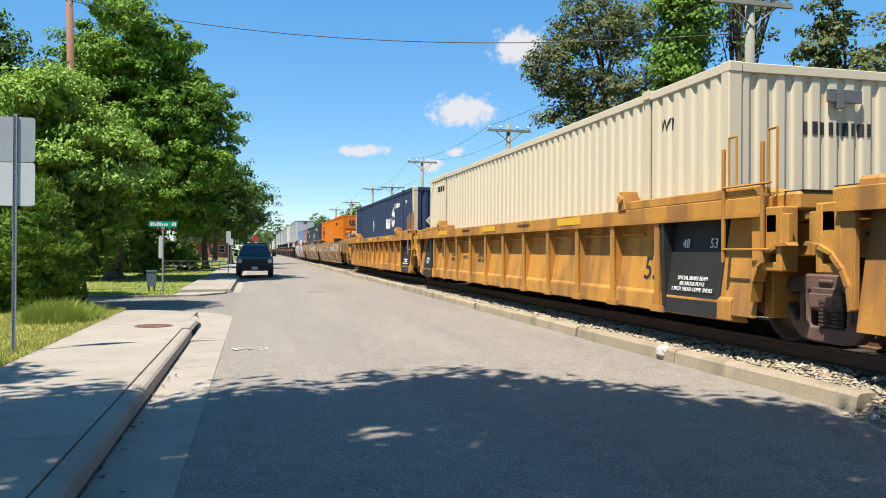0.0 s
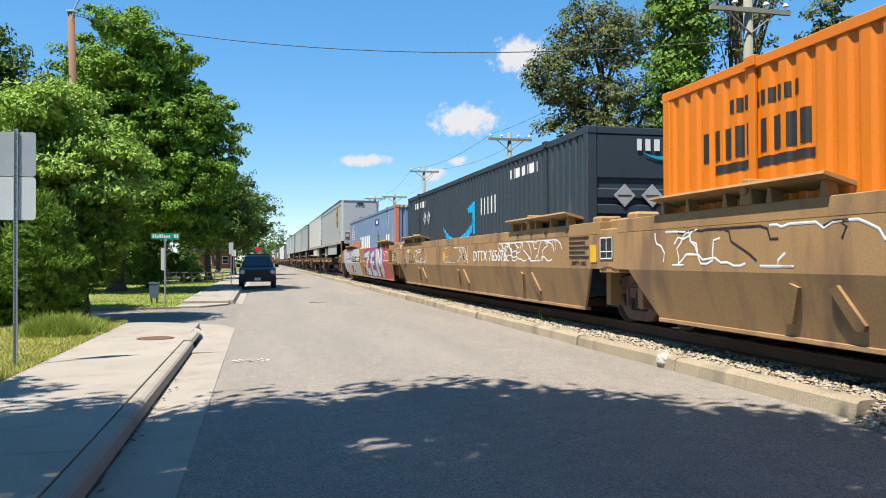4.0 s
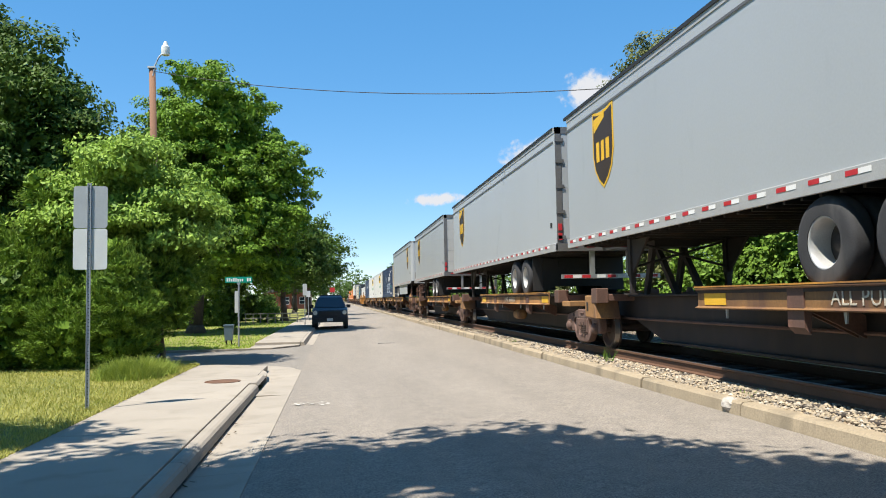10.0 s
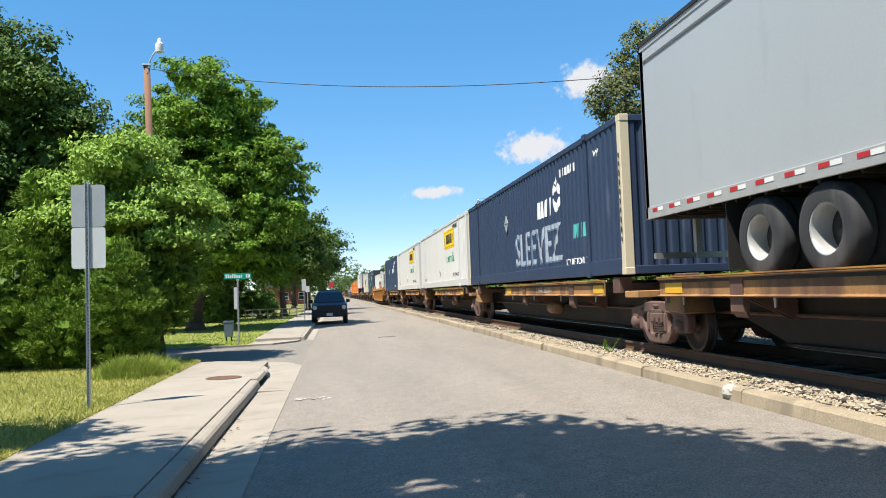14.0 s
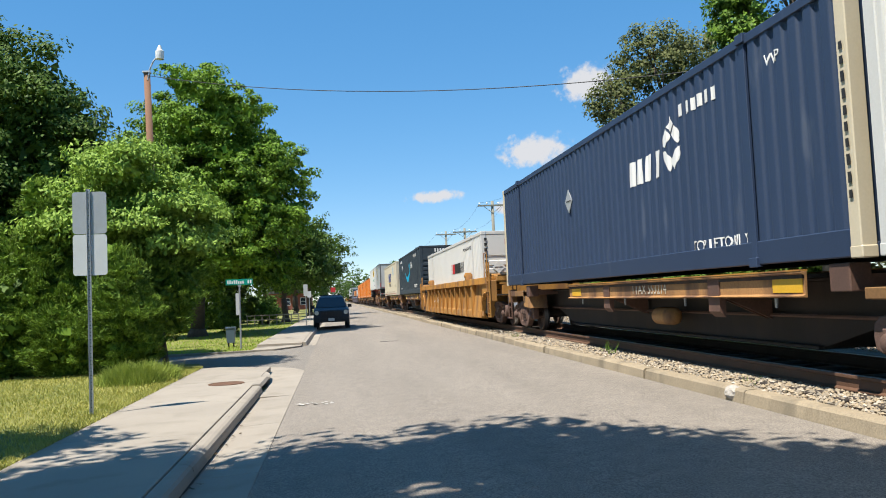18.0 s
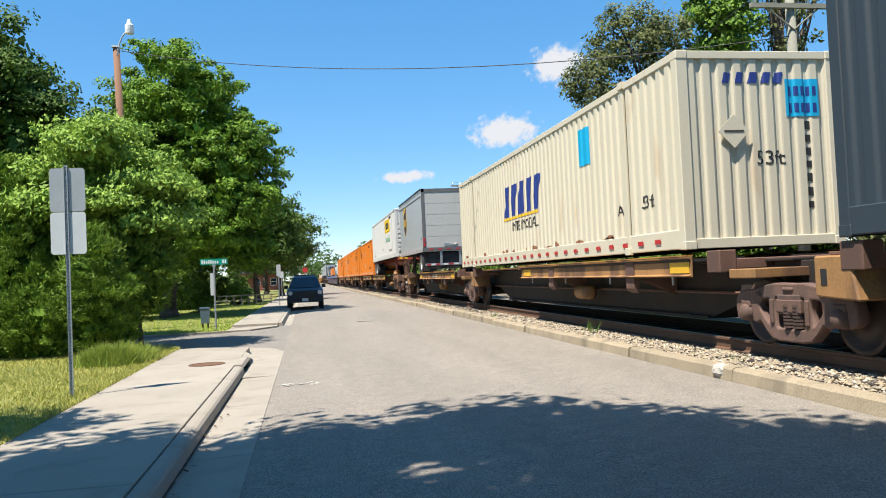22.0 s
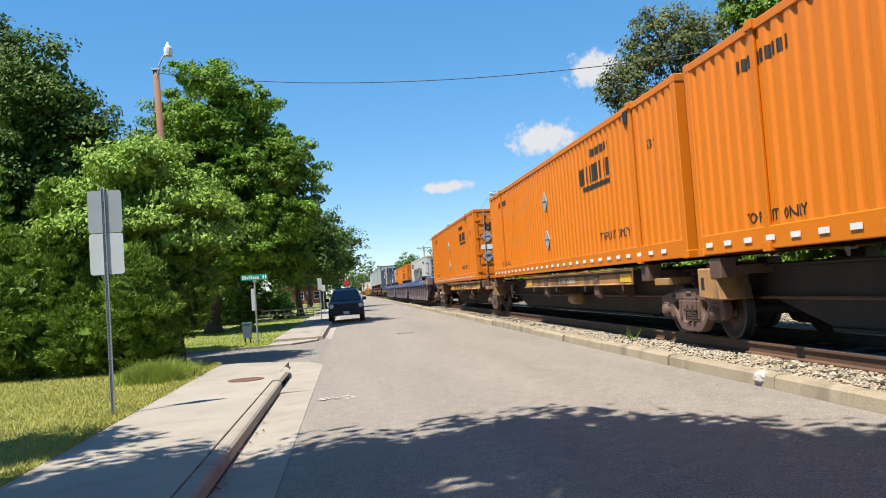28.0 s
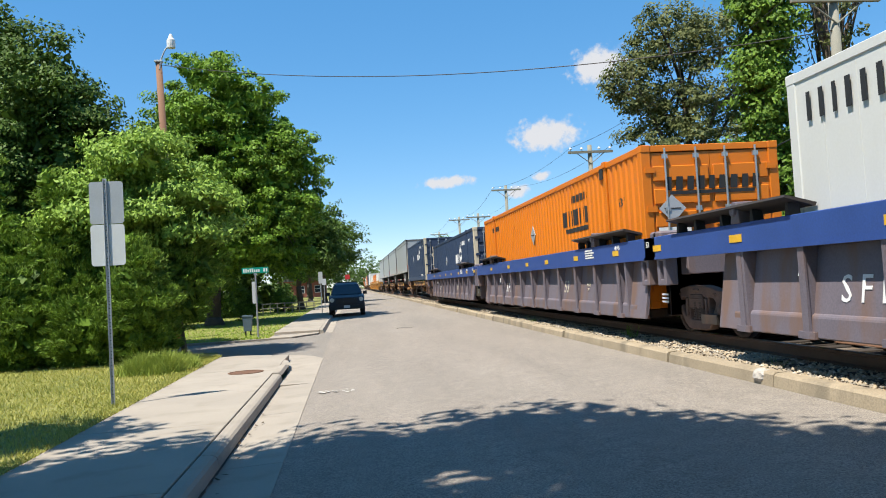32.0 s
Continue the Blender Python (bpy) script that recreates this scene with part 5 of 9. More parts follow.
            for sx in (-1, 1):
                d = put("door", mesh_of(("door",) + k, lambda bm: box(bm, -0.56, 0.56, 0.03, 0.06, 0.16, H - 0.14)), dm, c, (sx * 0.565, y, z))
                for i in range(0 if smooth else 6):
                    put("door_rib", mesh_of(("door_rib",), lambda bm: box(bm, -0.52, 0.52, 0.0, 0.03, 0, 0.27), bevel=0.012), dm, d, (0, 0, 0.2 + 0.41 * i))
                for bx in (-0.3, 0.28):
                    put("lock_rod", mesh_of(("lock_rod",) + k, lambda bm: (tube(bm, (0, -0.03, 0.06), (0, -0.03, H - 0.06), 0.02, 8), [box(bm, -0.05, 0.05, -0.045, 0.0, q, q + 0.08) for q in (0.12, 0.9, 1.7, H - 0.25)], box(bm, -0.02, 0.2, -0.06, -0.03, 1.0, 1.05))), ALU, d, (bx, 0, 0))
                for q in (0.35, 1.05, 1.75, 2.45):
                    put("hinge", mesh_of(("hinge",), lambda bm: box(bm, -0.09, 0.09, -0.02, 0.02, -0.05, 0.05)), dm, d, (sx * 0.58, 0, q))
        put("header", mesh_of(("header",) + k, lambda bm: box(bm, -W / 2 + 0.18, W / 2 - 0.18, 0.01, 0.12, H - 0.12, H - 0.004), bevel=0.008), rail, c, (0, y - (0 if fl == 0 else 0.13), z))
        put("end_sill", mesh_of(("end_sill",) + k, lambda bm: box(bm, -W / 2 + 0.18, W / 2 - 0.18, 0.01, 0.12, 0.005, 0.15), bevel=0.008), rail, c, (0, y - (0 if fl == 0 else 0.13), z))
    if dashes:
        n = int((L - 0.6) / dashes[1])
        me = shape_mesh(("dashes", L, dashes[1]), [[(0.3 + i * dashes[1] - L, -0.035), (0.3 + i * dashes[1] + dashes[2] - L, -0.035), (0.3 + i * dashes[1] + dashes[2] - L, 0.035), (0.3 + i * dashes[1] - L, 0.035)] for i in range(n)], SIDE)
        put("reflective_strip", me, dashes[0], c, (-W / 2 - 0.008, 0, z + (0.15 if L > 14 else 0.09)), "row of reflective patches")
    return c


def diamond(parent, x, y, z, r, m, turn=SIDE, name="hazard_placard_holder"):
    put(name, shape_mesh(("diamond", r, turn[0][0]), [[(-r, 0), (0, -r), (r, 0), (0, r)]], turn, 0.012), m, parent, (x, y, z))
    put("placard_flap", shape_mesh(("flap", r, turn[0][0]), [[(-r * 0.62, -0.03 * r), (r * 0.62, -0.03 * r), (r * 0.62, 0.05 * r), (-r * 0.62, 0.05 * r)]], turn, 0.02), STEEL_DARK, parent, (x, y, z))


ORANGE = mat("orange_container_paint", (0.70, 0.185, 0.003), 0.45, 0, 0.05, 0.7, 40, 0.0006, tint=0.04, dirt=((0.50, 0.12, 0.02), 0.60, 0.5), streak=True)
CREAM = mat("cream_container_paint", (0.65, 0.56, 0.40), 0.5, 0, 0.05, 0.6, 40, 0.0006, dirt=((0.45, 0.35, 0.22), 0.64, 0.4), streak=True)
SWIFTC = mat("stained_cream_paint", (0.63, 0.565, 0.425), 0.55, 0, 0.06, 0.6, 40, 0.0006, dirt=((0.36, 0.19, 0.08), 0.62, 0.55), streak=True)
WHITEC = mat("white_container_paint", (0.66, 0.65, 0.615), 0.5, 0, 0.05, 0.6, 40, 0.0006, dirt=((0.48, 0.43, 0.36), 0.6, 0.5), streak=True)
NAVY = mat("navy_container_paint", (0.020, 0.040, 0.088), 0.6, 0, 0.12, 0.6, 40, 0.0006, tint=0.12, dirt=((0.12, 0.14, 0.18), 0.64, 0.5), streak=True)
SLATE = mat("dark_slate_container_paint", (0.026, 0.040, 0.054), 0.6, 0, 0.12, 0.6, 40, 0.0006, dirt=((0.1, 0.11, 0.12), 0.64, 0.5), streak=True)
FADED = mat("faded_blue_container_paint", (0.15, 0.235, 0.37), 0.6, 0, 0.1, 0.8, 40, 0.0006, dirt=((0.28, 0.31, 0.35), 0.56, 0.6), streak=True)
RUSTORANGE = mat("salmon_orange_paint", (0.62, 0.20, 0.09), 0.55, 0, 0.1, 1.2, 40)
GREYT = mat("grey_trailer_skin", (0.47, 0.49, 0.50), 0.42, 0.15, 0.04, 0.5, 30, 0.0004, tint=0.07, dirt=((0.30, 0.31, 0.31), 0.62, 0.4), streak=True)
WHITET = mat("white_trailer_skin", (0.68, 0.675, 0.635), 0.4, 0.05, 0.04, 0.6, 30, 0.0004, dirt=((0.5, 0.48, 0.44), 0.62, 0.4), streak=True)
FRAME_GREY = mat("grey_rear_frame", (0.17, 0.165, 0.16), 0.5, 0.4, 0.15, 3, 50)
TRIM = mat("dull_aluminium_trim", (0.46, 0.455, 0.44), 0.5, 0.25, 0.12, 3, 60)
ROLL = mat("roll_door_skin", (0.50, 0.49, 0.46), 0.5, 0.1, 0.06, 1.5, 40, dirt=((0.33, 0.31, 0.28), 0.58, 0.5))
REDDOOR = mat("red_trailer_door", (0.42, 0.02, 0.03), 0.4, 0, 0.08, 2, 40)
BROWNLOGO = mat("brown_shield", (0.045, 0.025, 0.012), 0.45, 0, 0.1, 5, 50)
GOLD = mat("gold_mark", (0.78, 0.46, 0.02), 0.45, 0, 0.06, 5, 50)
CYAN = mat("cyan_mark", (0.0, 0.36, 0.62), 0.5, 0, 0.05, 3, 50)
GREEN = mat("green_lettering", (0.01, 0.27, 0.12), 0.5, 0, 0.08, 3, 50)
SIGNAL_YELLOW = mat("signal_yellow_panel", (0.83, 0.55, 0.01), 0.5, 0, 0.05, 3, 50)
DEEPBLUE = mat("deep_blue_mark", (0.015, 0.035, 0.2), 0.5, 0, 0.1, 3, 50)
SILVER = mat("silver_placard", (0.50, 0.51, 0.52), 0.4, 0.3, 0.1, 6, 60)
CHASSIS_RED = mat("red_oxide_chassis", (0.30, 0.05, 0.03), 0.6, 0, 0.2, 2, 40)
GRAFF = [mat("graffiti_" + n, c, 0.55, 0, 0.08, 2, 40) for n, c in (("white", (0.55, 0.55, 0.56)), ("blue", (0.03, 0.10, 0.40)), ("red", (0.5, 0.06, 0.05)), ("teal", (0.08, 0.42, 0.40)), ("orange", (0.6, 0.2, 0.05)), ("grey", (0.30, 0.32, 0.35)))]


def arc_mark(w, t, sag):
    pts_a, pts_b = [], []
    for i in range(17):
        f = i / 16
        x = -w / 2 + w * f
        y = sag * ((2 * f - 1) ** 2)
        th = t * math.sin(math.pi * (0.06 + 0.88 * f)) * (0.6 + 0.6 * f)
        pts_a.append((x, y + th / 2))
        pts_b.append((x, y - th / 2))
    return [pts_a[i:i + 2] + [pts_b[i + 1], pts_b[i]] for i in range(16)]


def shield(w, h):
    p = []
    for i in range(9):
        x = -w / 2 + w * i / 8
        p.append((x, h / 2 + 0.05 * h * ((i - 4) / 4) ** 2))
    q = [(w / 2, -0.05 * h), (w * 0.40, -0.26 * h), (w * 0.22, -0.40 * h), (0, -0.5 * h), (-w * 0.22, -0.40 * h), (-w * 0.40, -0.26 * h), (-w / 2, -0.05 * h)]
    return [p + q]


def shield_logo(parent, x, y, z, w=1.15, h=1.5):
    put("shield_rim", shape_mesh(("sh", 1, w), shield(w, h), SIDE, 0.006), GOLD, parent, (x, y, z))
    put("shield_field", shape_mesh(("sh", 2, w), shield(w * 0.90, h * 0.92), SIDE, 0.010), BROWNLOGO, parent, (x, y, z))
    put("shield_mark", shape_mesh(("sh", 3, w), bars(3, w * 0.62, h * 0.26, w * 0.06, 0.0, 4), SIDE, 0.014), GOLD, parent, (x, y, z - 0.02))
    put("shield_crown", shape_mesh(("sh", 4, w), [[(-w * 0.42, h * 0.26), (w * 0.1, h * 0.40), (w * 0.1, h * 0.47), (-w * 0.43, h * 0.44)]], SIDE, 0.014), GOLD, parent, (x, y, z))


def navy_box(s, z, graffiti=False, near="corr"):
    c = container(s, z, 16.15, NAVY, "navy blue corrugated 53-foot container with cream corner posts", near, post=CREAM)
    x = -1.285
    put("word_mark", shape_mesh(("um", 1), bars(4, 1.25, 0.42, 0.08, 0.15, 7), SIDE), WHITE, c, (x, 5.3, z + 1.75))
    put("ring_mark", shape_mesh(("um", 2), [[(0, 0.5), (0.13, 0.36), (0, 0.22), (-0.13, 0.36)], [(0.15, 0.33), (0.34, 0.12), (0.2, 0.05), (0.05, 0.2)], [(-0.15, 0.33), (-0.34, 0.12), (-0.2, 0.05), (-0.05, 0.2)], [(0.34, -0.02), (0.1, -0.34), (0, -0.2), (0.2, 0.0)], [(-0.34, -0.02), (-0.1, -0.34), (0, -0.2), (-0.2, 0.0)]], SIDE), WHITE, c, (x, 4.2, z + 1.9))
    letter(c, "TOP LIFT ONLY", 0.22, WHITE, x, 2.9, z + 0.34)
    letter(c, "WP", 0.2, WHITE, x, 1.35, z + 2.42)
    put("number_mark", shape_mesh(("nb", 1), bars(6, 1.1, 0.18, 0.06), SIDE), WHITE, c, (x, 3.3, z + 2.4))
    diamond(c, x, 9.5, z + 1.75, 0.26, SILVER)
    diamond(c, -0.55, -0.01, z + 1.7, 0.3, CREAM, END)
    put("word_mark", shape_mesh(("um", 3), bars(4, 0.8, 0.2, 0.05, 0.1, 7), END), WHITE, c, (0.15, -0.008, z + 1.95))
    put("caution_mark", shape_mesh(("cb", 1), bars(10, 1.6, 0.05, 0.04), SIDE @ Matrix.Rotation(radians(90), 4, "Z")), BLACK, c, (-1.306, 0.09, z + 1.4))
    if graffiti:
        letter(c, "SLEEVEZ", 1.28, mat("thin_white_spray", (0.33, 0.37, 0.43), 0.6, 0, 0.3, 3, 30), x - 0.004, 6.2, z + 0.82, 0.95, name="graffiti")
        letter(c, "SLEEVEZ", 1.28, mat("faded_blue_spray", (0.10, 0.16, 0.26), 0.6, 0, 0.3, 3, 30), x - 0.001, 6.26, z + 0.78, 0.95, name="graffiti_shadow")
        put("graffiti_tag", shape_mesh(("gr", 2), bars(4, 0.8, 0.3, 0.06, 0.2, 9), SIDE), GRAFF[3], c, (x, 2.6, z + 1.0))
    return c


def orange_box(s, z, near="ribs", dashes=True, mark=4.3):
    c = container(s, z, 16.15, ORANGE, "bright orange corrugated 53-foot container", near, dashes=(WHITE, 0.55, 0.2) if dashes else None)
    x = -1.285
    put("word_mark", shape_mesh(("sn", 1), bars(9, 1.9, 0.36, 0.05, 0.0, 21), SIDE), BLACK, c, (x, mark, z + 2.0))
    put("underline", shape_mesh(("sn", 2), [[(-0.75, 0), (1.0, 0), (1.0, 0.1), (-0.75, 0.1)]], SIDE), BLACK, c, (x, mark, z + 1.66))
    letter(c, "TOP LIFT ONLY", 0.24, BLACK, x, 3.3, z + 0.6)
    letter(c, "TOP LIFT ONLY", 0.2, BLACK, x, 14.0, z + 0.42)
    put("stencil_mark", shape_mesh(("sn", 3), bars(9, 1.2, 0.16, 0.05, 0, 5), SIDE), BLACK, c, (x, 3.9, z + 2.42))
    put("stencil_mark", shape_mesh(("sn", 3), bars(9, 1.2, 0.16, 0.05, 0, 5), SIDE), BLACK, c, (x, 14.0, z + 2.42))
    letter(c, "53'", 0.24, BLACK, x, 1.2, z + 2.0)
    put("bent_vent", mesh_of(("vent",), lambda bm: box(bm, -0.02, 0.0, -0.1, 0.1, -0.16, 0.06)), BLACK, c, (x, 2.2, z + 2.75))
    for zz in (1.85, 0.85):
        diamond(c, x, 8.4, z + zz, 0.27, SILVER)
    put("word_mark", shape_mesh(("sn", 4), bars(9, 1.75, 0.24, 0.04, 0.1, 21), END, 0.004), BLACK, c, (0.0, 0.0 if near == "ribs" else -0.006, z + 2.44 if near == "ribs" else z + 2.2))
    put("underline", shape_mesh(("sn", 5), [[(-0.8, 0), (0.8, 0), (0.8, 0.06), (-0.8, 0.06)]], END, 0.004), BLACK, c, (0.0, 0.0 if near == "ribs" else -0.006, z + 2.24 if near == "ribs" else z + 2.0))
    if near == "ribs":
        for xx in (0.02, 0.30):
            put("vent_label", shape_mesh(("vl", 1), [[(-0.12, -0.05), (0.12, -0.05), (0.12, 0.05), (-0.12, 0.05)]], END, 0.006), WHITE, c, (xx, 0.0, z + 1.83))
    for zz in ((1.55,) if near == "ribs" else (1.75, 0.95)):
        diamond(c, -0.78, -0.02, z + zz, 0.25, SILVER, END)
    if near == "doors":
        for xx, zz, w in ((-0.75, 1.32, 0.3), (0.3, 1.3, 0.16), (-0.25, 1.0, 0.12), (0.55, 1.0, 0.14)):
            put("sticker", shape_mesh(("stk", w), [[(-w, -0.1), (w, -0.1), (w, 0.1), (-w, 0.1)]], END, 0.004), WHITE if w > 0.15 else SILVER, c, (xx, -0.008, z + zz))
    return c


def hunt_box(s, z, logo=True, near="ribs", lab="white corrugated 53-foot container with a yellow sign and green lettering"):
    c = container(s, z, 16.15, WHITEC, lab, near)
    x = -1.285
    if logo:
        put("sign_panel", shape_mesh(("jb", 1), [[(-1.55, -0.42), (1.55, -0.42), (1.55, 0.42), (-1.55, 0.42)]], SIDE, 0.005), SIGNAL_YELLOW, c, (x, 4.75, z + 2.15))
        put("sign_mark", shape_mesh(("jb", 2), bars(6, 1.6, 0.42, 0.1, 0, 13), SIDE, 0.009), BLACK, c, (x, 4.75, z + 2.15))
        put("scroll_mark", shape_mesh(("jb", 3), [[(-1.5, d), (1.5, d), (1.5, d + 0.03), (-1.5, d + 0.03)] for d in (-0.36, 0.33)] + [[(q, -0.3), (q + 0.25, -0.1), (q + 0.22, 0.2), (q - 0.05, 0.05)] for q in (-1.4, 1.1)], SIDE, 0.008), mat("dark_gold", (0.42, 0.27, 0.01), 0.6), c, (x, 4.75, z + 2.15))
        letter(c, "Intermodal", 0.62, GREEN, x, 4.6, z + 1.28, 0.95)
    letter(c, "TOP LIFT ONLY", 0.24, BLACK, x, 3.1, z + 0.5)
    letter(c, "TOP LIFT ONLY", 0.18, BLACK, x, 14.1, z + 0.45)
    put("stencil_mark", shape_mesh(("sn", 3), bars(9, 1.2, 0.16, 0.05, 0, 5), SIDE), BLACK, c, (x, 3.0, z + 2.6))
    diamond(c, x, 8.0, z + 0.75, 0.24, WHITEC)
    for zz in (1.95, 0.45):
        diamond(c, -0.85, -0.01, z + zz, 0.24, WHITEC, END)
    put("sign_panel", shape_mesh(("jb", 5), [[(-0.5, -0.1), (0.5, -0.1), (0.5, 0.1), (-0.5, 0.1)]], END, 0.005), SIGNAL_YELLOW, c, (0.1, 0.0, z + 2.6))
    return c


# ---- trailers ----
CREAM_RIM = mat("cream_wheel_rim", (0.62, 0.5, 0.27), 0.5, 0, 0.12, 5, 60, dirt=((0.2, 0.15, 0.1), 0.6, 0.5))


def tyre_pair(t, x, y, z, sx, paint=None):
    ty = mesh_of(("tyre",), lambda bm: revolve(bm, [(-0.13, 0.29), (-0.14, 0.42), (-0.12, 0.485), (-0.08, 0.51), (0.08, 0.51), (0.12, 0.485), (0.14, 0.42), (0.13, 0.29)], (0, 0, 0), 28), True)
    rm = mesh_of(("rim",), lambda bm: revolve(bm, [(-0.115, 0.30), (-0.125, 0.285), (-0.11, 0.268), (-0.04, 0.262), (0.13, 0.245)], (0, 0, 0), 28), True)
    hb = mesh_of(("hub",), lambda bm: revolve(bm, [(0.125, 0.25), (0.12, 0.12), (0.06, 0.10), (0.05, 0.0)], (0, 0, 0), 20), True)
    w = put("tyre", ty, RUBBER, t, (x, y, z))
    put("rim", rm, paint or TRIM, w, (0, 0, 0), rot=(0, 0, 0 if sx < 0 else 180))
    put("hub", hb, paint or STEEL_DARK, w, (0, 0, 0), rot=(0, 0, 0 if sx < 0 else 180))
    w2 = put("tyre", ty, RUBBER, t, (x - sx * 0.3, y, z))


def trailer(s, L, skin, label, rear_near, doors="roll", logo=True, skirt=False, axles=2, number="", top=1.0):
    """A road trailer on its spine car; local y = 0 at its near end. Its tyres stand at z = top."""
    t = ride(thing("semi_trailer", label, "trailer", "trailers on the train"), s)
    W, z0, z1 = 2.59, top + 1.17, top + 4.08

    def ym(y):
        return y if not rear_near else L - y
    # y measured from the nose; ym gives the local place

    def shell(bm):
        n = 4
        r = 0.22
        pts = [(-W / 2, L)]
        for i in range(n + 1):
            a = math.pi / 2 * i / n
            pts.append((-W / 2 + r - r * math.cos(a), r - r * math.sin(a)))
        for i in range(n + 1):
            a = math.pi / 2 * (1 - i / n)
            pts.append((W / 2 - r + r * math.cos(a), r - r * math.sin(a)))
        pts.append((W / 2, L))
        prism(bm, pts, "z", z0 + 0.16, z1 - 0.1)
        if rear_near:
            bm.transform(Matrix.Translation((0, L, 0)) @ Matrix.Rotation(math.pi, 4, "Z"))
    put("body", mesh_of(("shell", L, top, rear_near), shell), skin, t)

    def rails(bm):
        for sx in (-1, 1):
            box(bm, sx * W / 2 - 0.012, sx * W / 2 + 0.012, 0.18 if not rear_near else 0.02, L - (0.02 if not rear_near else 0.18), z1 - 0.13, z1 - 0.005)
            box(bm, sx * W / 2 - 0.008, sx * W / 2 + 0.016, 0.2, L - 0.2, z1 - 0.36, z1 - 0.31)
        box(bm, -W / 2 + 0.04, W / 2 - 0.04, 0.04, L - 0.04, z1 - 0.11, z1 - 0.005)
    put("top_rail", mesh_of(("trailer_top_rail", L, top, rear_near), rails), TRIM if skin is GREYT else WHITET, t)
    if skin is GREYT:
        put("roof_band", mesh_of(("roof_band", L, top), lambda bm: [box(bm, sx * W / 2 - 0.016, sx * W / 2 + 0.018, 0.15, L - 0.15, z1 - 0.35, z1 - 0.31) for sx in (-1, 1)] and None), FRAME_GREY, t)
    put("roof_edge", mesh_of(("roof_edge", L, top), lambda bm: [box(bm, sx * W / 2 - 0.03, sx * W / 2 + 0.02, 0.12, L - 0.02, z1 - 0.05, z1 + 0.012) for sx in (-1, 1)] and None), BLACK if skin is GREYT else TRIM, t)
    if skin is WHITET:
        for q in np.arange(1.2, L - 0.6, 1.22):
            put("panel_seam", mesh_of(("panel_seam", top), lambda bm: (box(bm, -0.004, 0.004, -0.03, 0.03, z0 + 0.18, z1 - 0.14), box(bm, -0.008, 0.004, -0.004, 0.004, z0 + 0.18, z1 - 0.14))), skin, t, (-W / 2 - 0.002, q, 0))
    put("bottom_rail", mesh_of(("trailer_bottom_rail", L, top), lambda bm: [box(bm, sx * W / 2 - 0.025, sx * W / 2 + 0.016, 0.1, L - 0.1, z0 - 0.02, z0 + 0.17) for sx in (-1, 1)] and None, bevel=0.005), TRIM, t)
    put("floor", mesh_of(("trailer_floor", L, top), lambda bm: box(bm, -W / 2 + 0.04, W / 2 - 0.04, 0.1, L - 0.1, z0 + 0.05, z0 + 0.15)), STEEL_DARK, t)
    put("underframe", mesh_of(("trailer_cross", L, top), lambda bm: [box(bm, -W / 2 + 0.05, W / 2 - 0.05, 0.4 + 0.35 * i, 0.45 + 0.35 * i, z0 - 0.05, z0 + 0.05) for i in range(int((L - 0.8) / 0.35))] and None), STEEL_DARK, t)
    pit = 0.62
    n = int((L - 0.6) / pit)
    for nm, off, m in (("red_strip", 0.0, REFL_RED), ("white_strip", 0.2, WHITE)):
        me = shape_mesh(("td", L, off), [[(0.3 + i * pit + off - L, -0.028), (0.3 + i * pit + off + 0.19 - L, -0.028), (0.3 + i * pit + off + 0.19 - L, 0.028), (0.3 + i * pit + off - L, 0.028)] for i in range(n)], SIDE)
        if nm == "red_strip" or skin is GREYT:
            put(nm, me, m, t, (-W / 2 - 0.026, 0, z0 + 0.11))
    # slider, axles and tyres near the rear
    ay = [L - (3.3 if axles == 2 else 1.0) - 1.3 * i for i in range(axles)]
    for y in ay:
        for sx in (-1, 1):
            tyre_pair(t, sx * 1.13, ym(y), top + 0.62, sx, CREAM_RIM if skin is WHITET else None)
        put("axle", mesh_of(("trailer_axle",), lambda bm: (tube(bm, (-1.0, 0, 0), (1.0, 0, 0), 0.07, 10), box(bm, -0.55, -0.42, -0.5, 0.5, 0.1, 0.22), box(bm, 0.42, 0.55, -0.5, 0.5, 0.1, 0.22))), STEEL_DARK, t, (0, ym(y), top + 0.62))
    put("slider_frame", mesh_of(("slider_frame", top, axles), lambda bm: (box(bm, -0.56, -0.42, -0.7 - 0.6 * axles, 0.9, top + 0.85, top + 1.12), box(bm, 0.42, 0.56, -0.7 - 0.6 * axles, 0.9, top + 0.85, top + 1.12), box(bm, -1.0, 1.0, 0.78, 0.86, top + 0.35, top + 1.1))), BLACK, t, (0, ym(ay[0] - 0.0), 0), rot=(0, 0, 180 if rear_near else 0))
    # landing legs
    for sx in (-1, 1):
        put("landing_leg", mesh_of(("landing_leg", top), lambda bm: (box(bm, -0.06, 0.06, -0.07, 0.07, top + 0.45, top + 1.15), box(bm, -0.045, 0.045, -0.05, 0.05, top + 0.12, top + 0.5), box(bm, -0.13, 0.13, -0.13, 0.13, top + 0.10, top + 0.13), prism(bm, [(0.07, top + 1.12), (0.8, top + 1.12), (0.07, top + 0.5)], "x", -0.02, 0.02))), STEEL_DARK, t, (sx * 0.95, ym(2.9), 0), rot=(0, 0, 180 if rear_near else 0))
    put("leg_brace", mesh_of(("leg_brace", top), lambda bm: (tube(bm, (-0.95, 0, top + 0.6), (0.95, 0, top + 1.1), 0.025, 6), tube(bm, (0.95, 0, top + 0.6), (-0.95, 0, top + 1.1), 0.025, 6))), STEEL_DARK, t, (0, ym(2.9), 0))
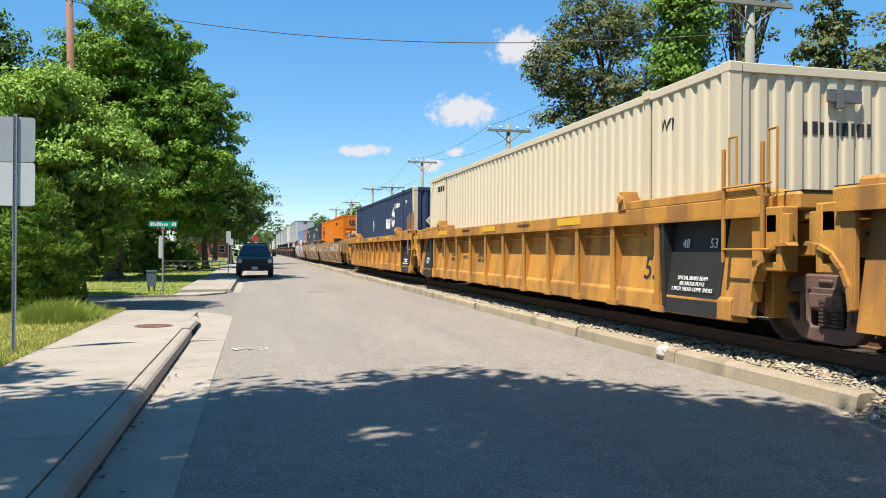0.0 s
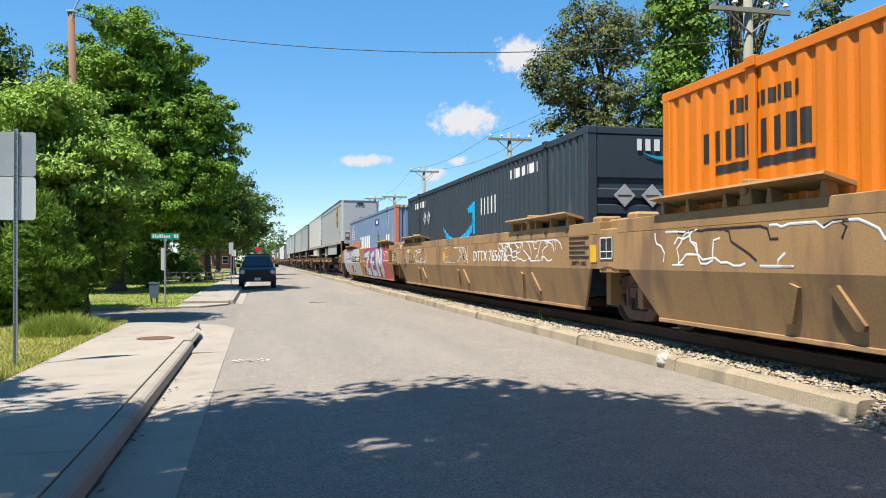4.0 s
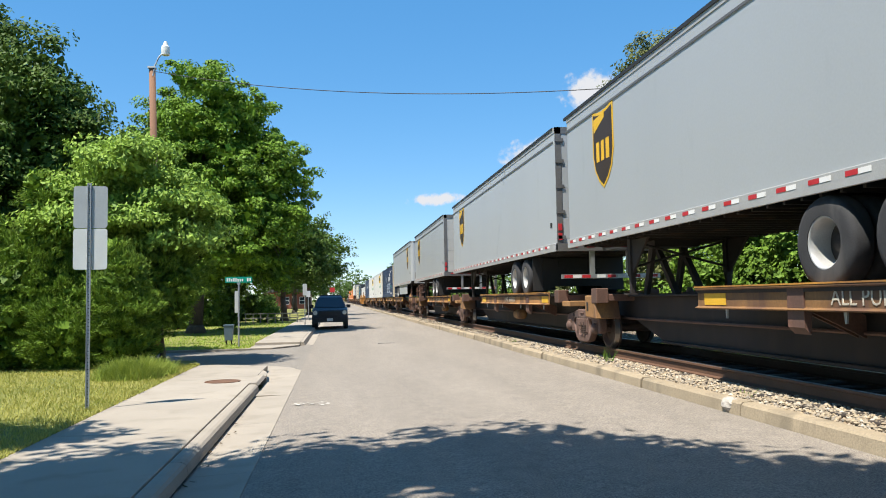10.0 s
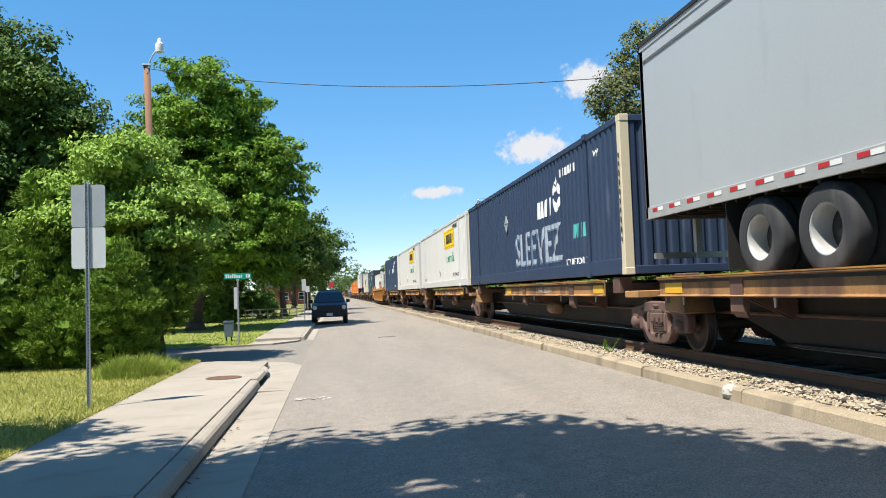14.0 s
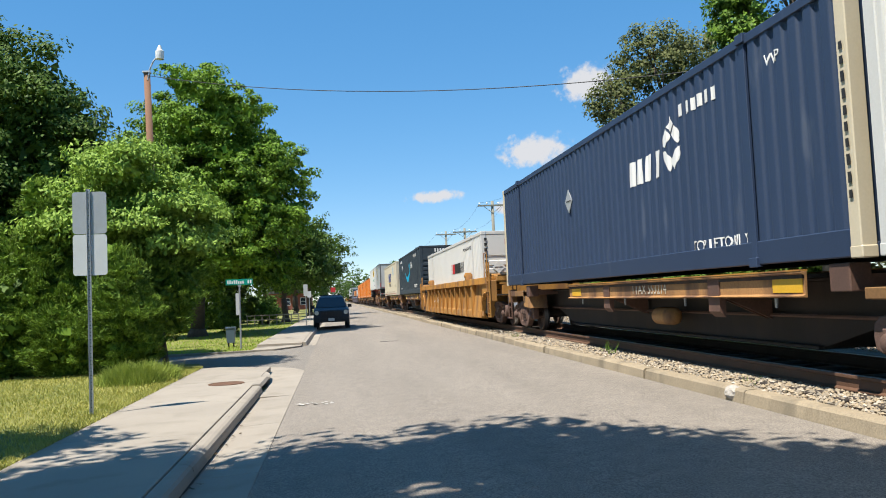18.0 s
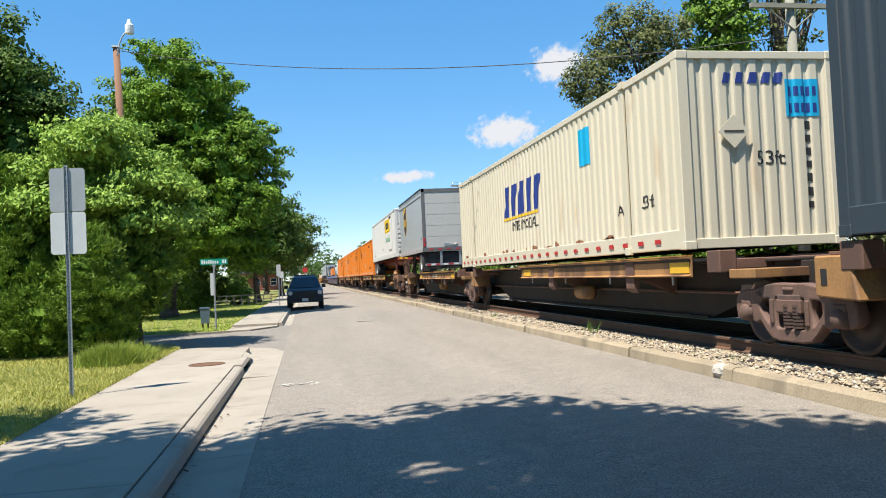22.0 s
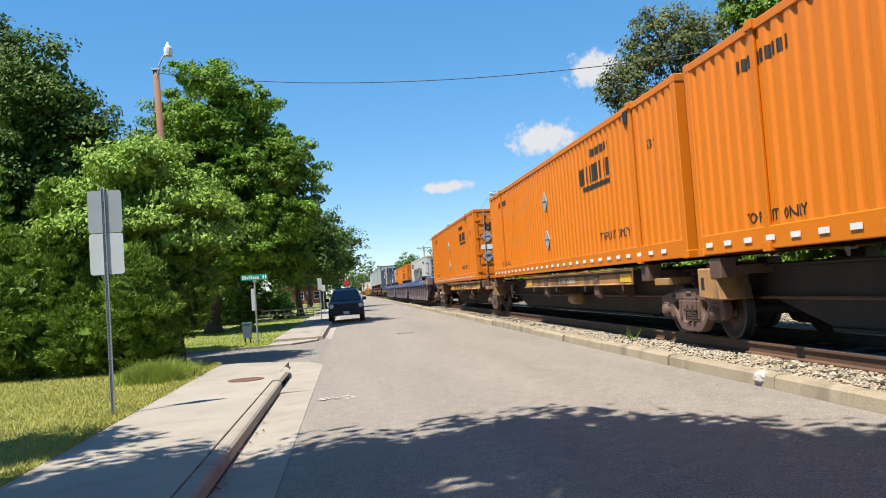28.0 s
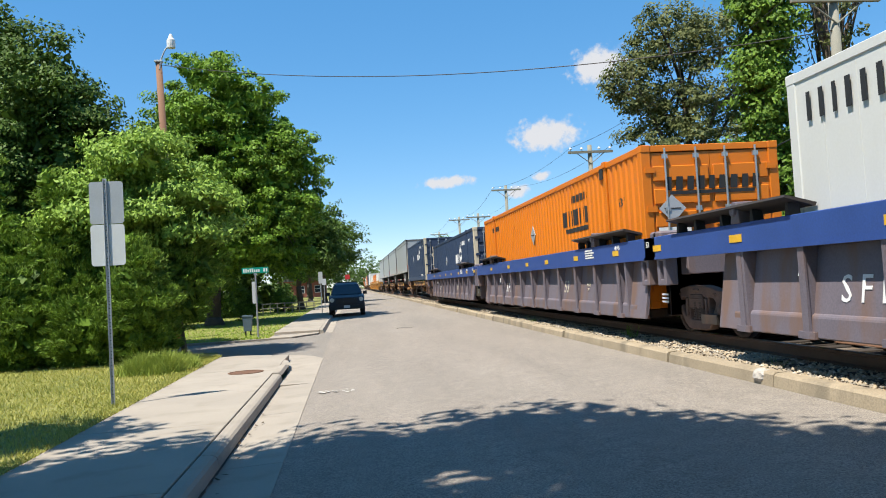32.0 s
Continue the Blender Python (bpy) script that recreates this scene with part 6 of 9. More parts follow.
    if skirt:
        a, b = sorted((ym(3.6), ym(L - 5.6)))
        put("side_skirt", mesh_of(("skirt", L, top), lambda bm: prism(bm, [(a, z0), (b, z0), (b - 0.1, z0 - 0.72), (a + 0.15, z0 - 0.72)], "x", -1.24, -1.21)), skin, t, (0, 0, 0), "plain side skirt panel")
    # rear: frame, doors, bumper, lamps
    ry, d = (0.0, 1) if rear_near else (L, -1)
    R = Matrix.Identity(4) if rear_near else Matrix.Translation((0, L, 0)) @ Matrix.Rotation(math.pi, 4, "Z")

    def at(me_key, build):
        return mesh_of(me_key + (L, top, rear_near), lambda bm: (build(bm), bm.transform(R)))
    put("rear_frame", at(("rear_frame",), lambda bm: (box(bm, -W / 2, -W / 2 + 0.14, -0.03, 0.12, z0, z1), box(bm, W / 2 - 0.14, W / 2, -0.03, 0.12, z0, z1), box(bm, -W / 2, W / 2, -0.03, 0.12, z1 - 0.16, z1), box(bm, -W / 2, W / 2, -0.05, 0.14, z0 - 0.02, z0 + 0.16))), FRAME_GREY if skin is GREYT else WHITET, t)
    dm = ROLL if doors == "roll" else (REDDOOR if doors == "red" else skin)
    if doors == "roll":
        for i in range(5):
            h = (z1 - z0 - 0.34) / 5
            put("door_panel", at(("door_panel", i), lambda bm: box(bm, -W / 2 + 0.15, W / 2 - 0.15, -0.01, 0.05, z0 + 0.17 + i * h, z0 + 0.155 + (i + 1) * h)), dm, t)
        put("door_latch", at(("door_latch",), lambda bm: (box(bm, -0.3, -0.05, -0.06, 0.0, z0 + 0.22, z0 + 0.36), box(bm, 0.0, 0.25, -0.05, 0.0, z0 + 0.25, z0 + 0.3), tube(bm, (0.2, -0.05, z0 + 0.28), (0.32, -0.05, z0 + 0.36), 0.03, 8))), ALU, t)
    else:
        for sx in (-1, 1):
            put("door", at(("swing_door", sx), lambda bm: box(bm, sx * 0.58 - 0.56, sx * 0.58 + 0.56, -0.02, 0.05, z0 + 0.17, z1 - 0.17)), dm, t)
            put("lock_rod", at(("rod", sx), lambda bm: (tube(bm, (sx * 0.25, -0.05, z0 + 0.1), (sx * 0.25, -0.05, z1 - 0.1), 0.018, 8), box(bm, sx * 0.25 - 0.05, sx * 0.25 + 0.05, -0.07, -0.02, z0 + 0.9, z0 + 1.0))), ALU, t)
            for q in (0.3, 0.9, 1.5, 2.1, 2.6):
                put("hinge", at(("hin", sx, q), lambda bm: box(bm, sx * 1.2 - 0.1, sx * 1.2 + 0.1, -0.05, 0.0, z0 + q - 0.04, z0 + q + 0.04)), FRAME_GREY, t)
        diamond(t, -0.55 if rear_near else 0.55, -0.03 if rear_near else L + 0.03, z0 + 0.85, 0.26, WHITE, END)
    put("bumper", at(("bumper",), lambda bm: (box(bm, -1.2, 1.2, -0.02, 0.08, top + 0.5, top + 0.6), box(bm, -0.5, -0.4, -0.01, 0.1, top + 0.5, z0), box(bm, 0.4, 0.5, -0.01, 0.1, top + 0.5, z0))), ALU, t, (0, 0, 0), "rear impact guard bar")
    put("bumper_red", at(("bumper_red",), lambda bm: [box(bm, q, q + 0.2, -0.028, -0.02, top + 0.515, top + 0.585) for q in (-1.15, -0.72, -0.1, 0.5, 0.93)] and None), REFL_RED, t)
    put("bumper_white", at(("bumper_white",), lambda bm: [box(bm, q, q + 0.2, -0.028, -0.02, top + 0.515, top + 0.585) for q in (-0.94, -0.35, 0.15, 0.72)] and None), WHITE, t)
    put("sill_red", at(("sill_red",), lambda bm: [box(bm, q, q + 0.18, -0.058, -0.05, z0 + 0.06, z0 + 0.12) for q in (-1.0, -0.6, -0.2, 0.25, 0.65, 1.0)] and None), REFL_RED, t)
    for sx in (-1, 1):
        put("tail_lamp", at(("tail_lamp", sx), lambda bm: [box(bm, sx * 1.225 - 0.045, sx * 1.225 + 0.045, -0.05, -0.03, z0 + q, z0 + q + 0.16) for q in (0.24, 0.46)] and None), REFL_RED, t)
        put("mudflap", at(("mudflap", sx), lambda bm: box(bm, sx * 0.95 - 0.3, sx * 0.95 + 0.3, 2.5 if axles == 2 else 0.3, 2.52 if axles == 2 else 0.32, top + 0.25, z0)), BLACK, t)
    ny, nd = (0.0, 1) if not rear_near else (L, -1)
    if not rear_near:
        # nose details: vents, number bars and a lamp
        for xx in (-0.85, 0.75):
            put("connector_box", mesh_of(("connector_box",), lambda bm: box(bm, -0.19, 0.19, -0.03, 0.02, -0.24, 0.24), bevel=0.008), TRIM, t, (xx, 0, z0 + 0.55))
            # Darker flat plate laid on the box front; nothing is sunk in.
            put("connector_recess", mesh_of(("connector_recess",), lambda bm: box(bm, -0.15, 0.15, -0.036, -0.03, -0.19, 0.19)), FRAME_GREY, t, (xx, 0, z0 + 0.55))
            put("connector_plate", mesh_of(("connector_plate",), lambda bm: box(bm, -0.1, 0.1, -0.07, -0.036, -0.13, 0.05), bevel=0.008), TRIM, t, (xx, 0, z0 + 0.55))
        put("nose_lamp", mesh_of(("nose_lamp",), lambda bm: box(bm, -0.22, 0.22, -0.03, 0.02, -0.06, 0.06)), BLACK, t, (0.0, 0, z1 - 0.22))
        put("nose_rail", mesh_of(("nose_rail", top), lambda bm: box(bm, -1.08, 1.08, -0.012, 0.02, z0 - 0.02, z0 + 0.2)), TRIM, t)
        put("nose_cap", mesh_of(("nose_cap", top), lambda bm: box(bm, -1.1, 1.1, -0.015, 0.02, z1 - 0.12, z1 - 0.01)), FRAME_GREY, t)
        letter(t, number, 0.24, BLACK, 0.0, -0.004, z1 - 0.42, 0.9, END)
        letter(t, "13'6\"", 0.12, BLACK, 0.05, -0.004, z0 + 1.75, 0.9, END)
        letter(t, "53", 0.3, BLACK, -W / 2 - 0.004, 0.75, z0 + 0.72)
    else:
        letter(t, number, 0.16, BLACK, -W / 2 - 0.004, L - 0.9, z0 + 0.35) if number else None
        put("stencil_mark", shape_mesh(("mk", 1), bars(3, 0.16, 0.12, 0.02), SIDE), BLACK, t, (-W / 2 - 0.004, 0.45, z0 + 0.62))
    if logo:
        shield_logo(t, -W / 2 - 0.004, ym(2.5), z0 + 1.75)
    return t

# ---- the train, unit by unit; s is metres along it ----
WELL_Z, SPINE_Z = 0.40, 1.28
well_unit(-11.0, "yellow", False, False, "1251")
well_unit(8.15, "yellow", False, False, "1251")
well_unit(27.06, "yellow", False, True, "785414")
c = container(8.15, WELL_Z, 16.15, CREAM, "cream corrugated 53-foot container in a yellow well car")
letter(c, "WP", 0.24, BLACK, -1.285, 1.45, WELL_Z + 2.35)
put("number_mark", shape_mesh(("nb", 2), bars(9, 1.2, 0.15, 0.07), SIDE), BLACK, c, (-1.285, 14.6, WELL_Z + 2.5))
put("number_mark", shape_mesh(("nb", 3), bars(9, 0.95, 0.16, 0.04), END), BLACK, c, (0.25, -0.006, WELL_Z + 2.15))
put("bent_plate", mesh_of(("bent_plate",), lambda bm: (box(bm, -0.25, 0.25, -0.03, 0.0, -0.08, 0.08), box(bm, -0.12, -0.02, -0.05, 0.0, -0.16, 0.05)), bevel=0.005), FRAME_GREY, c, (0.3, 0, WELL_Z + 2.55))
navy_box(27.06, WELL_Z)

TANS = [well_unit(49.95, "tan", True, False), well_unit(68.61, "tan", False, False), well_unit(87.58, "tan", False, True)]
orange_box(49.95, WELL_Z, "ribs", dashes=False, mark=14.2)


def slate_box(s, z, near="ribs"):
    c = container(s, z, 16.15, SLATE, "dark slate-blue corrugated 53-foot container with a cyan curved arrow", near)
    x = -1.285
    put("smile_arc", shape_mesh(("sm", 1), arc_mark(3.4, 0.42, 0.55), SIDE, 0.006), CYAN, c, (x, 8.9, z + 1.05), "cyan curved arrow")
    put("smile_tip", shape_mesh(("sm", 2), [[(-0.5, 0.28), (0.12, 0.42), (0.24, 0.36), (0.22, -0.45), (0.08, -0.42), (0.02, 0.16), (-0.45, 0.12)]], SIDE, 0.006), CYAN, c, (x, 7.3, z + 1.72))
    put("word_mark", shape_mesh(("sm", 3), bars(5, 1.3, 0.42, 0.07, 0, 31), SIDE, 0.006), WHITE, c, (x, 5.9, z + 1.95))
    put("stencil_mark", shape_mesh(("sm", 4), bars(10, 1.7, 0.2, 0.05, 0, 8), SIDE), WHITE, c, (x, 3.3, z + 2.5))
    letter(c, "TOP LIFT ONLY", 0.26, WHITE, x, 3.2, z + 0.5)
    letter(c, "TOP LIFT ONLY", 0.18, WHITE, x, 14.2, z + 0.42)
    put("stencil_mark", shape_mesh(("sm", 4), bars(10, 1.7, 0.2, 0.05, 0, 8), SIDE), WHITE, c, (x, 14.0, z + 2.5))
    for y in (12.6, 13.2):
        diamond(c, x, y, z + 2.0, 0.22, SILVER)
    for xx in (-0.62, -0.1):
        diamond(c, xx, -0.01, z + 1.72, 0.2, SILVER, END)
    put("word_mark", shape_mesh(("sm", 5), bars(6, 0.95, 0.2, 0.04, 0, 31), END), WHITE, c, (0.1, 0.0, z + 2.6))
    put("smile_arc", shape_mesh(("sm", 6), arc_mark(0.7, 0.07, 0.08), END), CYAN, c, (0.1, 0.0, z + 2.38))
    return c


slate_box(68.61, WELL_Z)
c = container(87.58, WELL_Z, 16.15, FADED, "faded blue corrugated container with white lettering and an orange corner post", post=RUSTORANGE)
letter(c, "53", 0.55, WHITE, -1.285, 2.0, WELL_Z + 2.1, 0.8)
put("word_mark", shape_mesh(("st", 1), bars(6, 3.6, 0.62, 0.14, 0, 41), SIDE, 0.006), WHITE, c, (-1.285, 9.3, WELL_Z + 1.55))
put("word_mark", shape_mesh(("st", 2), bars(7, 2.6, 0.4, 0.1, 0, 43), SIDE, 0.006), GRAFF[4], c, (-1.285, 12.2, WELL_Z + 1.5))
put("striped_disc", shape_mesh(("st", 3), [[(-0.6 * math.cos(k), 0.6 * math.sin(k)), (0.6 * math.cos(k), 0.6 * math.sin(k)), (0.6 * math.cos(k), 0.6 * math.sin(k) + 0.06), (-0.6 * math.cos(k), 0.6 * math.sin(k) + 0.06)] for k in (-1.2, -0.9, -0.6, -0.35, -0.1, 0.15, 0.4, 0.7, 1.0, 1.3)], SIDE, 0.006), WHITE, c, (-1.285, 14.4, WELL_Z + 2.0))
put("emblem", shape_mesh(("st", 4), [[(-0.1, -0.35), (0.35, -0.3), (0.3, 0.1), (0.0, 0.05)]], SIDE, 0.008), RUSTORANGE, c, (-1.285, 14.7, WELL_Z + 1.85))
put("number_panel", shape_mesh(("st", 5), [[(-0.32, -0.24), (0.32, -0.24), (0.32, 0.24), (-0.32, 0.24)]], SIDE, 0.006), WHITE, c, (-1.285, 2.0, WELL_Z + 1.5))
put("label_panel", shape_mesh(("st", 6), [[(-0.5, -0.14), (0.5, -0.14), (0.5, 0.14), (-0.5, 0.14)]], SIDE, 0.006), DEEPBLUE, c, (-1.285, 5.1, WELL_Z + 2.4))
put("label_mark", shape_mesh(("st", 7), bars(3, 0.42, 0.16, 0.05), SIDE, 0.01), WHITE, c, (-1.285, 5.0, WELL_Z + 2.4))
diamond(c, -1.285, 4.6, WELL_Z + 1.75, 0.3, mat("blue_grey_placard", (0.11, 0.15, 0.2), 0.6), SIDE)
put("hazard_stripes", shape_mesh(("st", 8), [[(-1.1 + q, -0.05), (-1.0 + q, -0.05), (-0.95 + q, 0.05), (-1.05 + q, 0.05)] for q in (0, 0.2, 0.4, 1.75, 1.95, 2.1)], END, 0.006), SIGNAL_YELLOW, c, (0, -0.002, WELL_Z + 2.83))
letter(c, "53", 0.5, WHITE, 0.05, -0.008, WELL_Z + 2.05, 0.8, END)

# graffiti on the smooth wells


def scrawl(u, y0, y1, z0, z1, n, mats, wd, seed):
    r = random.Random(seed)
    for i in range(n):
        y, z = r.uniform(y0, y1), r.uniform(z0, z1)
        a = r.uniform(0, 6.28)
        pts = [(0, y, z)]
        for k in range(r.randint(8, 18)):
            a += r.uniform(-1.3, 1.3)
            y, z = min(y1, max(y0, y + 0.13 * math.cos(a))), min(z1, max(z0, z + 0.12 * math.sin(a)))
            if (Vector(pts[-1]) - Vector((0, y, z))).length > 0.02:
                pts.append((0, y, z))
        bm = bmesh.new()
        sweep(bm, pts, wd / 2, 4)
        for v in bm.verts:
            v.co.x *= 0.2
        o = part("graffiti_line", bm, mats[i % len(mats)], u)
        o.location = (-1.503, 0, 0)


for u, sd in zip(TANS, (3, 5, 7)):
    scrawl(u, 0.6, 4.4, 1.0, 1.38, 16, [WHITE], 0.026, sd)
    scrawl(u, 7.0, 10.0, 0.95, 1.35, 9, [WHITE, TAN, GRAFF[0]], 0.03, sd + 1)
    scrawl(u, 12.0, 16.0, 0.95, 1.38, 10, [WHITE, BLACK, WHITE], 0.03, sd + 2)
    letter(u, "A" if sd == 7 else "B", 0.26, BLACK, -1.506, 7.4, 1.1)
    put("stencil_mark", shape_mesh(("sl", 5), [[(-0.4, z), (0.4 - 0.15 * (i % 2), z), (0.4 - 0.15 * (i % 2), z + 0.035), (-0.4, z + 0.035)] for i, z in enumerate((-0.2, -0.12, -0.04, 0.04, 0.12))], SIDE), BLACK, u, (-1.506, -0.1, 1.25))
    letter(u, "EMPTY LOAD", 0.1, BLACK, -1.506, -0.1, 0.96)
    for q in (0, 1):
        put("stencil_patch", mesh_of(("patch", 5), lambda bm: box(bm, -0.003, 0.003, -0.11, 0.11, -0.14, 0.14)), YEL_MARK, u, (-1.506, -0.68 if q else 9.6, 1.12))
    put("reporting_plate", shape_mesh(("rp", 1), [[(-0.22, -0.17), (0.22, -0.17), (0.22, 0.17), (-0.22, 0.17)]], SIDE, 0.006), BLACK, u, (-1.506, -1.16, 1.2))
    put("reporting_frame", shape_mesh(("rp", 2), [[(-0.22, 0.15), (0.22, 0.15), (0.22, 0.17), (-0.22, 0.17)], [(-0.22, -0.17), (0.22, -0.17), (0.22, -0.15), (-0.22, -0.15)], [(-0.22, -0.17), (-0.2, -0.17), (-0.2, 0.17), (-0.22, 0.17)], [(0.2, -0.17), (0.22, -0.17), (0.22, 0.17), (0.2, 0.17)], [(0.0, -0.17), (0.015, -0.17), (0.015, 0.17), (0.0, 0.17)], [(-0.2, -0.06), (0.2, -0.06), (0.2, -0.045), (-0.2, -0.045)]], SIDE, 0.009), WHITE, u, (-1.506, -1.16, 1.2))
    for y, tx in ((3.0, "40"), (2.2, "45"), (1.4, "48"), (0.4, "53")):
        letter(u, tx, 0.13, BLACK, -1.524, y, 1.52)
letter(TANS[0], "DTTX 765676", 0.36, WHITE, -1.506, 5.1, 1.1, 1.25)
letter(TANS[1], "DTTX 765676", 0.36, WHITE, -1.506, 5.1, 1.1, 1.25)
letter(TANS[1], "53", 0.45, BLACK, -1.506, 15.6, 0.9)
letter(TANS[1], "125 T", 0.2, WHITE, -1.506, 16.5, 1.5)
# the painted piece that covers the third well
g3 = TANS[2]


def slab_mark(u, name, polys, m, lift=0.004):
    """Paint that follows the bent side of the well: the part above the bend and the part below it."""
    bm = bmesh.new()
    for p in polys:
        prism(bm, p, "z", 0, lift)
    bmesh.ops.bisect_plane(bm, geom=bm.verts[:] + bm.edges[:] + bm.faces[:], plane_co=(0, 0.88, 0), plane_no=(0, 1, 0))
    for v in bm.verts:
        if v.co.y < 0.879:
            v.co.z -= (0.88 - v.co.y) * 0.26
    bm.transform(SIDE)
    o = part(name, bm, m, u)
    o.location = (-1.501, 0, 0)


WHITE_G, BLUE_G, RED_G, TEAL_G, ORANGE_G, GREY_G = GRAFF
slab_mark(g3, "graffiti_ground", [[(-17.2, 0.92), (-16.9, 0.30), (-9.7, 0.24), (-9.9, 1.605), (-17.2, 1.605)]], WHITE_G, 0.003)
slab_mark(g3, "graffiti_ground", [[(-8.1, 0.24), (0.2, 0.24), (-0.4, 0.6), (-0.6, 1.605), (-7.9, 1.605)]], RED_G, 0.003)
slab_mark(g3, "graffiti_ground", [[(-9.7, 0.24), (-8.1, 0.24), (-7.9, 0.8), (-8.05, 1.605), (-9.9, 1.605)]], mat("ochre_spray", (0.33, 0.19, 0.05), 0.6), 0.003)
# three large letters, white with a broad blue edge
LETTERS = {
    "Z": [[(0, 1.18), (1.75, 1.30), (1.72, 1.05), (1.2, 1.03), (0, 1.0)], [(1.2, 1.03), (1.72, 1.05), (0.75, 0.55), (0.2, 0.62)], [(0.2, 0.62), (0.75, 0.55), (1.85, 0.60), (1.6, 0.28), (0.05, 0.30)]],
    "E": [[(0.1, 1.14), (1.3, 1.3), (1.35, 1.06), (0.55, 0.98), (0.3, 0.9)], [(0.0, 0.95), (0.55, 1.0), (0.6, 0.34), (0.1, 0.30)], [(0.5, 0.84), (1.35, 0.88), (1.3, 0.70), (0.55, 0.68)], [(0.5, 0.48), (1.4, 0.52), (1.45, 0.28), (0.3, 0.26)]],
    "N": [[(0, 1.32), (0.6, 1.34), (0.62, 0.30), (0.05, 0.26)], [(0.35, 1.33), (0.75, 1.33), (1.75, 0.36), (1.35, 0.28)], [(1.35, 1.36), (1.95, 1.38), (1.95, 0.28), (1.4, 0.26)]],
}


def grown(p, d):
    cx, cy = sum(a for a, b in p) / len(p), sum(b for a, b in p) / len(p)
    return [(a + math.copysign(d, a - cx), min(1.60, b + math.copysign(d * 0.55, b - cy))) for a, b in p]


for ch, x0 in (("Z", -7.75), ("E", -5.75), ("N", -4.0)):
    edge = [[(x0 + a, b) for a, b in grown([(a, 0.26 + (b - 0.26) * 1.19) for a, b in p], 0.13)] for p in LETTERS[ch]]
    face = [[(x0 + a, 0.26 + (b - 0.26) * 1.19) for a, b in p] for p in LETTERS[ch]]
    for k, p in enumerate(edge):
        slab_mark(g3, "graffiti_edge", [p], BLUE_G, 0.006 + 0.001 * k)
    for k, p in enumerate(face):
        slab_mark(g3, "graffiti_letter", [p], WHITE_G, 0.0115 + 0.001 * k)
for k in range(6):
    x = -16.6 + 0.62 * k
    slab_mark(g3, "graffiti_stroke", [[(x, 0.94), (x + 0.1, 0.92), (x + 0.36, 1.54), (x + 0.2, 1.56)]], BLUE_G, 0.006)
    slab_mark(g3, "graffiti_stroke", [[(x + 0.15, 1.1), (x + 0.5, 1.0), (x + 0.52, 1.06), (x + 0.18, 1.18)]], BLUE_G, 0.007)
for k in range(7):
    x = -16.4 + 0.95 * k
    slab_mark(g3, "graffiti_shade", [[(x, 0.34), (x + 0.34, 0.3), (x + 0.62, 0.8), (x + 0.42, 0.82), (x + 0.2, 0.5)]], GREY_G, 0.005)
for x, z in ((-7.9, 1.3), (-8.0, 1.0), (-8.6, 0.5), (-8.3, 0.35), (-9.3, 0.6), (-6.2, 1.33), (-5.6, 1.34), (-1.5, 1.1), (-1.2, 0.8)):
    slab_mark(g3, "graffiti_dot", [[(x + 0.09 * math.cos(a), z + 0.06 * math.sin(a)) for a in (0, 1.05, 2.1, 3.14, 4.2, 5.25)]], TEAL_G, 0.0075)
letter(g3, "PONKS", 0.2, TEAL_G, -1.515, 6.0, 1.28)
slab_mark(g3, "stencil_patch", [[(-4.95, 1.18), (-4.45, 1.2), (-4.45, 1.28), (-4.95, 1.26)]], YEL_MARK, 0.016)
slab_mark(g3, "stencil_patch", [[(-15.2, 1.22), (-14.9, 1.22), (-14.9, 1.32), (-15.2, 1.32)]], YEL_MARK, 0.016)
slab_mark(g3, "stencil_patch", [[(-2.95, 1.3), (-2.5, 1.3), (-2.5, 1.39), (-2.95, 1.39)]], TAN, 0.016)
slab_mark(g3, "number_board", [[(-12.98, 0.93), (-9.78, 0.93), (-9.78, 1.24), (-12.98, 1.24)]], BLACK, 0.012)
letter(g3, "DTTX 765676", 0.34, WHITE, -1.519, 11.4, 1.09, 1.35)
scrawl(g3, 8.6, 9.6, 1.0, 1.3, 4, [mat("violet_spray", (0.2, 0.05, 0.3), 0.6)], 0.03, 21)

# five-platform spine car with trailers
A = [109.5, 125.6, 142.0, 158.7, 175.2, 191.9]
for i in range(5):
    spine_unit(A[i], A[i + 1] - A[i], i == 0, i == 4, "trailer", ("TTAX 654328", "TTAX 654328", "ALL PURPOSE SPINE CAR", "TTAX 654328", "TTAX 553320")[i], wheels_far=(i == 0), tall=(i == 0))
trailer(108.87, 16.15, GREYT, "grey trailer with a brown and gold shield, nose to the front", False, logo=True, skirt=True, number="878900")
trailer(126.02, 16.15, WHITET, "plain white trailer with red rear doors", True, "red", False, skirt=True)
trailer(145.2, 13.7, GREYT, "grey trailer with a roll-up rear door", True, "roll", True)
trailer(159.7, 16.15, GREYT, "grey trailer with a gold shield and swing doors", True, "swing", True)
trailer(178.7, 13.7, GREYT, "short grey trailer with scuffed side", True, "roll", True)
# five-platform spine car: one trailer, then containers
B = [196.3, 211.8, 228.5, 245.3, 262.0, 278.0]
for i in range(5):
    spine_unit(B[i], B[i + 1] - B[i], i == 0, i == 4, "trailer" if i == 0 else "box", "" if i == 0 else "TTAX 55321%d" % i)
trailer(195.3, 16.15, GREYT, "grey trailer with a brown shield beside a hand-brake wheel", False, logo=True, skirt=True, number="874400")
navy_box(212.5, SPINE_Z, True)
hunt_box(229.1, SPINE_Z, True, lab="off-white corrugated 53-foot container with green lettering")
hunt_box(246.5, SPINE_Z, True)
navy_box(262.9, SPINE_Z)
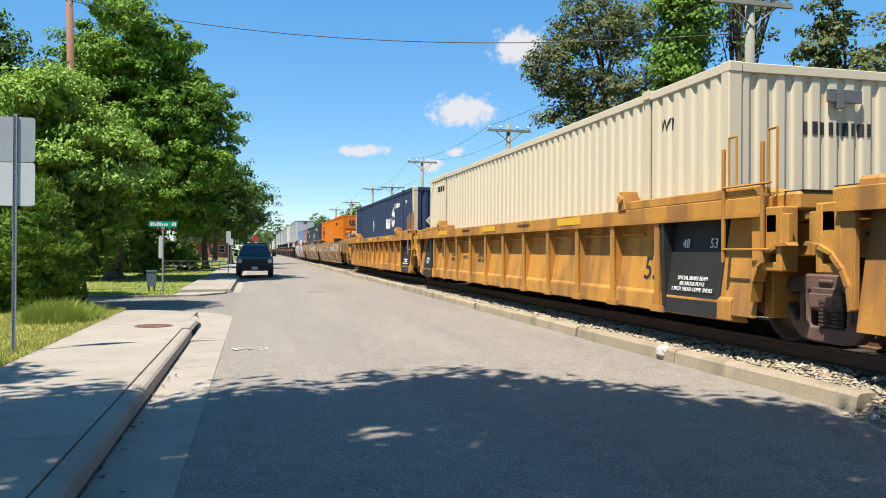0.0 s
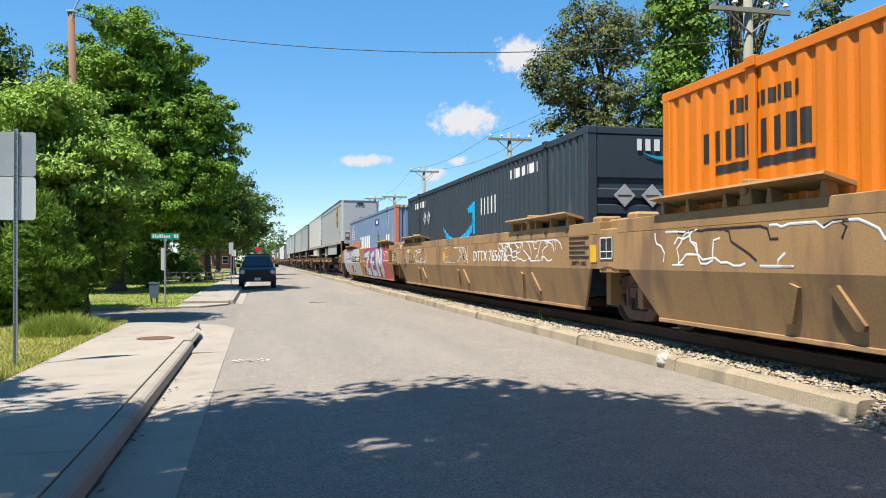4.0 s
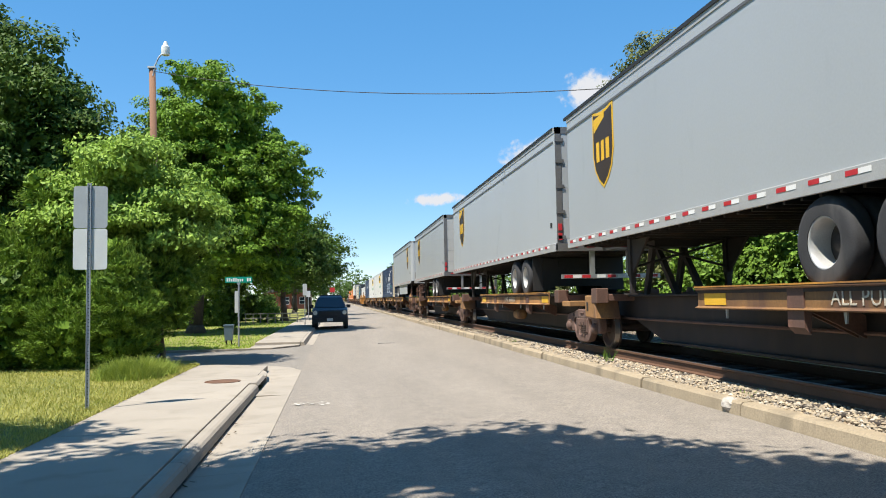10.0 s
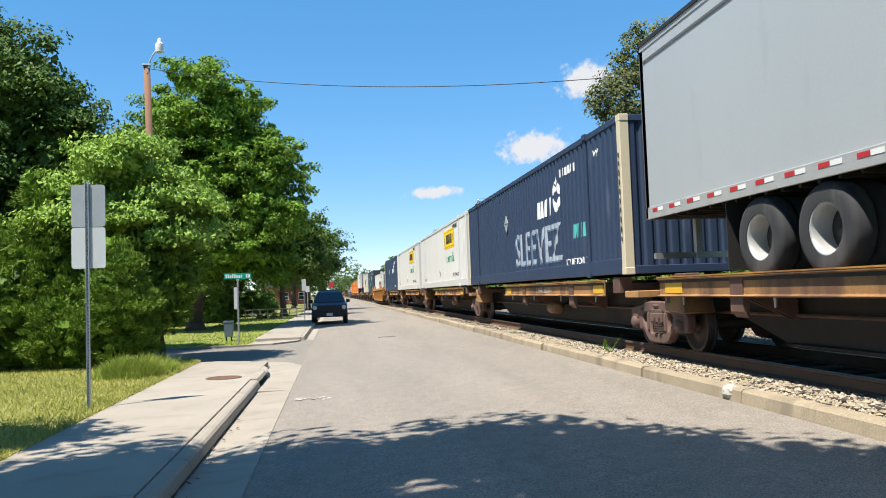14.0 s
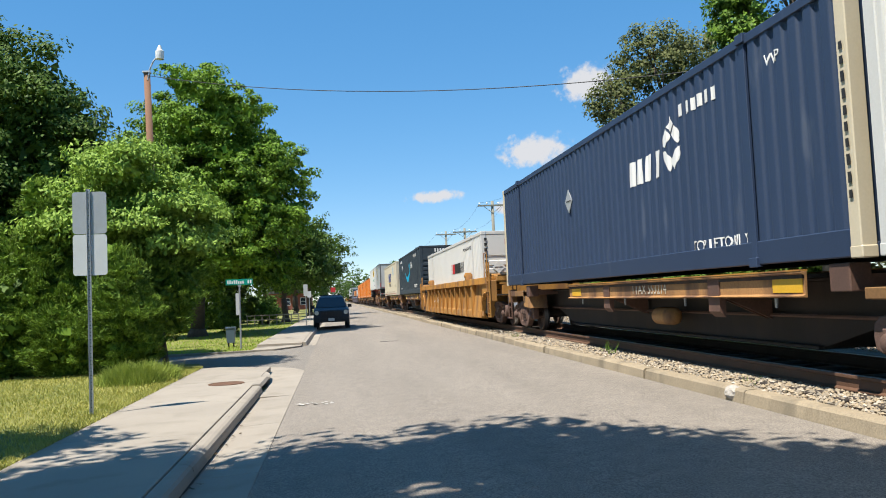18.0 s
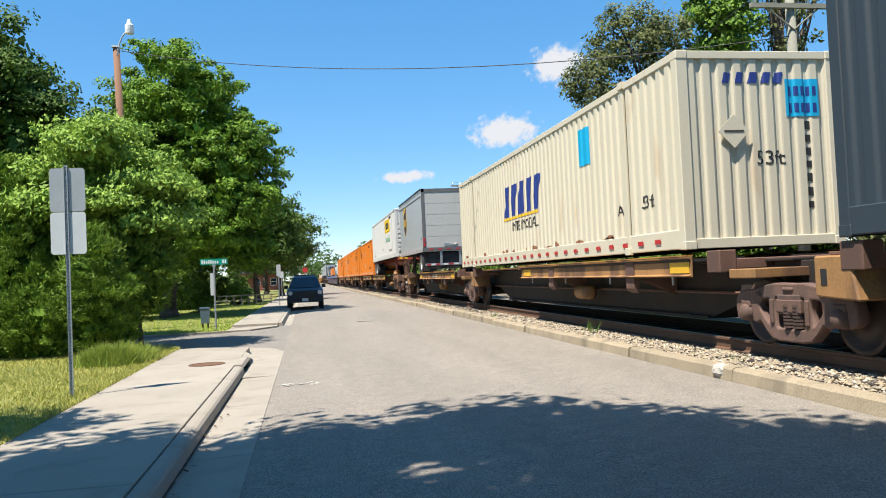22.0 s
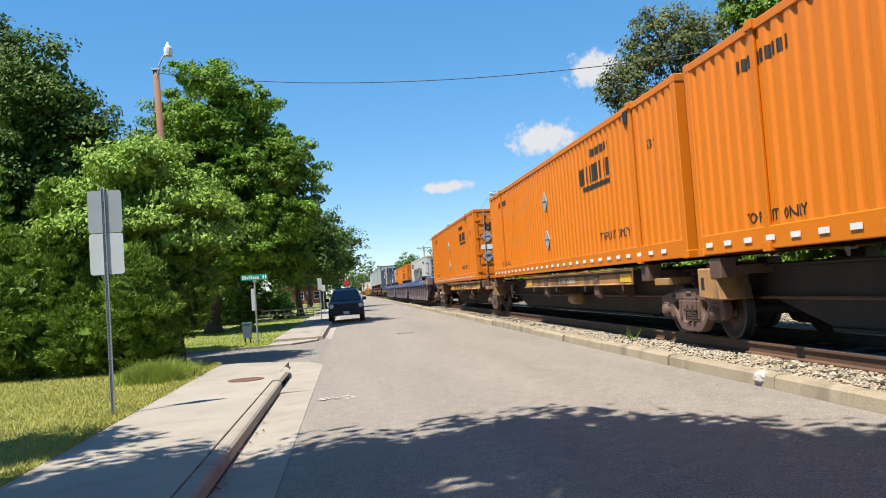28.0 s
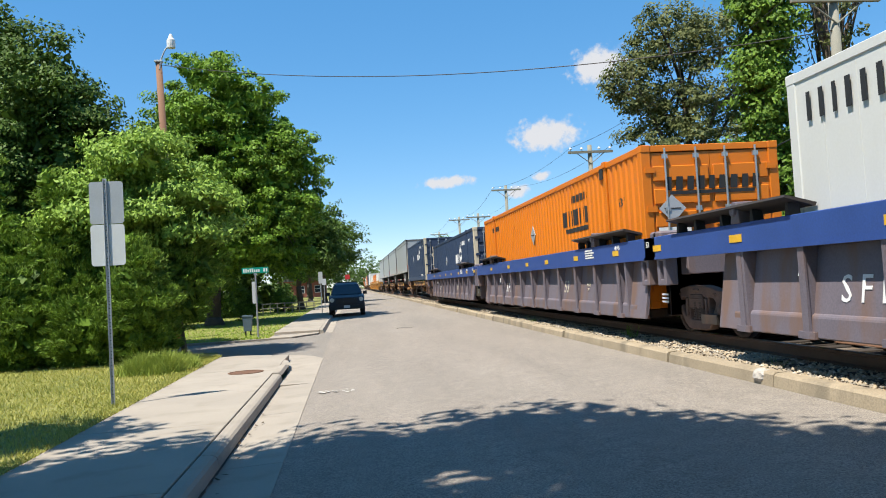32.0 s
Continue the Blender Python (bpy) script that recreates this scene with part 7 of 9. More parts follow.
# single well car with a white container
well_unit(282.92, "yellow", True, True, "467266", True)


def white_logo_box(s, z):
    c = container(s, z, 16.15, WHITEC, "white corrugated container with red and black word marks", "ribs")
    for nb, w, y, m, sd in ((3, 0.95, 7.0, REFL_RED, 51), (9, 2.4, 5.25, BLACK, 53)):
        put("word_mark", shape_mesh(("xp", nb), bars(nb, w, 0.42, 0.05, 0, sd), SIDE, 0.006), m, c, (-1.285, y, z + 1.8))
        put("word_mark", shape_mesh(("xq", nb), bars(nb, w * 0.4, 0.2, 0.03, 0, sd), END), m, c, (-0.25 if nb == 3 else 0.45, 0.0, z + 2.5))
    letter(c, "53'", 0.24, BLACK, 0.3, -0.006, z + 1.0, 1, END)
    letter(c, "WARNING HIGH CUBE", 0.11, BLACK, 0.35, -0.006, z + 1.62, 1, END)
    diamond(c, -0.7, -0.01, z + 1.6, 0.24, WHITEC, END)
    diamond(c, -1.285, 13.5, z + 1.2, 0.26, WHITEC)
    letter(c, "WARNING HIGH CUBE", 0.18, BLACK, -1.285, 3.2, z + 2.45)
    put("number_mark", shape_mesh(("nb", 5), bars(10, 1.9, 0.1, 0.06), END @ Matrix.Rotation(radians(90), 4, "Z")), BLACK, c, (-1.14, -0.008, z + 1.7))
    put("number_mark", shape_mesh(("nb", 5), bars(10, 1.9, 0.1, 0.06), END @ Matrix.Rotation(radians(90), 4, "Z")), BLACK, c, (1.14, -0.008, z + 1.7))
    return c


white_logo_box(282.92, WELL_Z)
# three-platform spine car
C3 = [303.4, 320.6, 338.5, 355.1]
spine_unit(C3[0], C3[1] - C3[0], True, False, "box", "TTAX 370611", tall=True)
spine_unit(C3[1], C3[2] - C3[1], False, False, "box", "")
spine_unit(C3[2], C3[3] - C3[2], False, True, "box", "TTRX 370617")
slate_box(303.2, SPINE_Z)
c = container(322.6, SPINE_Z, 16.15, SWIFTC, "stained cream corrugated container with blue word marks and rust streaks", dashes=(REFL_RED, 0.62, 0.2))
z = SPINE_Z
put("word_mark", shape_mesh(("sw", 1), bars(5, 3.1, 0.8, 0.16, 0.25, 61), SIDE, 0.006), DEEPBLUE, c, (-1.285, 8.6, z + 1.65))
put("word_mark", shape_mesh(("sw", 6), [[(-1.6, -0.06), (1.5, -0.06), (1.55, 0.0), (-1.55, 0.0)]], SIDE, 0.006), GOLD, c, (-1.285, 8.6, z + 1.22))
letter(c, "INTERMODAL", 0.36, BLACK, -1.285, 8.3, z + 0.95)
put("rental_panel", shape_mesh(("sw", 2), [[(-0.28, -0.36), (0.28, -0.36), (0.28, 0.36), (-0.28, 0.36)]], SIDE, 0.006), CYAN, c, (-1.285, 3.9, z + 2.15))
put("rental_panel", shape_mesh(("sw", 3), [[(-0.28, -0.28), (0.28, -0.28), (0.28, 0.28), (-0.28, 0.28)]], END, 0.006), CYAN, c, (0.72, -0.004, z + 2.2))
put("rental_mark", shape_mesh(("sw", 4), bars(5, 0.44, 0.14, 0.03) + [[(a, b - 0.25) for a, b in p] for p in bars(5, 0.44, 0.14, 0.03, 0, 3)], END, 0.010), DEEPBLUE, c, (0.72, -0.004, z + 2.3))
put("word_mark", shape_mesh(("sw", 5), bars(5, 0.95, 0.16, 0.04, 0.25, 61), END, 0.006), DEEPBLUE, c, (-0.1, -0.004, z + 2.5))
letter(c, "53ft", 0.3, BLACK, 0.15, -0.006, z + 1.3, 1, END)
letter(c, "A", 0.26, BLACK, -1.285, 2.3, z + 0.75)
letter(c, "53ft", 0.3, BLACK, -1.285, 1.2, z + 0.8)
diamond(c, -0.45, -0.01, z + 1.7, 0.25, SWIFTC, END)
put("number_mark", shape_mesh(("nb", 6), bars(7, 1.3, 0.1, 0.06), END @ Matrix.Rotation(radians(90), 4, "Z")), BLACK, c, (0.78, -0.008, z + 1.2))
rr = random.Random(12)
for k in range(16):
    a, w, h = rr.uniform(0.3, 15.6), rr.uniform(0.08, 0.5), rr.uniform(0.03, 0.14)
    put("rust_patch", shape_mesh(("rust", k), [[(-w / 2, 0), (w / 2, 0), (w / 2 - rr.uniform(0, w / 3), h * rr.uniform(0.5, 1)), (0, h), (-w / 2 + rr.uniform(0, w / 3), h * rr.uniform(0.3, 1))]], SIDE, 0.004), RUST_MARK, c, (-1.286, a, z + 0.3))
trailer(347.72, 8.53, GREYT, "short grey pup trailer with a roll-up rear door and one axle", True, "roll", True, axles=1)
# five-platform spine car: a container on a chassis, then orange containers
D5 = [359.7, 375.7, 392.2, 408.8, 425.9, 442.1]
for i in range(5):
    spine_unit(D5[i], D5[i + 1] - D5[i], i == 0, i == 4, "trailer" if i == 0 else "box", "TTAX 55660%d" % i)
CH = 2.26
hunt_box(358.57, CH, True)


def chassis(s, L, top=1.0):
    t = ride(thing("container_chassis", "red-oxide road chassis under a white container", "chassis"), s)
    z = top + 1.26
    put("frame", mesh_of(("chassis_frame", L), lambda bm: (box(bm, -0.5, -0.4, 0.1, L - 0.1, z - 0.42, z - 0.16), box(bm, 0.4, 0.5, 0.1, L - 0.1, z - 0.42, z - 0.16), box(bm, -1.22, 1.22, 0.0, 0.25, z - 0.2, z), box(bm, -1.22, 1.22, L - 0.25, L, z - 0.2, z), [box(bm, -1.2, 1.2, q, q + 0.1, z - 0.16, z - 0.06) for q in (2.0, 5, 8, 11, L - 2)])), CHASSIS_RED, t)
    put("front_lamps", mesh_of(("front_lamps",), lambda bm: [box(bm, q, q + 0.18, -0.02, 0.0, z - 0.16, z - 0.04) for q in (-1.1, -0.8, 0.9)] and None), YEL_MARK, t)
    for y in (L - 1.6, L - 2.85):
        for sx in (-1, 1):
            tyre_pair(t, sx * 1.13, y, top + 0.62, sx)
        put("axle", CACHE[("trailer_axle",)], STEEL_DARK, t, (0, y, top + 0.62))
    for sx in (-1, 1):
        put("landing_leg", CACHE[("landing_leg", 1.0)], CHASSIS_RED, t, (sx * 0.9, 3.1, 0))
    return t


chassis(358.57, 16.15)
for i, (s, near) in enumerate(((374.9, "ribs"), (391.7, "ribs"), (408.2, "ribs"), (428.17, "doors"))):
    orange_box(s, SPINE_Z, near, mark=13.3 if i == 0 else 3.6 if i == 3 else 4.3)
# three-unit well car in purple-brown and blue
well_unit(449.0, "purple", True, False, "S F L C")
well_unit(466.6, "purple", False, False, "254719")
well_unit(485.5, "purple", False, True, "254719")
c = container(449.9, WELL_Z, 12.19, WHITET, "white refrigerated container with black and yellow edge marks", "doors", W=2.44, H=2.896, seams=False, smooth=True)
for body, size, y, zz, nb in (("w", 0.95, 6.4, 1.65, 7), ("t", 0.3, 10.8, 2.45, 9)):
    put("word_mark", shape_mesh(("cr", nb), bars(nb, size * 6.6, size * 1.1, size * 0.55, 0, 71), SIDE, 0.006), BLACK, c, (-1.226, y, WELL_Z + zz))
put("word_mark", shape_mesh(("cr", 3), bars(7, 1.7, 0.09, 0.08, 0, 71), END @ Matrix.Rotation(radians(90), 4, "Z")), BLACK, c, (-0.72, -0.012, WELL_Z + 1.75))
put("hazard_stripes", shape_mesh(("st", 9), [[(-1.1 + q, -0.04), (-1.03 + q, -0.04), (-0.98 + q, 0.04), (-1.05 + q, 0.04)] for q in (0, 0.13, 0.26, 0.39, 1.75, 1.88, 2.01)], END, 0.006), SIGNAL_YELLOW, c, (0, -0.004, WELL_Z + 2.83))
put("warning_triangle", shape_mesh(("cr", 8), [[(-0.14, -0.1), (0.14, -0.1), (0, 0.14)]], SIDE, 0.008), SIGNAL_YELLOW, c, (-1.226, 1.0, WELL_Z + 1.3))
put("number_mark", shape_mesh(("nb", 7), bars(8, 1.1, 0.12, 0.05), SIDE), BLACK, c, (-1.226, 1.5, WELL_Z + 2.45))
put("number_mark", shape_mesh(("nb", 8), bars(9, 0.7, 0.1, 0.03) + [[(a + 0.05, b - 0.2) for a, b in p] for p in bars(4, 0.3, 0.1, 0.03)], END), BLACK, c, (0.75, -0.012, WELL_Z + 2.4))
orange_box(466.6, WELL_Z, "doors", dashes=False)
navy_box(485.5, WELL_Z, near="doors")
# the train's distant part
E5 = [506.5, 523, 539.5, 556, 572.5, 589]
for i in range(5):
    spine_unit(E5[i], 16.5, i == 0, i == 4, "trailer" if i else "box", "")
navy_box(507.0, SPINE_Z, near="doors")
for s in (524.0, 540.4, 556.8, 573.2):
    trailer(s, 15.3, GREYT, "grey trailer far along the train", True, "swing", False)
F3 = [594, 612.8, 631.6]
for i, s in enumerate(F3):
    well_unit(s, "yellow", i == 0, i == 2, "")
container(594, WELL_Z, 16.15, WHITEC, "white container far along the train")
orange_box(612.8, WELL_Z, dashes=False)
container(631.6, WELL_Z, 16.15, WHITEC, "white container far along the train")
for i in range(6):
    s = 655 + 16.6 * i
    spine_unit(s, 16.5, i == 0, i == 5, "box", "")
    if i % 3 == 2:
        orange_box(s + 0.3, SPINE_Z)
    else:
        container(s + 0.3, SPINE_Z, 16.15, (WHITEC, NAVY, CREAM)[i % 3], "corrugated container far along the train")

# ---- paint follows the ribs of the containers ----
DRAPED = {}


def rib_depth(length, pitch):
    """The places where a ribbed wall bends, and its depth at a place along it."""
    n = max(3, round(length / pitch))
    p = length / n
    ys = [0.0] + [(i + c) * p for i in range(n) for c, d in RIB] + [length]
    ds = [0.0] + [CORR * d for i in range(n) for c, d in RIB] + [0.0]
    return np.array(ys), np.array(ds)


def drape(ob, axis, start, way, length, pitch):
    """Cut a flat mark at every bend of the wall behind it and press it into the ribs."""
    key = (ob.data.name, axis, round(ob.location[axis], 3), length)
    if key not in DRAPED:
        ys, ds = rib_depth(length, pitch)
        bm = bmesh.new()
        bm.from_mesh(ob.data)
        lo, hi = min(v.co[axis] for v in bm.verts), max(v.co[axis] for v in bm.verts)
        no = Vector((1, 0, 0)) if axis == 0 else Vector((0, 1, 0))
        for y in ys:
            q = start + way * y - ob.location[axis]
            if lo < q < hi:
                bmesh.ops.bisect_plane(bm, geom=bm.verts[:] + bm.edges[:] + bm.faces[:], plane_co=no * q, plane_no=no)
        for v in bm.verts:
            v.co[1 - axis] += float(np.interp((v.co[axis] + ob.location[axis] - start) * way, ys, ds))
        me = ob.data.copy()
        bm.to_mesh(me)
        bm.free()
        DRAPED[key] = me
    ob.data = DRAPED[key]


for c, L, W, near, smooth in CARRIED:
    for ob in c.children:
        kind = ob.name.split(".")[0]
        if kind in ("hazard_placard_holder", "placard_flap", "hazard_stripes", "bent_plate", "bent_vent") or "mark" not in kind and "letter" not in kind and "graffiti" not in kind and kind not in ("underline", "sign_panel", "rental_panel", "label_panel", "number_panel", "smile_arc", "smile_tip", "emblem", "striped_disc", "sticker", "rust_patch"):
            continue
        if not smooth and -W / 2 <= ob.location.x <= -W / 2 + 0.02:
            drape(ob, 1, 0.12, 1, L - 0.24, 0.29)
        elif near == "corr" and abs(ob.location.y) < 0.03 and abs(ob.location.x) < 1.15:
            ob.location.y = 0.025
            drape(ob, 0, (W - 0.36) / 2, -1, W - 0.36, 0.26)

# ---- trees and plants ----
BARK = mat("grey_brown_bark", (0.11, 0.085, 0.062), 0.95, 0, 0.35, 5, 30, 0.02)
LEAF_MAPLE = leafmat("maple_leaves", (0.018, 0.056, 0.006), (0.22, 0.38, 0.032))
LEAF_DOG = leafmat("dogwood_leaves", (0.06, 0.16, 0.014), (0.37, 0.53, 0.085), 0.2)
LEAF_CEDAR = leafmat("cedar_foliage", (0.022, 0.07, 0.010), (0.23, 0.36, 0.04), 0.12)
LEAF_OAK = leafmat("oak_leaves", (0.055, 0.075, 0.022), (0.20, 0.22, 0.075), 0.25)
LEAF_DARK = leafmat("dark_leaves", (0.028, 0.065, 0.012), (0.12, 0.20, 0.03))
LEAF_IVY = leafmat("ivy_leaves", (0.028, 0.08, 0.010), (0.19, 0.32, 0.035))
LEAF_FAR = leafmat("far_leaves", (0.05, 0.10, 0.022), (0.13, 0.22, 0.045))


def leaf_mesh(name, lobes, clumps, per, leaf, spread, seed, hollow=0.55, droop=0.0, narrow=0.55, upright=0.0, fan=0.0, fill=0):
    """Leaves in clumps over ellipsoid lobes (cx, cy, cz, rx, ry, rz)."""
    rs = np.random.RandomState(seed)
    lb = np.array(lobes, float)
    wgt = lb[:, 3] * lb[:, 4] + lb[:, 4] * lb[:, 5]
    pick = rs.choice(len(lb), clumps, p=wgt / wgt.sum())
    d = rs.normal(size=(clumps, 3))
    d /= np.linalg.norm(d, axis=1)[:, None]
    r = (hollow + (1 - hollow) * rs.rand(clumps) ** 0.6) * (1 + 0.13 * rs.normal(size=clumps))
    cen = lb[pick, :3] + d * lb[pick, 3:] * r[:, None]
    cs = spread * rs.uniform(0.5, 1.4, clumps)
    n = clumps * per
    off = rs.normal(size=(n, 3))
    off *= (rs.rand(n) ** 0.35 / (np.linalg.norm(off, axis=1) + 1e-9))[:, None] * np.repeat(cs, per)[:, None] * np.array([1.5, 1.5, 0.8])
    p = np.repeat(cen, per, 0) + off
    nor = np.repeat(d, per, 0) * 0.5 + off / np.repeat(cs, per)[:, None] * 0.6 + np.array([-0.25, -0.1, 0.5]) + rs.normal(size=(n, 3)) * 0.55
    nor /= np.linalg.norm(nor, axis=1)[:, None]
    ax = np.cross(nor, rs.normal(size=(n, 3)))
    ax[:, 2] += upright - droop
    if fan:
        ax = np.repeat(d + np.array([0, 0, 0.55]), per, 0) * fan + rs.normal(size=(n, 3)) * 0.55
        nor = np.cross(ax, rs.normal(size=(n, 3)))
        nor /= np.linalg.norm(nor, axis=1)[:, None] + 1e-9
        nor[nor[:, 2] < 0] *= -1
    ax -= nor * (ax * nor).sum(1)[:, None]
    ax /= np.linalg.norm(ax, axis=1)[:, None] + 1e-9
    sd = np.cross(nor, ax)
    sz = leaf * rs.uniform(0.6, 1.3, n)[:, None]
    v = np.stack([p - ax * sz * 0.5, p + sd * sz * narrow * 0.5 - nor * sz * 0.08, p + ax * sz * 0.5, p - sd * sz * narrow * 0.5 - nor * sz * 0.08], 1).reshape(-1, 3)
    if fill:
        pk = rs.choice(len(lb), fill, p=wgt / wgt.sum())
        q = rs.normal(size=(fill, 3))
        q *= (0.72 * rs.rand(fill) ** 0.4 / np.linalg.norm(q, axis=1))[:, None]
        pp = lb[pk, :3] + q * lb[pk, 3:]
        e1 = rs.normal(size=(fill, 3)) * leaf * 0.5
        e2 = rs.normal(size=(fill, 3)) * leaf * 0.5
        v = np.concatenate([v, np.stack([pp - e1, pp - e2, pp + e1, pp + e2], 1).reshape(-1, 3)])
        n += fill
    me = bpy.data.meshes.new(name)
    me.vertices.add(4 * n)
    me.vertices.foreach_set("co", v.ravel())
    me.loops.add(4 * n)
    me.loops.foreach_set("vertex_index", np.arange(4 * n))
    me.polygons.add(n)
    me.polygons.foreach_set("loop_start", np.arange(0, 4 * n, 4))
    me.update(calc_edges=True)
    return me


def limbs(bm, base, top, r, lobes, seed, n=10):
    rnd = random.Random(seed)
    base, top = Vector(base), Vector(top)
    pts = [base.lerp(top, f) + Vector((rnd.uniform(-0.12, 0.12), rnd.uniform(-0.12, 0.12), 0)) * (1 if 0 < f < 1 else 0) for f in (0, 0.25, 0.5, 0.75, 1)]
    tube(bm, pts[0] + Vector((0, 0, -0.1)), pts[0] + Vector((0, 0, 0.35)), r * 1.6, 12, r * 1.05)
    for i in range(4):
        tube(bm, pts[i] + (Vector((0, 0, 0.3)) if i == 0 else Vector()), pts[i + 1], r * (1 - 0.2 * i), 10, r * (0.8 - 0.2 * i))
    for k in range(n):
        lo = lobes[k % len(lobes)]
        e = Vector(lo[:3]) + Vector((rnd.uniform(-0.6, 0.6) * lo[3], rnd.uniform(-0.6, 0.6) * lo[4], rnd.uniform(-0.3, 0.6) * lo[5]))
        f = rnd.uniform(0.3, 0.95)
        s = base.lerp(top, f)
        mid = s.lerp(e, 0.5) + Vector((0, 0, 0.25 * (e - s).length * 0.4))
        tube(bm, s, mid, r * 0.35, 6, r * 0.22)
        tube(bm, mid, e, r * 0.22, 6, r * 0.05)
        for q in range(2):
            e2 = e + Vector((rnd.uniform(-1, 1) * lo[3] * 0.5, rnd.uniform(-1, 1) * lo[4] * 0.5, rnd.uniform(-0.2, 0.6) * lo[5] * 0.5))
            tube(bm, mid, e2, r * 0.14, 5, r * 0.03)


def tree(name, label, base, top, r, lobes, leafmaterial, clumps, per, leaf, spread, seed, category="tree", group="", nl=10, **kw):
    t = thing(name, label, category, group, loc=base)
    lobes = [(a - base[0], b - base[1], c - base[2], d, e, f) for a, b, c, d, e, f in lobes]
    bm = bmesh.new()
    limbs(bm, (0, 0, 0), (top[0] - base[0], top[1] - base[1], top[2] - base[2]), r, lobes, seed, nl)
    part("trunk", bm, BARK, t, smooth=True)
    me = leaf_mesh("crown", lobes, clumps, per, leaf, spread, seed, **kw)
    me.materials.append(leafmaterial)
    o = new("crown", me)
    o.parent = t
    return t


def lumps(cx, cy, z0, z1, r, n, seed, taper=0.75, flat=1.0):
    """Lobes stacked into a broad crown."""
    rnd = random.Random(seed)
    out = []
    for i in range(n):
        f = (i + 0.5) / n
        z = z0 + (z1 - z0) * f
        w = r * math.sqrt(max(0.06, 1 - (abs(f - 0.38) / 0.68) ** 2)) * (1 - (1 - taper) * f)
        for k in range(max(1, round(4 * w / r))):
            a = rnd.uniform(0, 6.28)
            q = w * 0.58
            out.append((cx + q * math.cos(a), cy + q * math.sin(a), z + rnd.uniform(-0.3, 0.3), w * rnd.uniform(0.42, 0.62), w * rnd.uniform(0.42, 0.62), (z1 - z0) / n * rnd.uniform(0.9, 1.5) * flat))
    return out


def cone(cx, cy, layers, seed, size=1.45):
    """Rounded leaf masses set in rings, wide below and narrowing to a crown."""
    rnd = random.Random(seed)
    out = []
    for z, r in layers:
        k = max(1, round(2 * math.pi * max(r - 0.9, 0) / 2.1))
        a0 = rnd.uniform(0, 6.28)
        for i in range(k):
            a = a0 + 2 * math.pi * (i + rnd.uniform(-0.25, 0.25)) / k
            q = max(r - 1.2, 0) * rnd.uniform(0.85, 1.1)
            w = size * rnd.uniform(0.75, 1.15) * min(1, 0.5 + r / 5)
            out.append((cx + q * math.cos(a), cy + q * math.sin(a), z + rnd.uniform(-0.8, 0.8), w, w, w * 0.72))
        if r > 2.6:
            out.append((cx, cy, z, r * 0.55, r * 0.55, 0.9))
    return out


# the great maple across the side street
tree("maple_tree", "large dense green maple on a mown lawn", (-6.9, 40.5, 0.1), (-6.2, 40.5, 10.5), 0.36, cone(-6.1, 40.5, ((3.4, 4.3), (4.7, 5.2), (6.2, 5.1), (7.6, 4.8), (8.9, 4.4), (10.2, 3.9), (11.4, 3.2), (12.5, 2.3), (13.3, 1.2)), 3, 1.3), LEAF_MAPLE, 1150, 120, 0.18, 0.34, 3, hollow=0.85, fill=14000)
# small flowering tree in front of it
tree("dogwood_tree", "pale green dogwood tree behind cedar shrubs", (-5.2, 21.0, 0.1), (-5.1, 21.0, 4.2), 0.12, lumps(-5.2, 21.0, 3.2, 5.9, 2.5, 6, 5, flat=0.5), LEAF_DOG, 620, 60, 0.14, 0.26, 5, hollow=0.75, droop=0.9, narrow=0.45, fill=9000)
# tall dark trees on the left
tree("oak_tree", "tall dark green oak at the edge of the lawn", (-9.4, 24.6, 0.1), (-9.2, 24.6, 8), 0.3, lumps(-9.4, 24.6, 2.6, 10.1, 3.2, 8, 8), LEAF_DARK, 620, 120, 0.14, 0.42, 8, hollow=0.7, fill=9000)
tree("oak_tree", "dark green oak behind the cedars", (-12.6, 22.5, 0.1), (-12.4, 22.5, 8), 0.3, lumps(-12.4, 22.5, 2, 9.8, 3.6, 8, 9), LEAF_DARK, 520, 90, 0.15, 0.42, 9, hollow=0.7, fill=6000)
# cedar shrubs at the corner
for i, (x, y, h, w, z0) in enumerate(((-4.75, 18.5, 2.7, 0.85, 0.0), (-6.0, 18.8, 1.95, 0.95, 0.0), (-7.0, 19.6, 4.5, 1.2, 0.0), (-8.6, 19.8, 4.9, 1.5, 0.0), (-4.15, 20.0, 3.0, 1.1, 1.0), (-5.4, 20.0, 3.4, 1.15, 0.0), (-7.7, 18.8, 2.4, 1.1, 0.0), (-9.7, 18.8, 3.4, 1.3, 0.0), (-6.3, 19.6, 3.0, 1.0, 0.0))):
    lob = [(x + 0.22 * math.sin(9 * k + i), y + 0.22 * math.cos(7 * k + i), 0.2 + z0 + h * (k + 0.5) / 7, w * q, w * q, h / 7 * 1.25) for k, q in enumerate((0.85, 1.0, 1.0, 0.88, 0.7, 0.5, 0.28))]
    tree("cedar_shrub", "feathery green cedar shrub by the pavement", (x, y, 0.12), (x, y, z0 + h * 0.8), 0.06, lob, LEAF_CEDAR, 330, 76, 0.115, 0.13, 20 + i, "shrub", "cedar shrubs", nl=5, hollow=0.66, narrow=0.16, fan=1.3, fill=4000)
# tuft of long grass at the foot of the shrubs


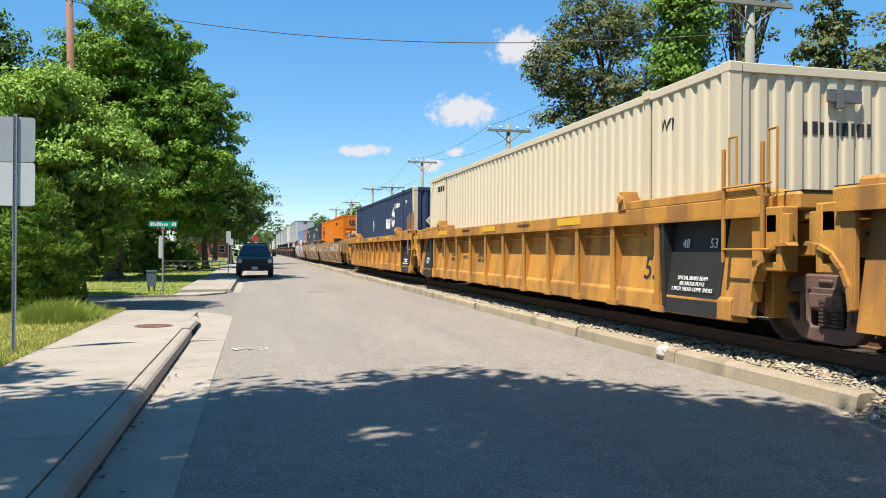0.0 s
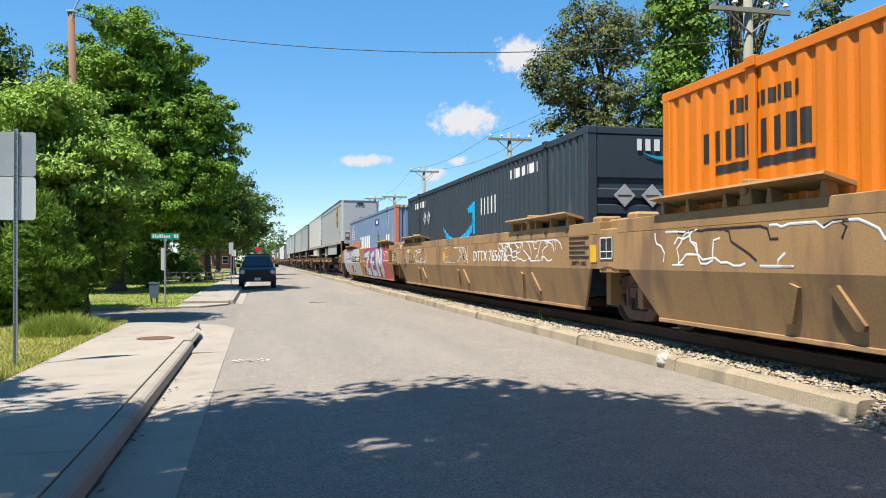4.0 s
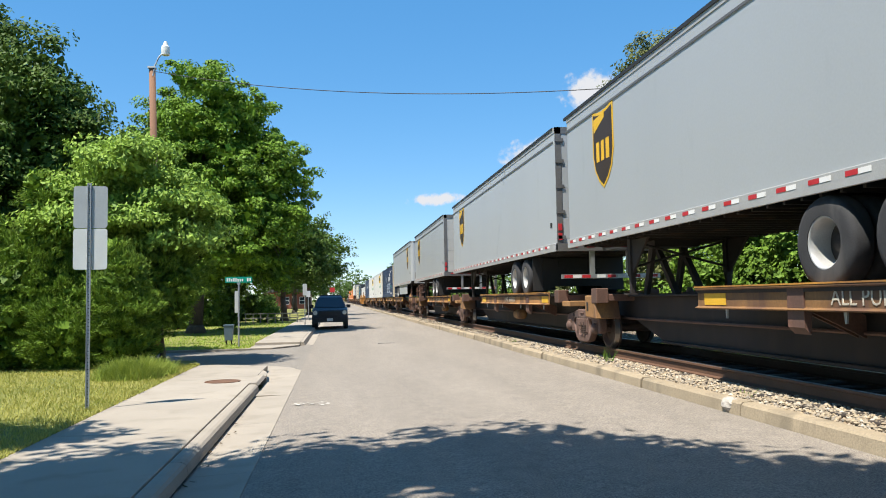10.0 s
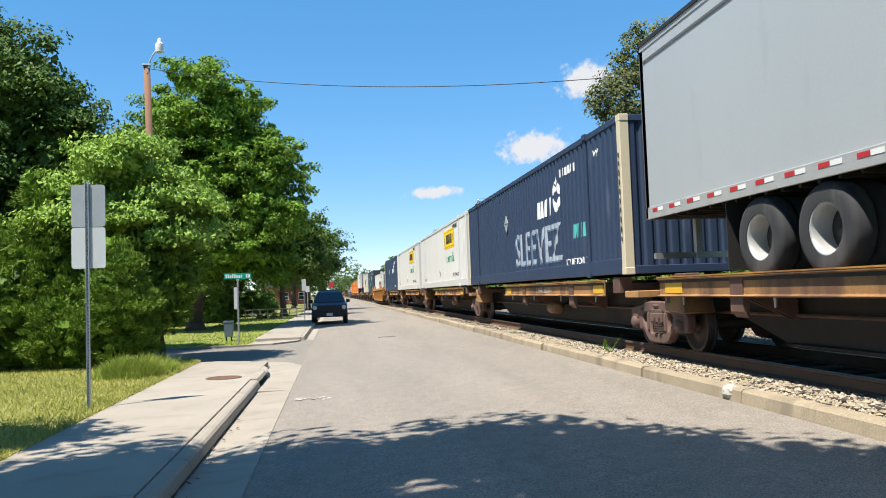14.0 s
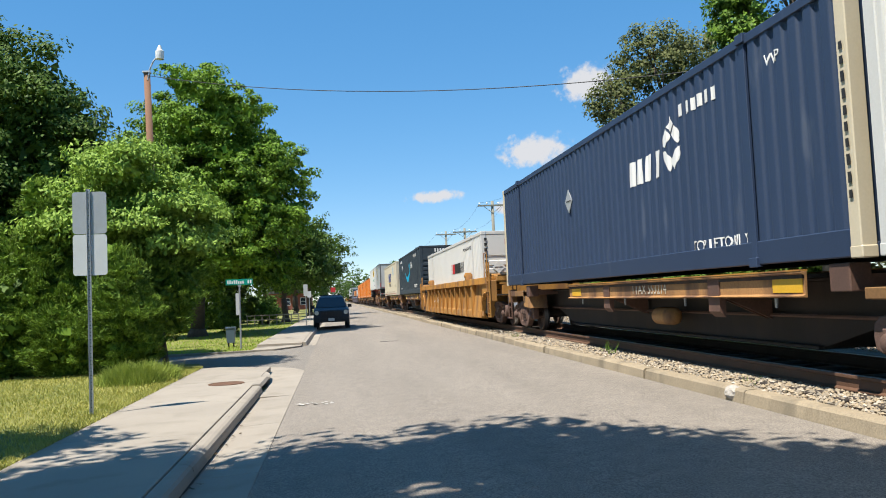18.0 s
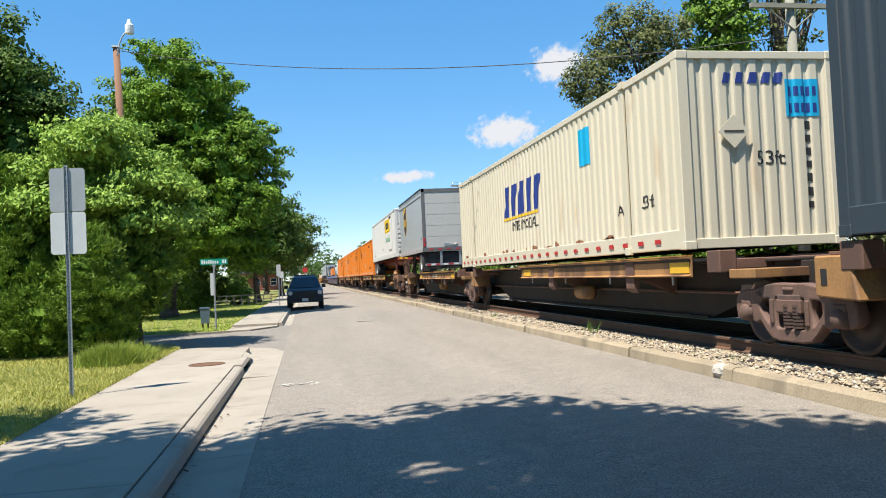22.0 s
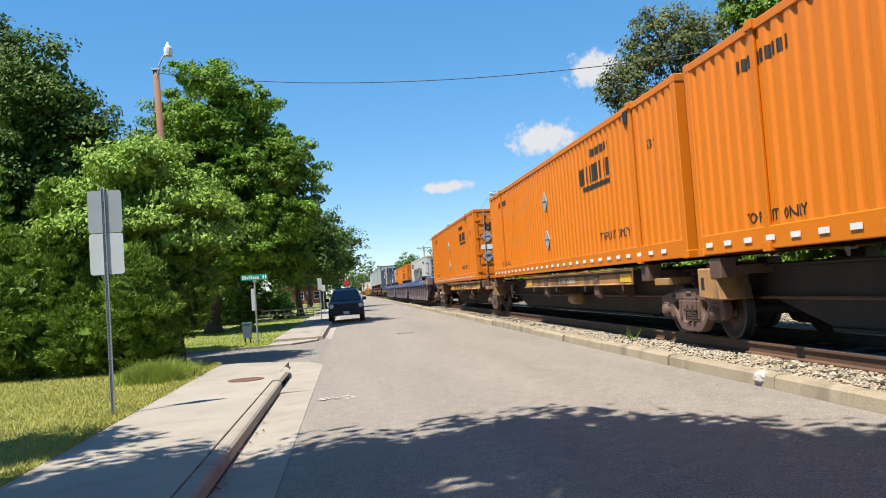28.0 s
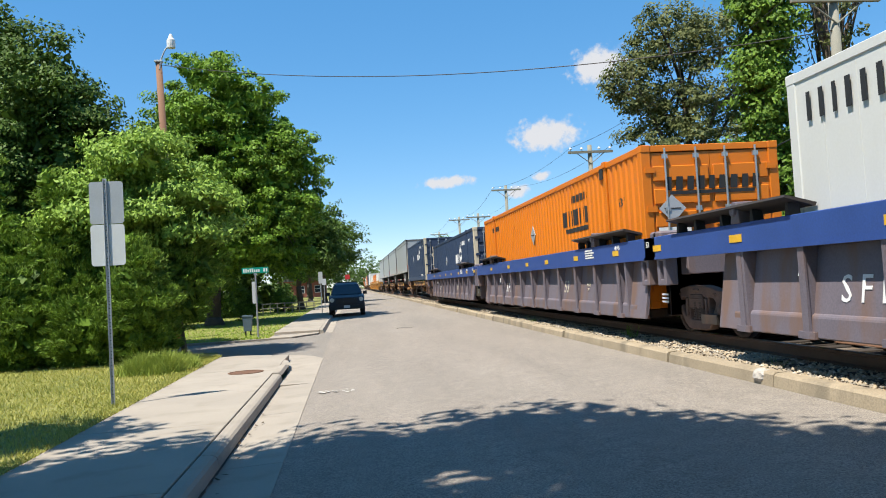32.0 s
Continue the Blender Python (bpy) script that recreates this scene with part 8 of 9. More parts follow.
def blades(name, pts, h, w, material, label, seed, category="grass"):
    rs = np.random.RandomState(seed)
    n = len(pts)
    a = rs.uniform(0, 6.28, n)
    hh = h * rs.uniform(0.5, 1.3, n)
    lean = rs.normal(size=(n, 2)) * hh[:, None] * 0.45
    dx = np.stack([np.cos(a), np.sin(a), np.zeros(n)], 1) * w
    tip = pts + np.stack([lean[:, 0], lean[:, 1], hh], 1)
    v = np.stack([pts - dx, pts + dx, tip], 1).reshape(-1, 3)
    me = bpy.data.meshes.new(name)
    me.vertices.add(3 * n)
    me.vertices.foreach_set("co", v.ravel())
    me.loops.add(3 * n)
    me.loops.foreach_set("vertex_index", np.arange(3 * n))
    me.polygons.add(n)
    me.polygons.foreach_set("loop_start", np.arange(0, 3 * n, 3))
    me.update(calc_edges=True)
    me.materials.append(material)
    return tagged(new(name, me), label, category, kind="stuff")


GRASS_LEAF = leafmat("grass_blades", (0.22, 0.30, 0.03), (0.52, 0.47, 0.13), 0.2)
LUSH = leafmat("lush_grass_blades", (0.20, 0.36, 0.025), (0.38, 0.50, 0.06), 0.2)
rs = np.random.RandomState(2)
tuft = []
for x, y, rx, ry, h, k in ((-3.98, 15.7, 0.46, 0.40, 0.24, 3400), (-3.5, 16.4, 0.34, 0.50, 0.16, 2000), (-3.62, 15.75, 0.32, 0.45, 0.28, 2400)):
    q, ph = np.sqrt(rs.rand(k)) * rs.uniform(0.7, 1.25, k), rs.uniform(0, 6.28, k)
    tuft.append(np.stack([x + rx * q * np.cos(ph), y + ry * q * np.sin(ph), 0.12 + h * np.clip(1 - q ** 2, 0, 1) * rs.uniform(0.2, 1, k)], 1))
cl = np.concatenate(tuft)
cl = cl[cl[:, 0] < -3.12]
blades("long_grass", cl, 0.24, 0.009, leafmat("long_grass_blades", (0.14, 0.26, 0.02), (0.40, 0.45, 0.09), 0.2), "mounded clump of long grass beside the pavement", 3)
n = 70000
g = np.stack([-3.06 - 7.5 * rs.rand(n) ** 1.3, rs.uniform(3.0, 18.9, n), np.full(n, 0.144)], 1)
blades("lawn_grass", g, 0.05, 0.007, GRASS_LEAF, "short sun-bleached lawn grass", 4)
n = 26000
g = np.stack([-2.8 - 14 * rs.rand(n), 26.6 + 34 * rs.rand(n) ** 1.5, np.full(n, 0.036)], 1)
blades("far_lawn_grass", g, 0.06, 0.016, LUSH, "lush mown lawn grass across the side street", 5)
# weeds between the ballast and the kerb
for i, (x, y, h) in enumerate(((5.35, 14.5, 0.34), (5.4, 15.0, 0.26), (5.2, 22, 0.2), (5.3, 9.3, 0.1))):
    n = 16
    w = np.stack([rs.normal(x, 0.05, n), rs.normal(y, 0.05, n), np.full(n, 0.27)], 1)
    blades("weed", w, h, 0.008, LEAF_IVY, "green weed growing in the ballast", 10 + i, "weed")
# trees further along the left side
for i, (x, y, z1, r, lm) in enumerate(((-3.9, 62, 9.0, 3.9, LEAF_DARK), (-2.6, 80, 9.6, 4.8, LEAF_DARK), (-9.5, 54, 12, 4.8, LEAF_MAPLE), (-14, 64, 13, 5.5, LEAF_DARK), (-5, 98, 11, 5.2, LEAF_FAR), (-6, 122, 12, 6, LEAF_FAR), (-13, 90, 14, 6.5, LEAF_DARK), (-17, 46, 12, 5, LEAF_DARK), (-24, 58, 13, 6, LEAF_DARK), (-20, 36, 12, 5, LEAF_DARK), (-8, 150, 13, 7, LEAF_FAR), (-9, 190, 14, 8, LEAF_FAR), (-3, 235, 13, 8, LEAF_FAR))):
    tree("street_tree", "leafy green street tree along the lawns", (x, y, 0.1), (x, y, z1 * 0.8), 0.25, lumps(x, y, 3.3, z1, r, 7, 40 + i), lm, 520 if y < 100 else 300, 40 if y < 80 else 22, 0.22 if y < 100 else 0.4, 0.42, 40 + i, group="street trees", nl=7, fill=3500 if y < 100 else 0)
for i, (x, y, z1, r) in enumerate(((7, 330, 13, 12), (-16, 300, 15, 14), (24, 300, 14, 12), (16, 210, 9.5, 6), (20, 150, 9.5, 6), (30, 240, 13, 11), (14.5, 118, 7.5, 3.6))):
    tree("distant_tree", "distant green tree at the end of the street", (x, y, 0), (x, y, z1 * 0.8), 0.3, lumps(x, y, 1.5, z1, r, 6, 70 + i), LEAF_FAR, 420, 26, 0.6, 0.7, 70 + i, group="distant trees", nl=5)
for i, (x, y) in enumerate(((-6.0, 44.5), (-7.6, 52.5), (-4.9, 58), (-9, 47))):
    tree("garden_bush", "rounded green garden bush on the lawn", (x, y, 0.1), (x, y, 1.1), 0.06, lumps(x, y, 0.3, 1.9, 0.9, 3, 90 + i), LEAF_CEDAR, 160, 24, 0.16, 0.16, 90 + i, "shrub", nl=4)
for i, (x, y, z1, r) in enumerate(((-7.6, 64, 4.6, 1.9), (-9.8, 62, 4.8, 2.0), (-12.4, 60, 3.0, 1.9), (-6.6, 74, 2.2, 1.5), (-15.5, 58, 3.2, 2.0), (-9.0, 80, 2.8, 2.0), (-19, 56, 3.4, 2.2))):
    tree("hedge_bush", "dark green bush at the back of the lawn", (x, y, 0.1), (x, y, z1 * 0.7), 0.08, lumps(x, y, 0.3, z1, r, 4, 190 + i), LEAF_DARK, 200, 26, 0.2, 0.24, 190 + i, "shrub", "back bushes", nl=4, fill=900)
# beyond the railway
tree("oak_tree", "tall olive-green oak beyond the railway", (16.2, 34.5, 0), (16.0, 34.5, 11), 0.3, [(13.6, 34, 10.2, 1.5, 1.6, 1.9), (15.0, 34, 12.2, 1.9, 1.8, 1.6), (17.2, 34.5, 12.3, 1.9, 1.7, 1.5), (16.0, 34, 9.2, 1.8, 1.8, 1.8), (18.9, 34.6, 9.6, 1.3, 1.4, 1.6), (14.2, 34, 7.2, 1.5, 1.6, 1.9), (17.8, 34, 6.8, 1.9, 1.6, 2.0), (15.6, 34.4, 5.2, 1.6, 1.6, 1.7), (12.6, 34, 9.7, 0.6, 0.6, 0.6), (20.2, 34.5, 10.2, 0.55, 0.6, 0.9)], LEAF_OAK, 620, 60, 0.18, 0.36, 110, hollow=0.5, nl=16)
tree("ivy_covered_tree", "tall tree trunk thickly covered in ivy", (12.9, 22.2, 0), (13.2, 22.3, 12.5), 0.28, [(12.9 + 0.15 * math.sin(2 * k), 22.2 + 0.2 * math.cos(3 * k), 0.8 + 1.15 * k, 0.95 - 0.02 * k, 0.9, 0.95) for k in range(11)], LEAF_IVY, 700, 60, 0.15, 0.26, 111, hollow=0.75, droop=0.5, fill=2000)
tree("bare_tree", "thin dark tree with sparse twigs behind the pole", (15.2, 22.8, 0), (15.4, 22.5, 12.5), 0.2, [(15.0, 22.5, 9, 1.6, 1.2, 2.0), (16.2, 22.5, 11, 1.5, 1.2, 1.6), (14.6, 22.5, 11.6, 1.0, 1.0, 1.2)], LEAF_OAK, 150, 16, 0.16, 0.25, 112, nl=34, hollow=0.2)
tree("willow_oak", "grey-green small tree behind the utility pole", (17.6, 20.5, 0), (17.6, 20.5, 8), 0.18, lumps(17.6, 20.5, 2.5, 9.6, 1.9, 6, 113), LEAF_OAK, 520, 32, 0.2, 0.24, 113)
for i, (x, y, z1, r) in enumerate(((12.6, 27, 6.2, 1.9), (13.5, 24.5, 5.2, 1.7), (11.8, 24, 3.2, 1.3), (14.6, 18.5, 5.6, 1.9), (13.4, 20.0, 4.4, 1.4), (16.4, 16.5, 6.0, 2.2), (14.3, 14.8, 4.6, 1.8), (13.6, 31, 4.0, 1.6), (13, 36, 3.6, 1.7), (13.2, 42, 4.2, 1.9), (13.5, 50, 4.2, 2.2), (13.8, 60, 4.5, 2.6), (14, 72, 5, 3), (14.5, 88, 5, 3.5), (15.8, 12, 5.5, 2.2), (14.5, 9, 4.5, 2.2), (15.5, 4.5, 5, 2.6))):
    tree("thicket_shrub", "tangled green shrub in the thicket beyond the track", (x, y, 0), (x, y, z1 * 0.7), 0.08, lumps(x, y, 0.3, z1, r, 5, 120 + i), LEAF_IVY if i % 3 else LEAF_OAK, 340, 30, 0.18, 0.24, 120 + i, "shrub", "thicket", nl=8)
# the tree over the camera, whose shade lies on the road
tree("shade_tree", "spreading street tree that shades the near road", (-6.2, -4.5, 0.1), (-5.6, -3.5, 9), 0.35, [(x + 0.4, y - 1.45, z, rx, ry, 0.9) for x, y, z, rx, ry in ((-7.6, 5.6, 8.6, 1.5, 1.5), (-5.6, 5.9, 8.9, 1.5, 1.6), (-3.9, 6.2, 8.6, 1.3, 1.7), (-2.2, 6.5, 8.8, 1.3, 1.6), (-0.9, 5.6, 8.6, 1.1, 1.5), (0.0, 4.4, 8.7, 0.9, 1.2), (-7.2, 3.0, 9.6, 2.0, 2.2), (-4.4, 3.2, 9.8, 2.0, 2.2), (-1.9, 3.3, 9.6, 1.9, 2.0), (-8.0, 0.0, 10.2, 2.2, 2.2), (-5.0, 0.2, 10.5, 2.2, 2.2), (-2.2, 0.4, 10.2, 2.2, 2.2), (-7.0, -3.2, 10.5, 2.4, 2.4), (-3.8, -3.2, 10.6, 2.4, 2.4), (-5.5, -6.5, 10.2, 2.6, 2.4), (-7.3, 8.3, 8.6, 1.1, 0.9), (-9.0, 8.2, 8.8, 1.4, 1.2), (-10.6, 6.8, 9.0, 1.6, 1.5))], LEAF_MAPLE, 3000, 24, 0.27, 0.36, 140, hollow=0.05, nl=22, fill=16000)

# ---- signs, poles, car and houses ----
SIGNBACK = mat("bare_aluminium_sign_back", (0.44, 0.46, 0.48), 0.5, 0.5, 0.1, 4, 60)
SIGNPALE = mat("pale_sign_back", (0.62, 0.64, 0.64), 0.55, 0.2, 0.06, 4, 60)
POLEWOOD = mat("weathered_pole_wood", (0.22, 0.115, 0.065), 0.9, 0, 0.2, 2, 50, 0.004, streak=True)
GREYWOOD = mat("grey_pole_wood", (0.25, 0.24, 0.19), 0.9, 0, 0.2, 2, 50, 0.004, streak=True)


def rounded(w, h, r=0.04):
    out = []
    for cx, cy, a0 in ((w / 2 - r, h / 2 - r, 0), (-w / 2 + r, h / 2 - r, 90), (-w / 2 + r, -h / 2 + r, 180), (w / 2 - r, -h / 2 + r, 270)):
        out += [(cx + r * math.cos(radians(a0 + 30 * k)), cy + r * math.sin(radians(a0 + 30 * k))) for k in range(4)]
    return out


def perforated_post(t, h, w=0.05):
    bm = bmesh.new()
    prism(bm, [(-w / 2, 0.0), (-w / 2, -w * 0.5), (-w / 2 + 0.006, -w * 0.5), (-w / 2 + 0.006, -0.006), (w / 2 - 0.006, -0.006), (w / 2 - 0.006, -w * 0.5), (w / 2, -w * 0.5), (w / 2, 0.0)], "z", -0.3, h)
    part("post", bm, GALV, t)
    me = mesh_of(("post_hole",), lambda bm: tube(bm, (0, 0, 0), (0, -0.003, 0), 0.006, 6))
    # Small near-black discs drawn for the shade in the punched holes.
    bm = bmesh.new()
    for k in range(int(h / 0.05)):
        tube(bm, (0, -0.006, 0.05 * k + 0.05), (0, -0.0085, 0.05 * k + 0.05), 0.007, 6)
    tagged(part("post_holes", bm, DARK, t), kind="stuff")


sign = thing("road_sign", "two blank sign backs on a galvanised post", "road sign", loc=(-3.35, 11.46, 0.14))
perforated_post(sign, 3.18)
for nm, zc, hh, m in (("sign_plate", 2.86, 0.60, SIGNBACK), ("sign_plate", 2.26, 0.58, SIGNPALE)):
    bm = bmesh.new()
    prism(bm, rounded(0.46, hh), "y", 0.004, 0.008)
    o = part(nm, bm, m, sign)
    o.location = (0.012, 0, zc - 0.02)
for z in (2.1, 2.4, 2.7, 3.0):
    put("bolt", mesh_of(("bolt",), lambda bm: tube(bm, (0, -0.014, 0), (0, 0.012, 0), 0.012, 6)), GALV, sign, (0, 0, z))

ss = thing("street_sign", "green street name sign on a slim post", "street sign", loc=(-3.2, 27.3, 0.04))
bm = bmesh.new()
tube(bm, (0, 0, -0.2), (0, 0, 2.2), 0.03, 10)
part("post", bm, GALV, ss)
GREENSIGN = mat("green_sign_sheet", (0.0, 0.32, 0.22), 0.4, 0, 0.04, 3, 40)
bm = bmesh.new()
prism(bm, rounded(0.90, 0.20, 0.02), "y", -0.006, 0.006)
o = part("name_blade", bm, GREENSIGN, ss, "green blade with white marks")
o.location = (0.0, 0, 2.31)
put("name_mark", shape_mesh(("street", 1), [[(-0.40 + 0.072 * k, -0.06), (-0.355 + 0.072 * k, -0.06), (-0.355 + 0.072 * k, 0.03 + 0.035 * (k in (0, 1, 3, 4))), (-0.40 + 0.072 * k, 0.03 + 0.035 * (k in (0, 1, 3, 4)))] for k in range(8)] + [[(0.28 + 0.08 * k, -0.06), (0.33 + 0.08 * k, -0.06), (0.33 + 0.08 * k, 0.06), (0.28 + 0.08 * k, 0.06)] for k in range(2)], END, 0.004), WHITE, ss, (0, -0.007, 2.31))
bm = bmesh.new()
prism(bm, rounded(0.16, 0.75, 0.02), "y", -0.004, 0.004)
o = part("back_plate", bm, SIGNPALE, ss)
o.location = (-0.06, 0.04, 1.55)
bm = bmesh.new()
box(bm, -0.05, 0.05, -0.03, 0.03, 2.14, 2.22)
part("bracket", bm, GALV, ss)

lamp = thing("street_lamp", "wooden utility pole carrying a small street lamp", "street lamp", loc=(-6.66, 29.8, 0.0))
bm = bmesh.new()
tube(bm, (0.25, 0, -0.3), (0.0, 0, 10.4), 0.16, 14, 0.115)
part("pole", bm, POLEWOOD, lamp, smooth=True)
bm = bmesh.new()
pts = [(0.05, -0.1, 10.1), (0.12, -0.1, 10.5), (0.25, -0.1, 10.8), (0.40, -0.1, 11.0), (0.47, -0.1, 11.05)]
sweep(bm, pts, 0.03, 8)
part("lamp_arm", bm, GALV, lamp)
bm = bmesh.new()
for (r0, za), (r1, zb) in zip(((0.15, 10.9), (0.16, 11.06), (0.155, 11.2), (0.10, 11.27), (0.055, 11.42)), ((0.16, 11.06), (0.155, 11.2), (0.10, 11.27), (0.055, 11.42), (0.02, 11.44))):
    tube(bm, (0.5, -0.1, za), (0.5, -0.1, zb), r0, 16, r1)
part("lamp_head", bm, mat("white_lamp_head", (0.75, 0.75, 0.72), 0.4, 0, 0.05), lamp, "white lamp head")
bm = bmesh.new()
box(bm, -0.14, 0.14, -0.14, 0.14, 10.4, 10.46)
part("pole_cap", bm, SIGNPALE, lamp)

CABLE = mat("black_cable", (0.02, 0.02, 0.02), 0.6, 0, 0.2)


def cable(name, a, b, sag, r, label, n=28):
    bm = bmesh.new()
    a, b = Vector(a), Vector(b)
    pts = [a.lerp(b, i / n) - Vector((0, 0, sag * 4 * (i / n) * (1 - i / n))) for i in range(n + 1)]
    sweep(bm, pts, r)
    return tagged(part(name, bm, CABLE, smooth=True), label, "cable")


def utility_pole(x, y, h, near=False):
    p = thing("utility_pole", "grey wooden utility pole with a crossarm beyond the track", "utility pole", "utility poles", loc=(x, y, 0))
    bm = bmesh.new()
    tube(bm, (0, 0, -0.3), (0, 0, h), 0.16, 12, 0.11)
    part("pole", bm, GREYWOOD, p, smooth=True)
    bm = bmesh.new()
    box(bm, -1.15, 1.15, -0.16, -0.06, h - 0.42, h - 0.30)
    part("crossarm", bm, GREYWOOD, p)
    for sx in (-1, 1):
        bm = bmesh.new()
        tube(bm, (sx * 0.7, -0.11, h - 0.42), (0, -0.11, h - 0.95), 0.022, 6)
        part("brace", bm, GREYWOOD, p)
        for q in (1.02, 0.45):
            bm = bmesh.new()
            tube(bm, (sx * q, -0.11, h - 0.30), (sx * q, -0.11, h - 0.18), 0.02, 8)
            tube(bm, (sx * q, -0.11, h - 0.2), (sx * q, -0.11, h - 0.12), 0.09, 10, 0.04)
            part("insulator", bm, SIGNPALE, p)
    return p


POLES = [(12.0, 17.35, 8.2), (12.3, 37.6, 8.0), (12.3, 58.6, 8.7), (12.3, 72, 7.8), (12.3, 84.5, 8.6), (12.3, 104, 8.3), (12.3, 124, 8.3)]
for x, y, h in POLES:
    utility_pole(x, y, h)
for (x0, y0, h0), (x1, y1, h1) in zip(POLES, POLES[1:]):
    for dx in (-1.02, 1.02):
        cable("overhead_wire", (x0 + dx, y0 - 0.11, h0 - 0.12), (x1 + dx, y1 - 0.11, h1 - 0.12), 0.45, 0.008, "thin overhead wire along the railway", 12)
cable("span_cable", (-6.62, 29.7, 10.28), (11.9, 17.3, 7.1), 0.75, 0.013, "black cable strung across the street")
cable("guy_wire", (-6.66, 29.8, 9.9), (-9.5, 33.0, 0.2), 0.0, 0.008, "thin guy wire from the lamp pole", 4)
cable("span_cable", (11.95, 17.3, 5.2), (16.5, 8.0, 5.9), 0.3, 0.02, "black cable leaving the utility pole", 10)
cable("span_cable", (12.0, 17.3, 5.1), (13.0, 45.0, 4.6), 0.5, 0.02, "black cable along the thicket", 14)
bm = bmesh.new()
tube(bm, (12.8, 17.0, -0.2), (12.8, 17.0, 2.75), 0.04, 8)
tube(bm, (12.15, 17.1, 2.7), (12.8, 17.0, 2.75), 0.03, 8)
tagged(part("metal_bracket_post", bm, GALV), "pale metal bracket post beside the pole", "post")

# litter bin
bin_ = thing("litter_bin", "grey-blue litter bin on the far lawn", "litter bin", loc=(-3.78, 29.2, 0.04))
BINM = mat("grey_blue_bin", (0.10, 0.15, 0.20), 0.5, 0, 0.08, 4, 50)
bm = bmesh.new()
prism(bm, [(-0.13, -0.13), (0.13, -0.13), (0.13, 0.13), (-0.13, 0.13)], "z", 0.16, 0.68)
for v in bm.verts:
    if v.co.z > 0.5:
        v.co.x *= 1.25
        v.co.y *= 1.25
part("bin_body", bm, BINM, bin_)
bm = bmesh.new()
prism(bm, [(-0.175, -0.175), (0.175, -0.175), (0.175, 0.175), (-0.175, 0.175)], "z", 0.68, 0.73)
part("bin_rim", bm, BINM, bin_)
for sx in (-0.09, 0.09):
    bm = bmesh.new()
    box(bm, sx - 0.025, sx + 0.025, -0.03, 0.03, 0, 0.2)
    part("bin_leg", bm, STEEL_DARK, bin_)

# parked sport utility vehicle, nose towards the camera
CARP = mat("dark_blue_car_paint", (0.006, 0.008, 0.02), 0.36, 0.0, 0.1, 2, 60)
GLASS = mat("tinted_car_glass", (0.03, 0.04, 0.055), 0.1, 0.0, 0.05)
CHROME = mat("dull_chrome", (0.55, 0.56, 0.58), 0.2, 1.0, 0.05)
PLASTIC = mat("black_plastic", (0.02, 0.02, 0.021), 0.6, 0, 0.2)
LAMPG = mat("headlamp_lens", (0.55, 0.56, 0.55), 0.12, 0.2, 0.05)
suv = thing("parked_car", "dark blue sport utility vehicle parked at the kerb", "car", loc=(-0.22, 42.3, 0.0))


def car_shell(bm, x, prof):
    """Loft a side outline of (y, z, half width) across the car."""
    n = len(prof)
    a = [bm.verts.new((-w, y, z)) for y, z, w in prof]
    b = [bm.verts.new((w, y, z)) for y, z, w in prof]
    for i in range(n - 1):
        bm.faces.new((a[i], b[i], b[i + 1], a[i + 1]))
    bm.faces.new(a)
    bm.faces.new(b[::-1])


bm = bmesh.new()
car_shell(bm, 0, [(0.02, 0.42, 0.93), (0.0, 0.75, 0.96), (0.06, 1.02, 0.95), (0.25, 1.10, 0.94), (1.25, 1.18, 0.95), (5.0, 1.2, 0.96), (5.15, 0.95, 0.96), (5.15, 0.42, 0.94)])
bmesh.ops.bevel(bm, geom=bm.edges[:], offset=0.05, segments=2, affect="EDGES")
part("body", bm, CARP, suv, smooth=False)
bm = bmesh.new()
car_shell(bm, 0, [(1.2, 1.16, 0.88), (1.95, 1.74, 0.68), (2.3, 1.84, 0.62), (4.6, 1.83, 0.62), (5.08, 1.2, 0.86)])
bmesh.ops.bevel(bm, geom=bm.edges[:], offset=0.04, segments=2, affect="EDGES")
part("cabin", bm, CARP, suv)
bm = bmesh.new()
prism(bm, [(-0.80, 1.20), (0.80, 1.20), (0.65, 1.72), (-0.65, 1.72)], "y", -0.004, 0.004)
for v in bm.verts:
    v.co.y += 1.22 + (v.co.z - 1.2) * 1.25
part("windscreen", bm, GLASS, suv)
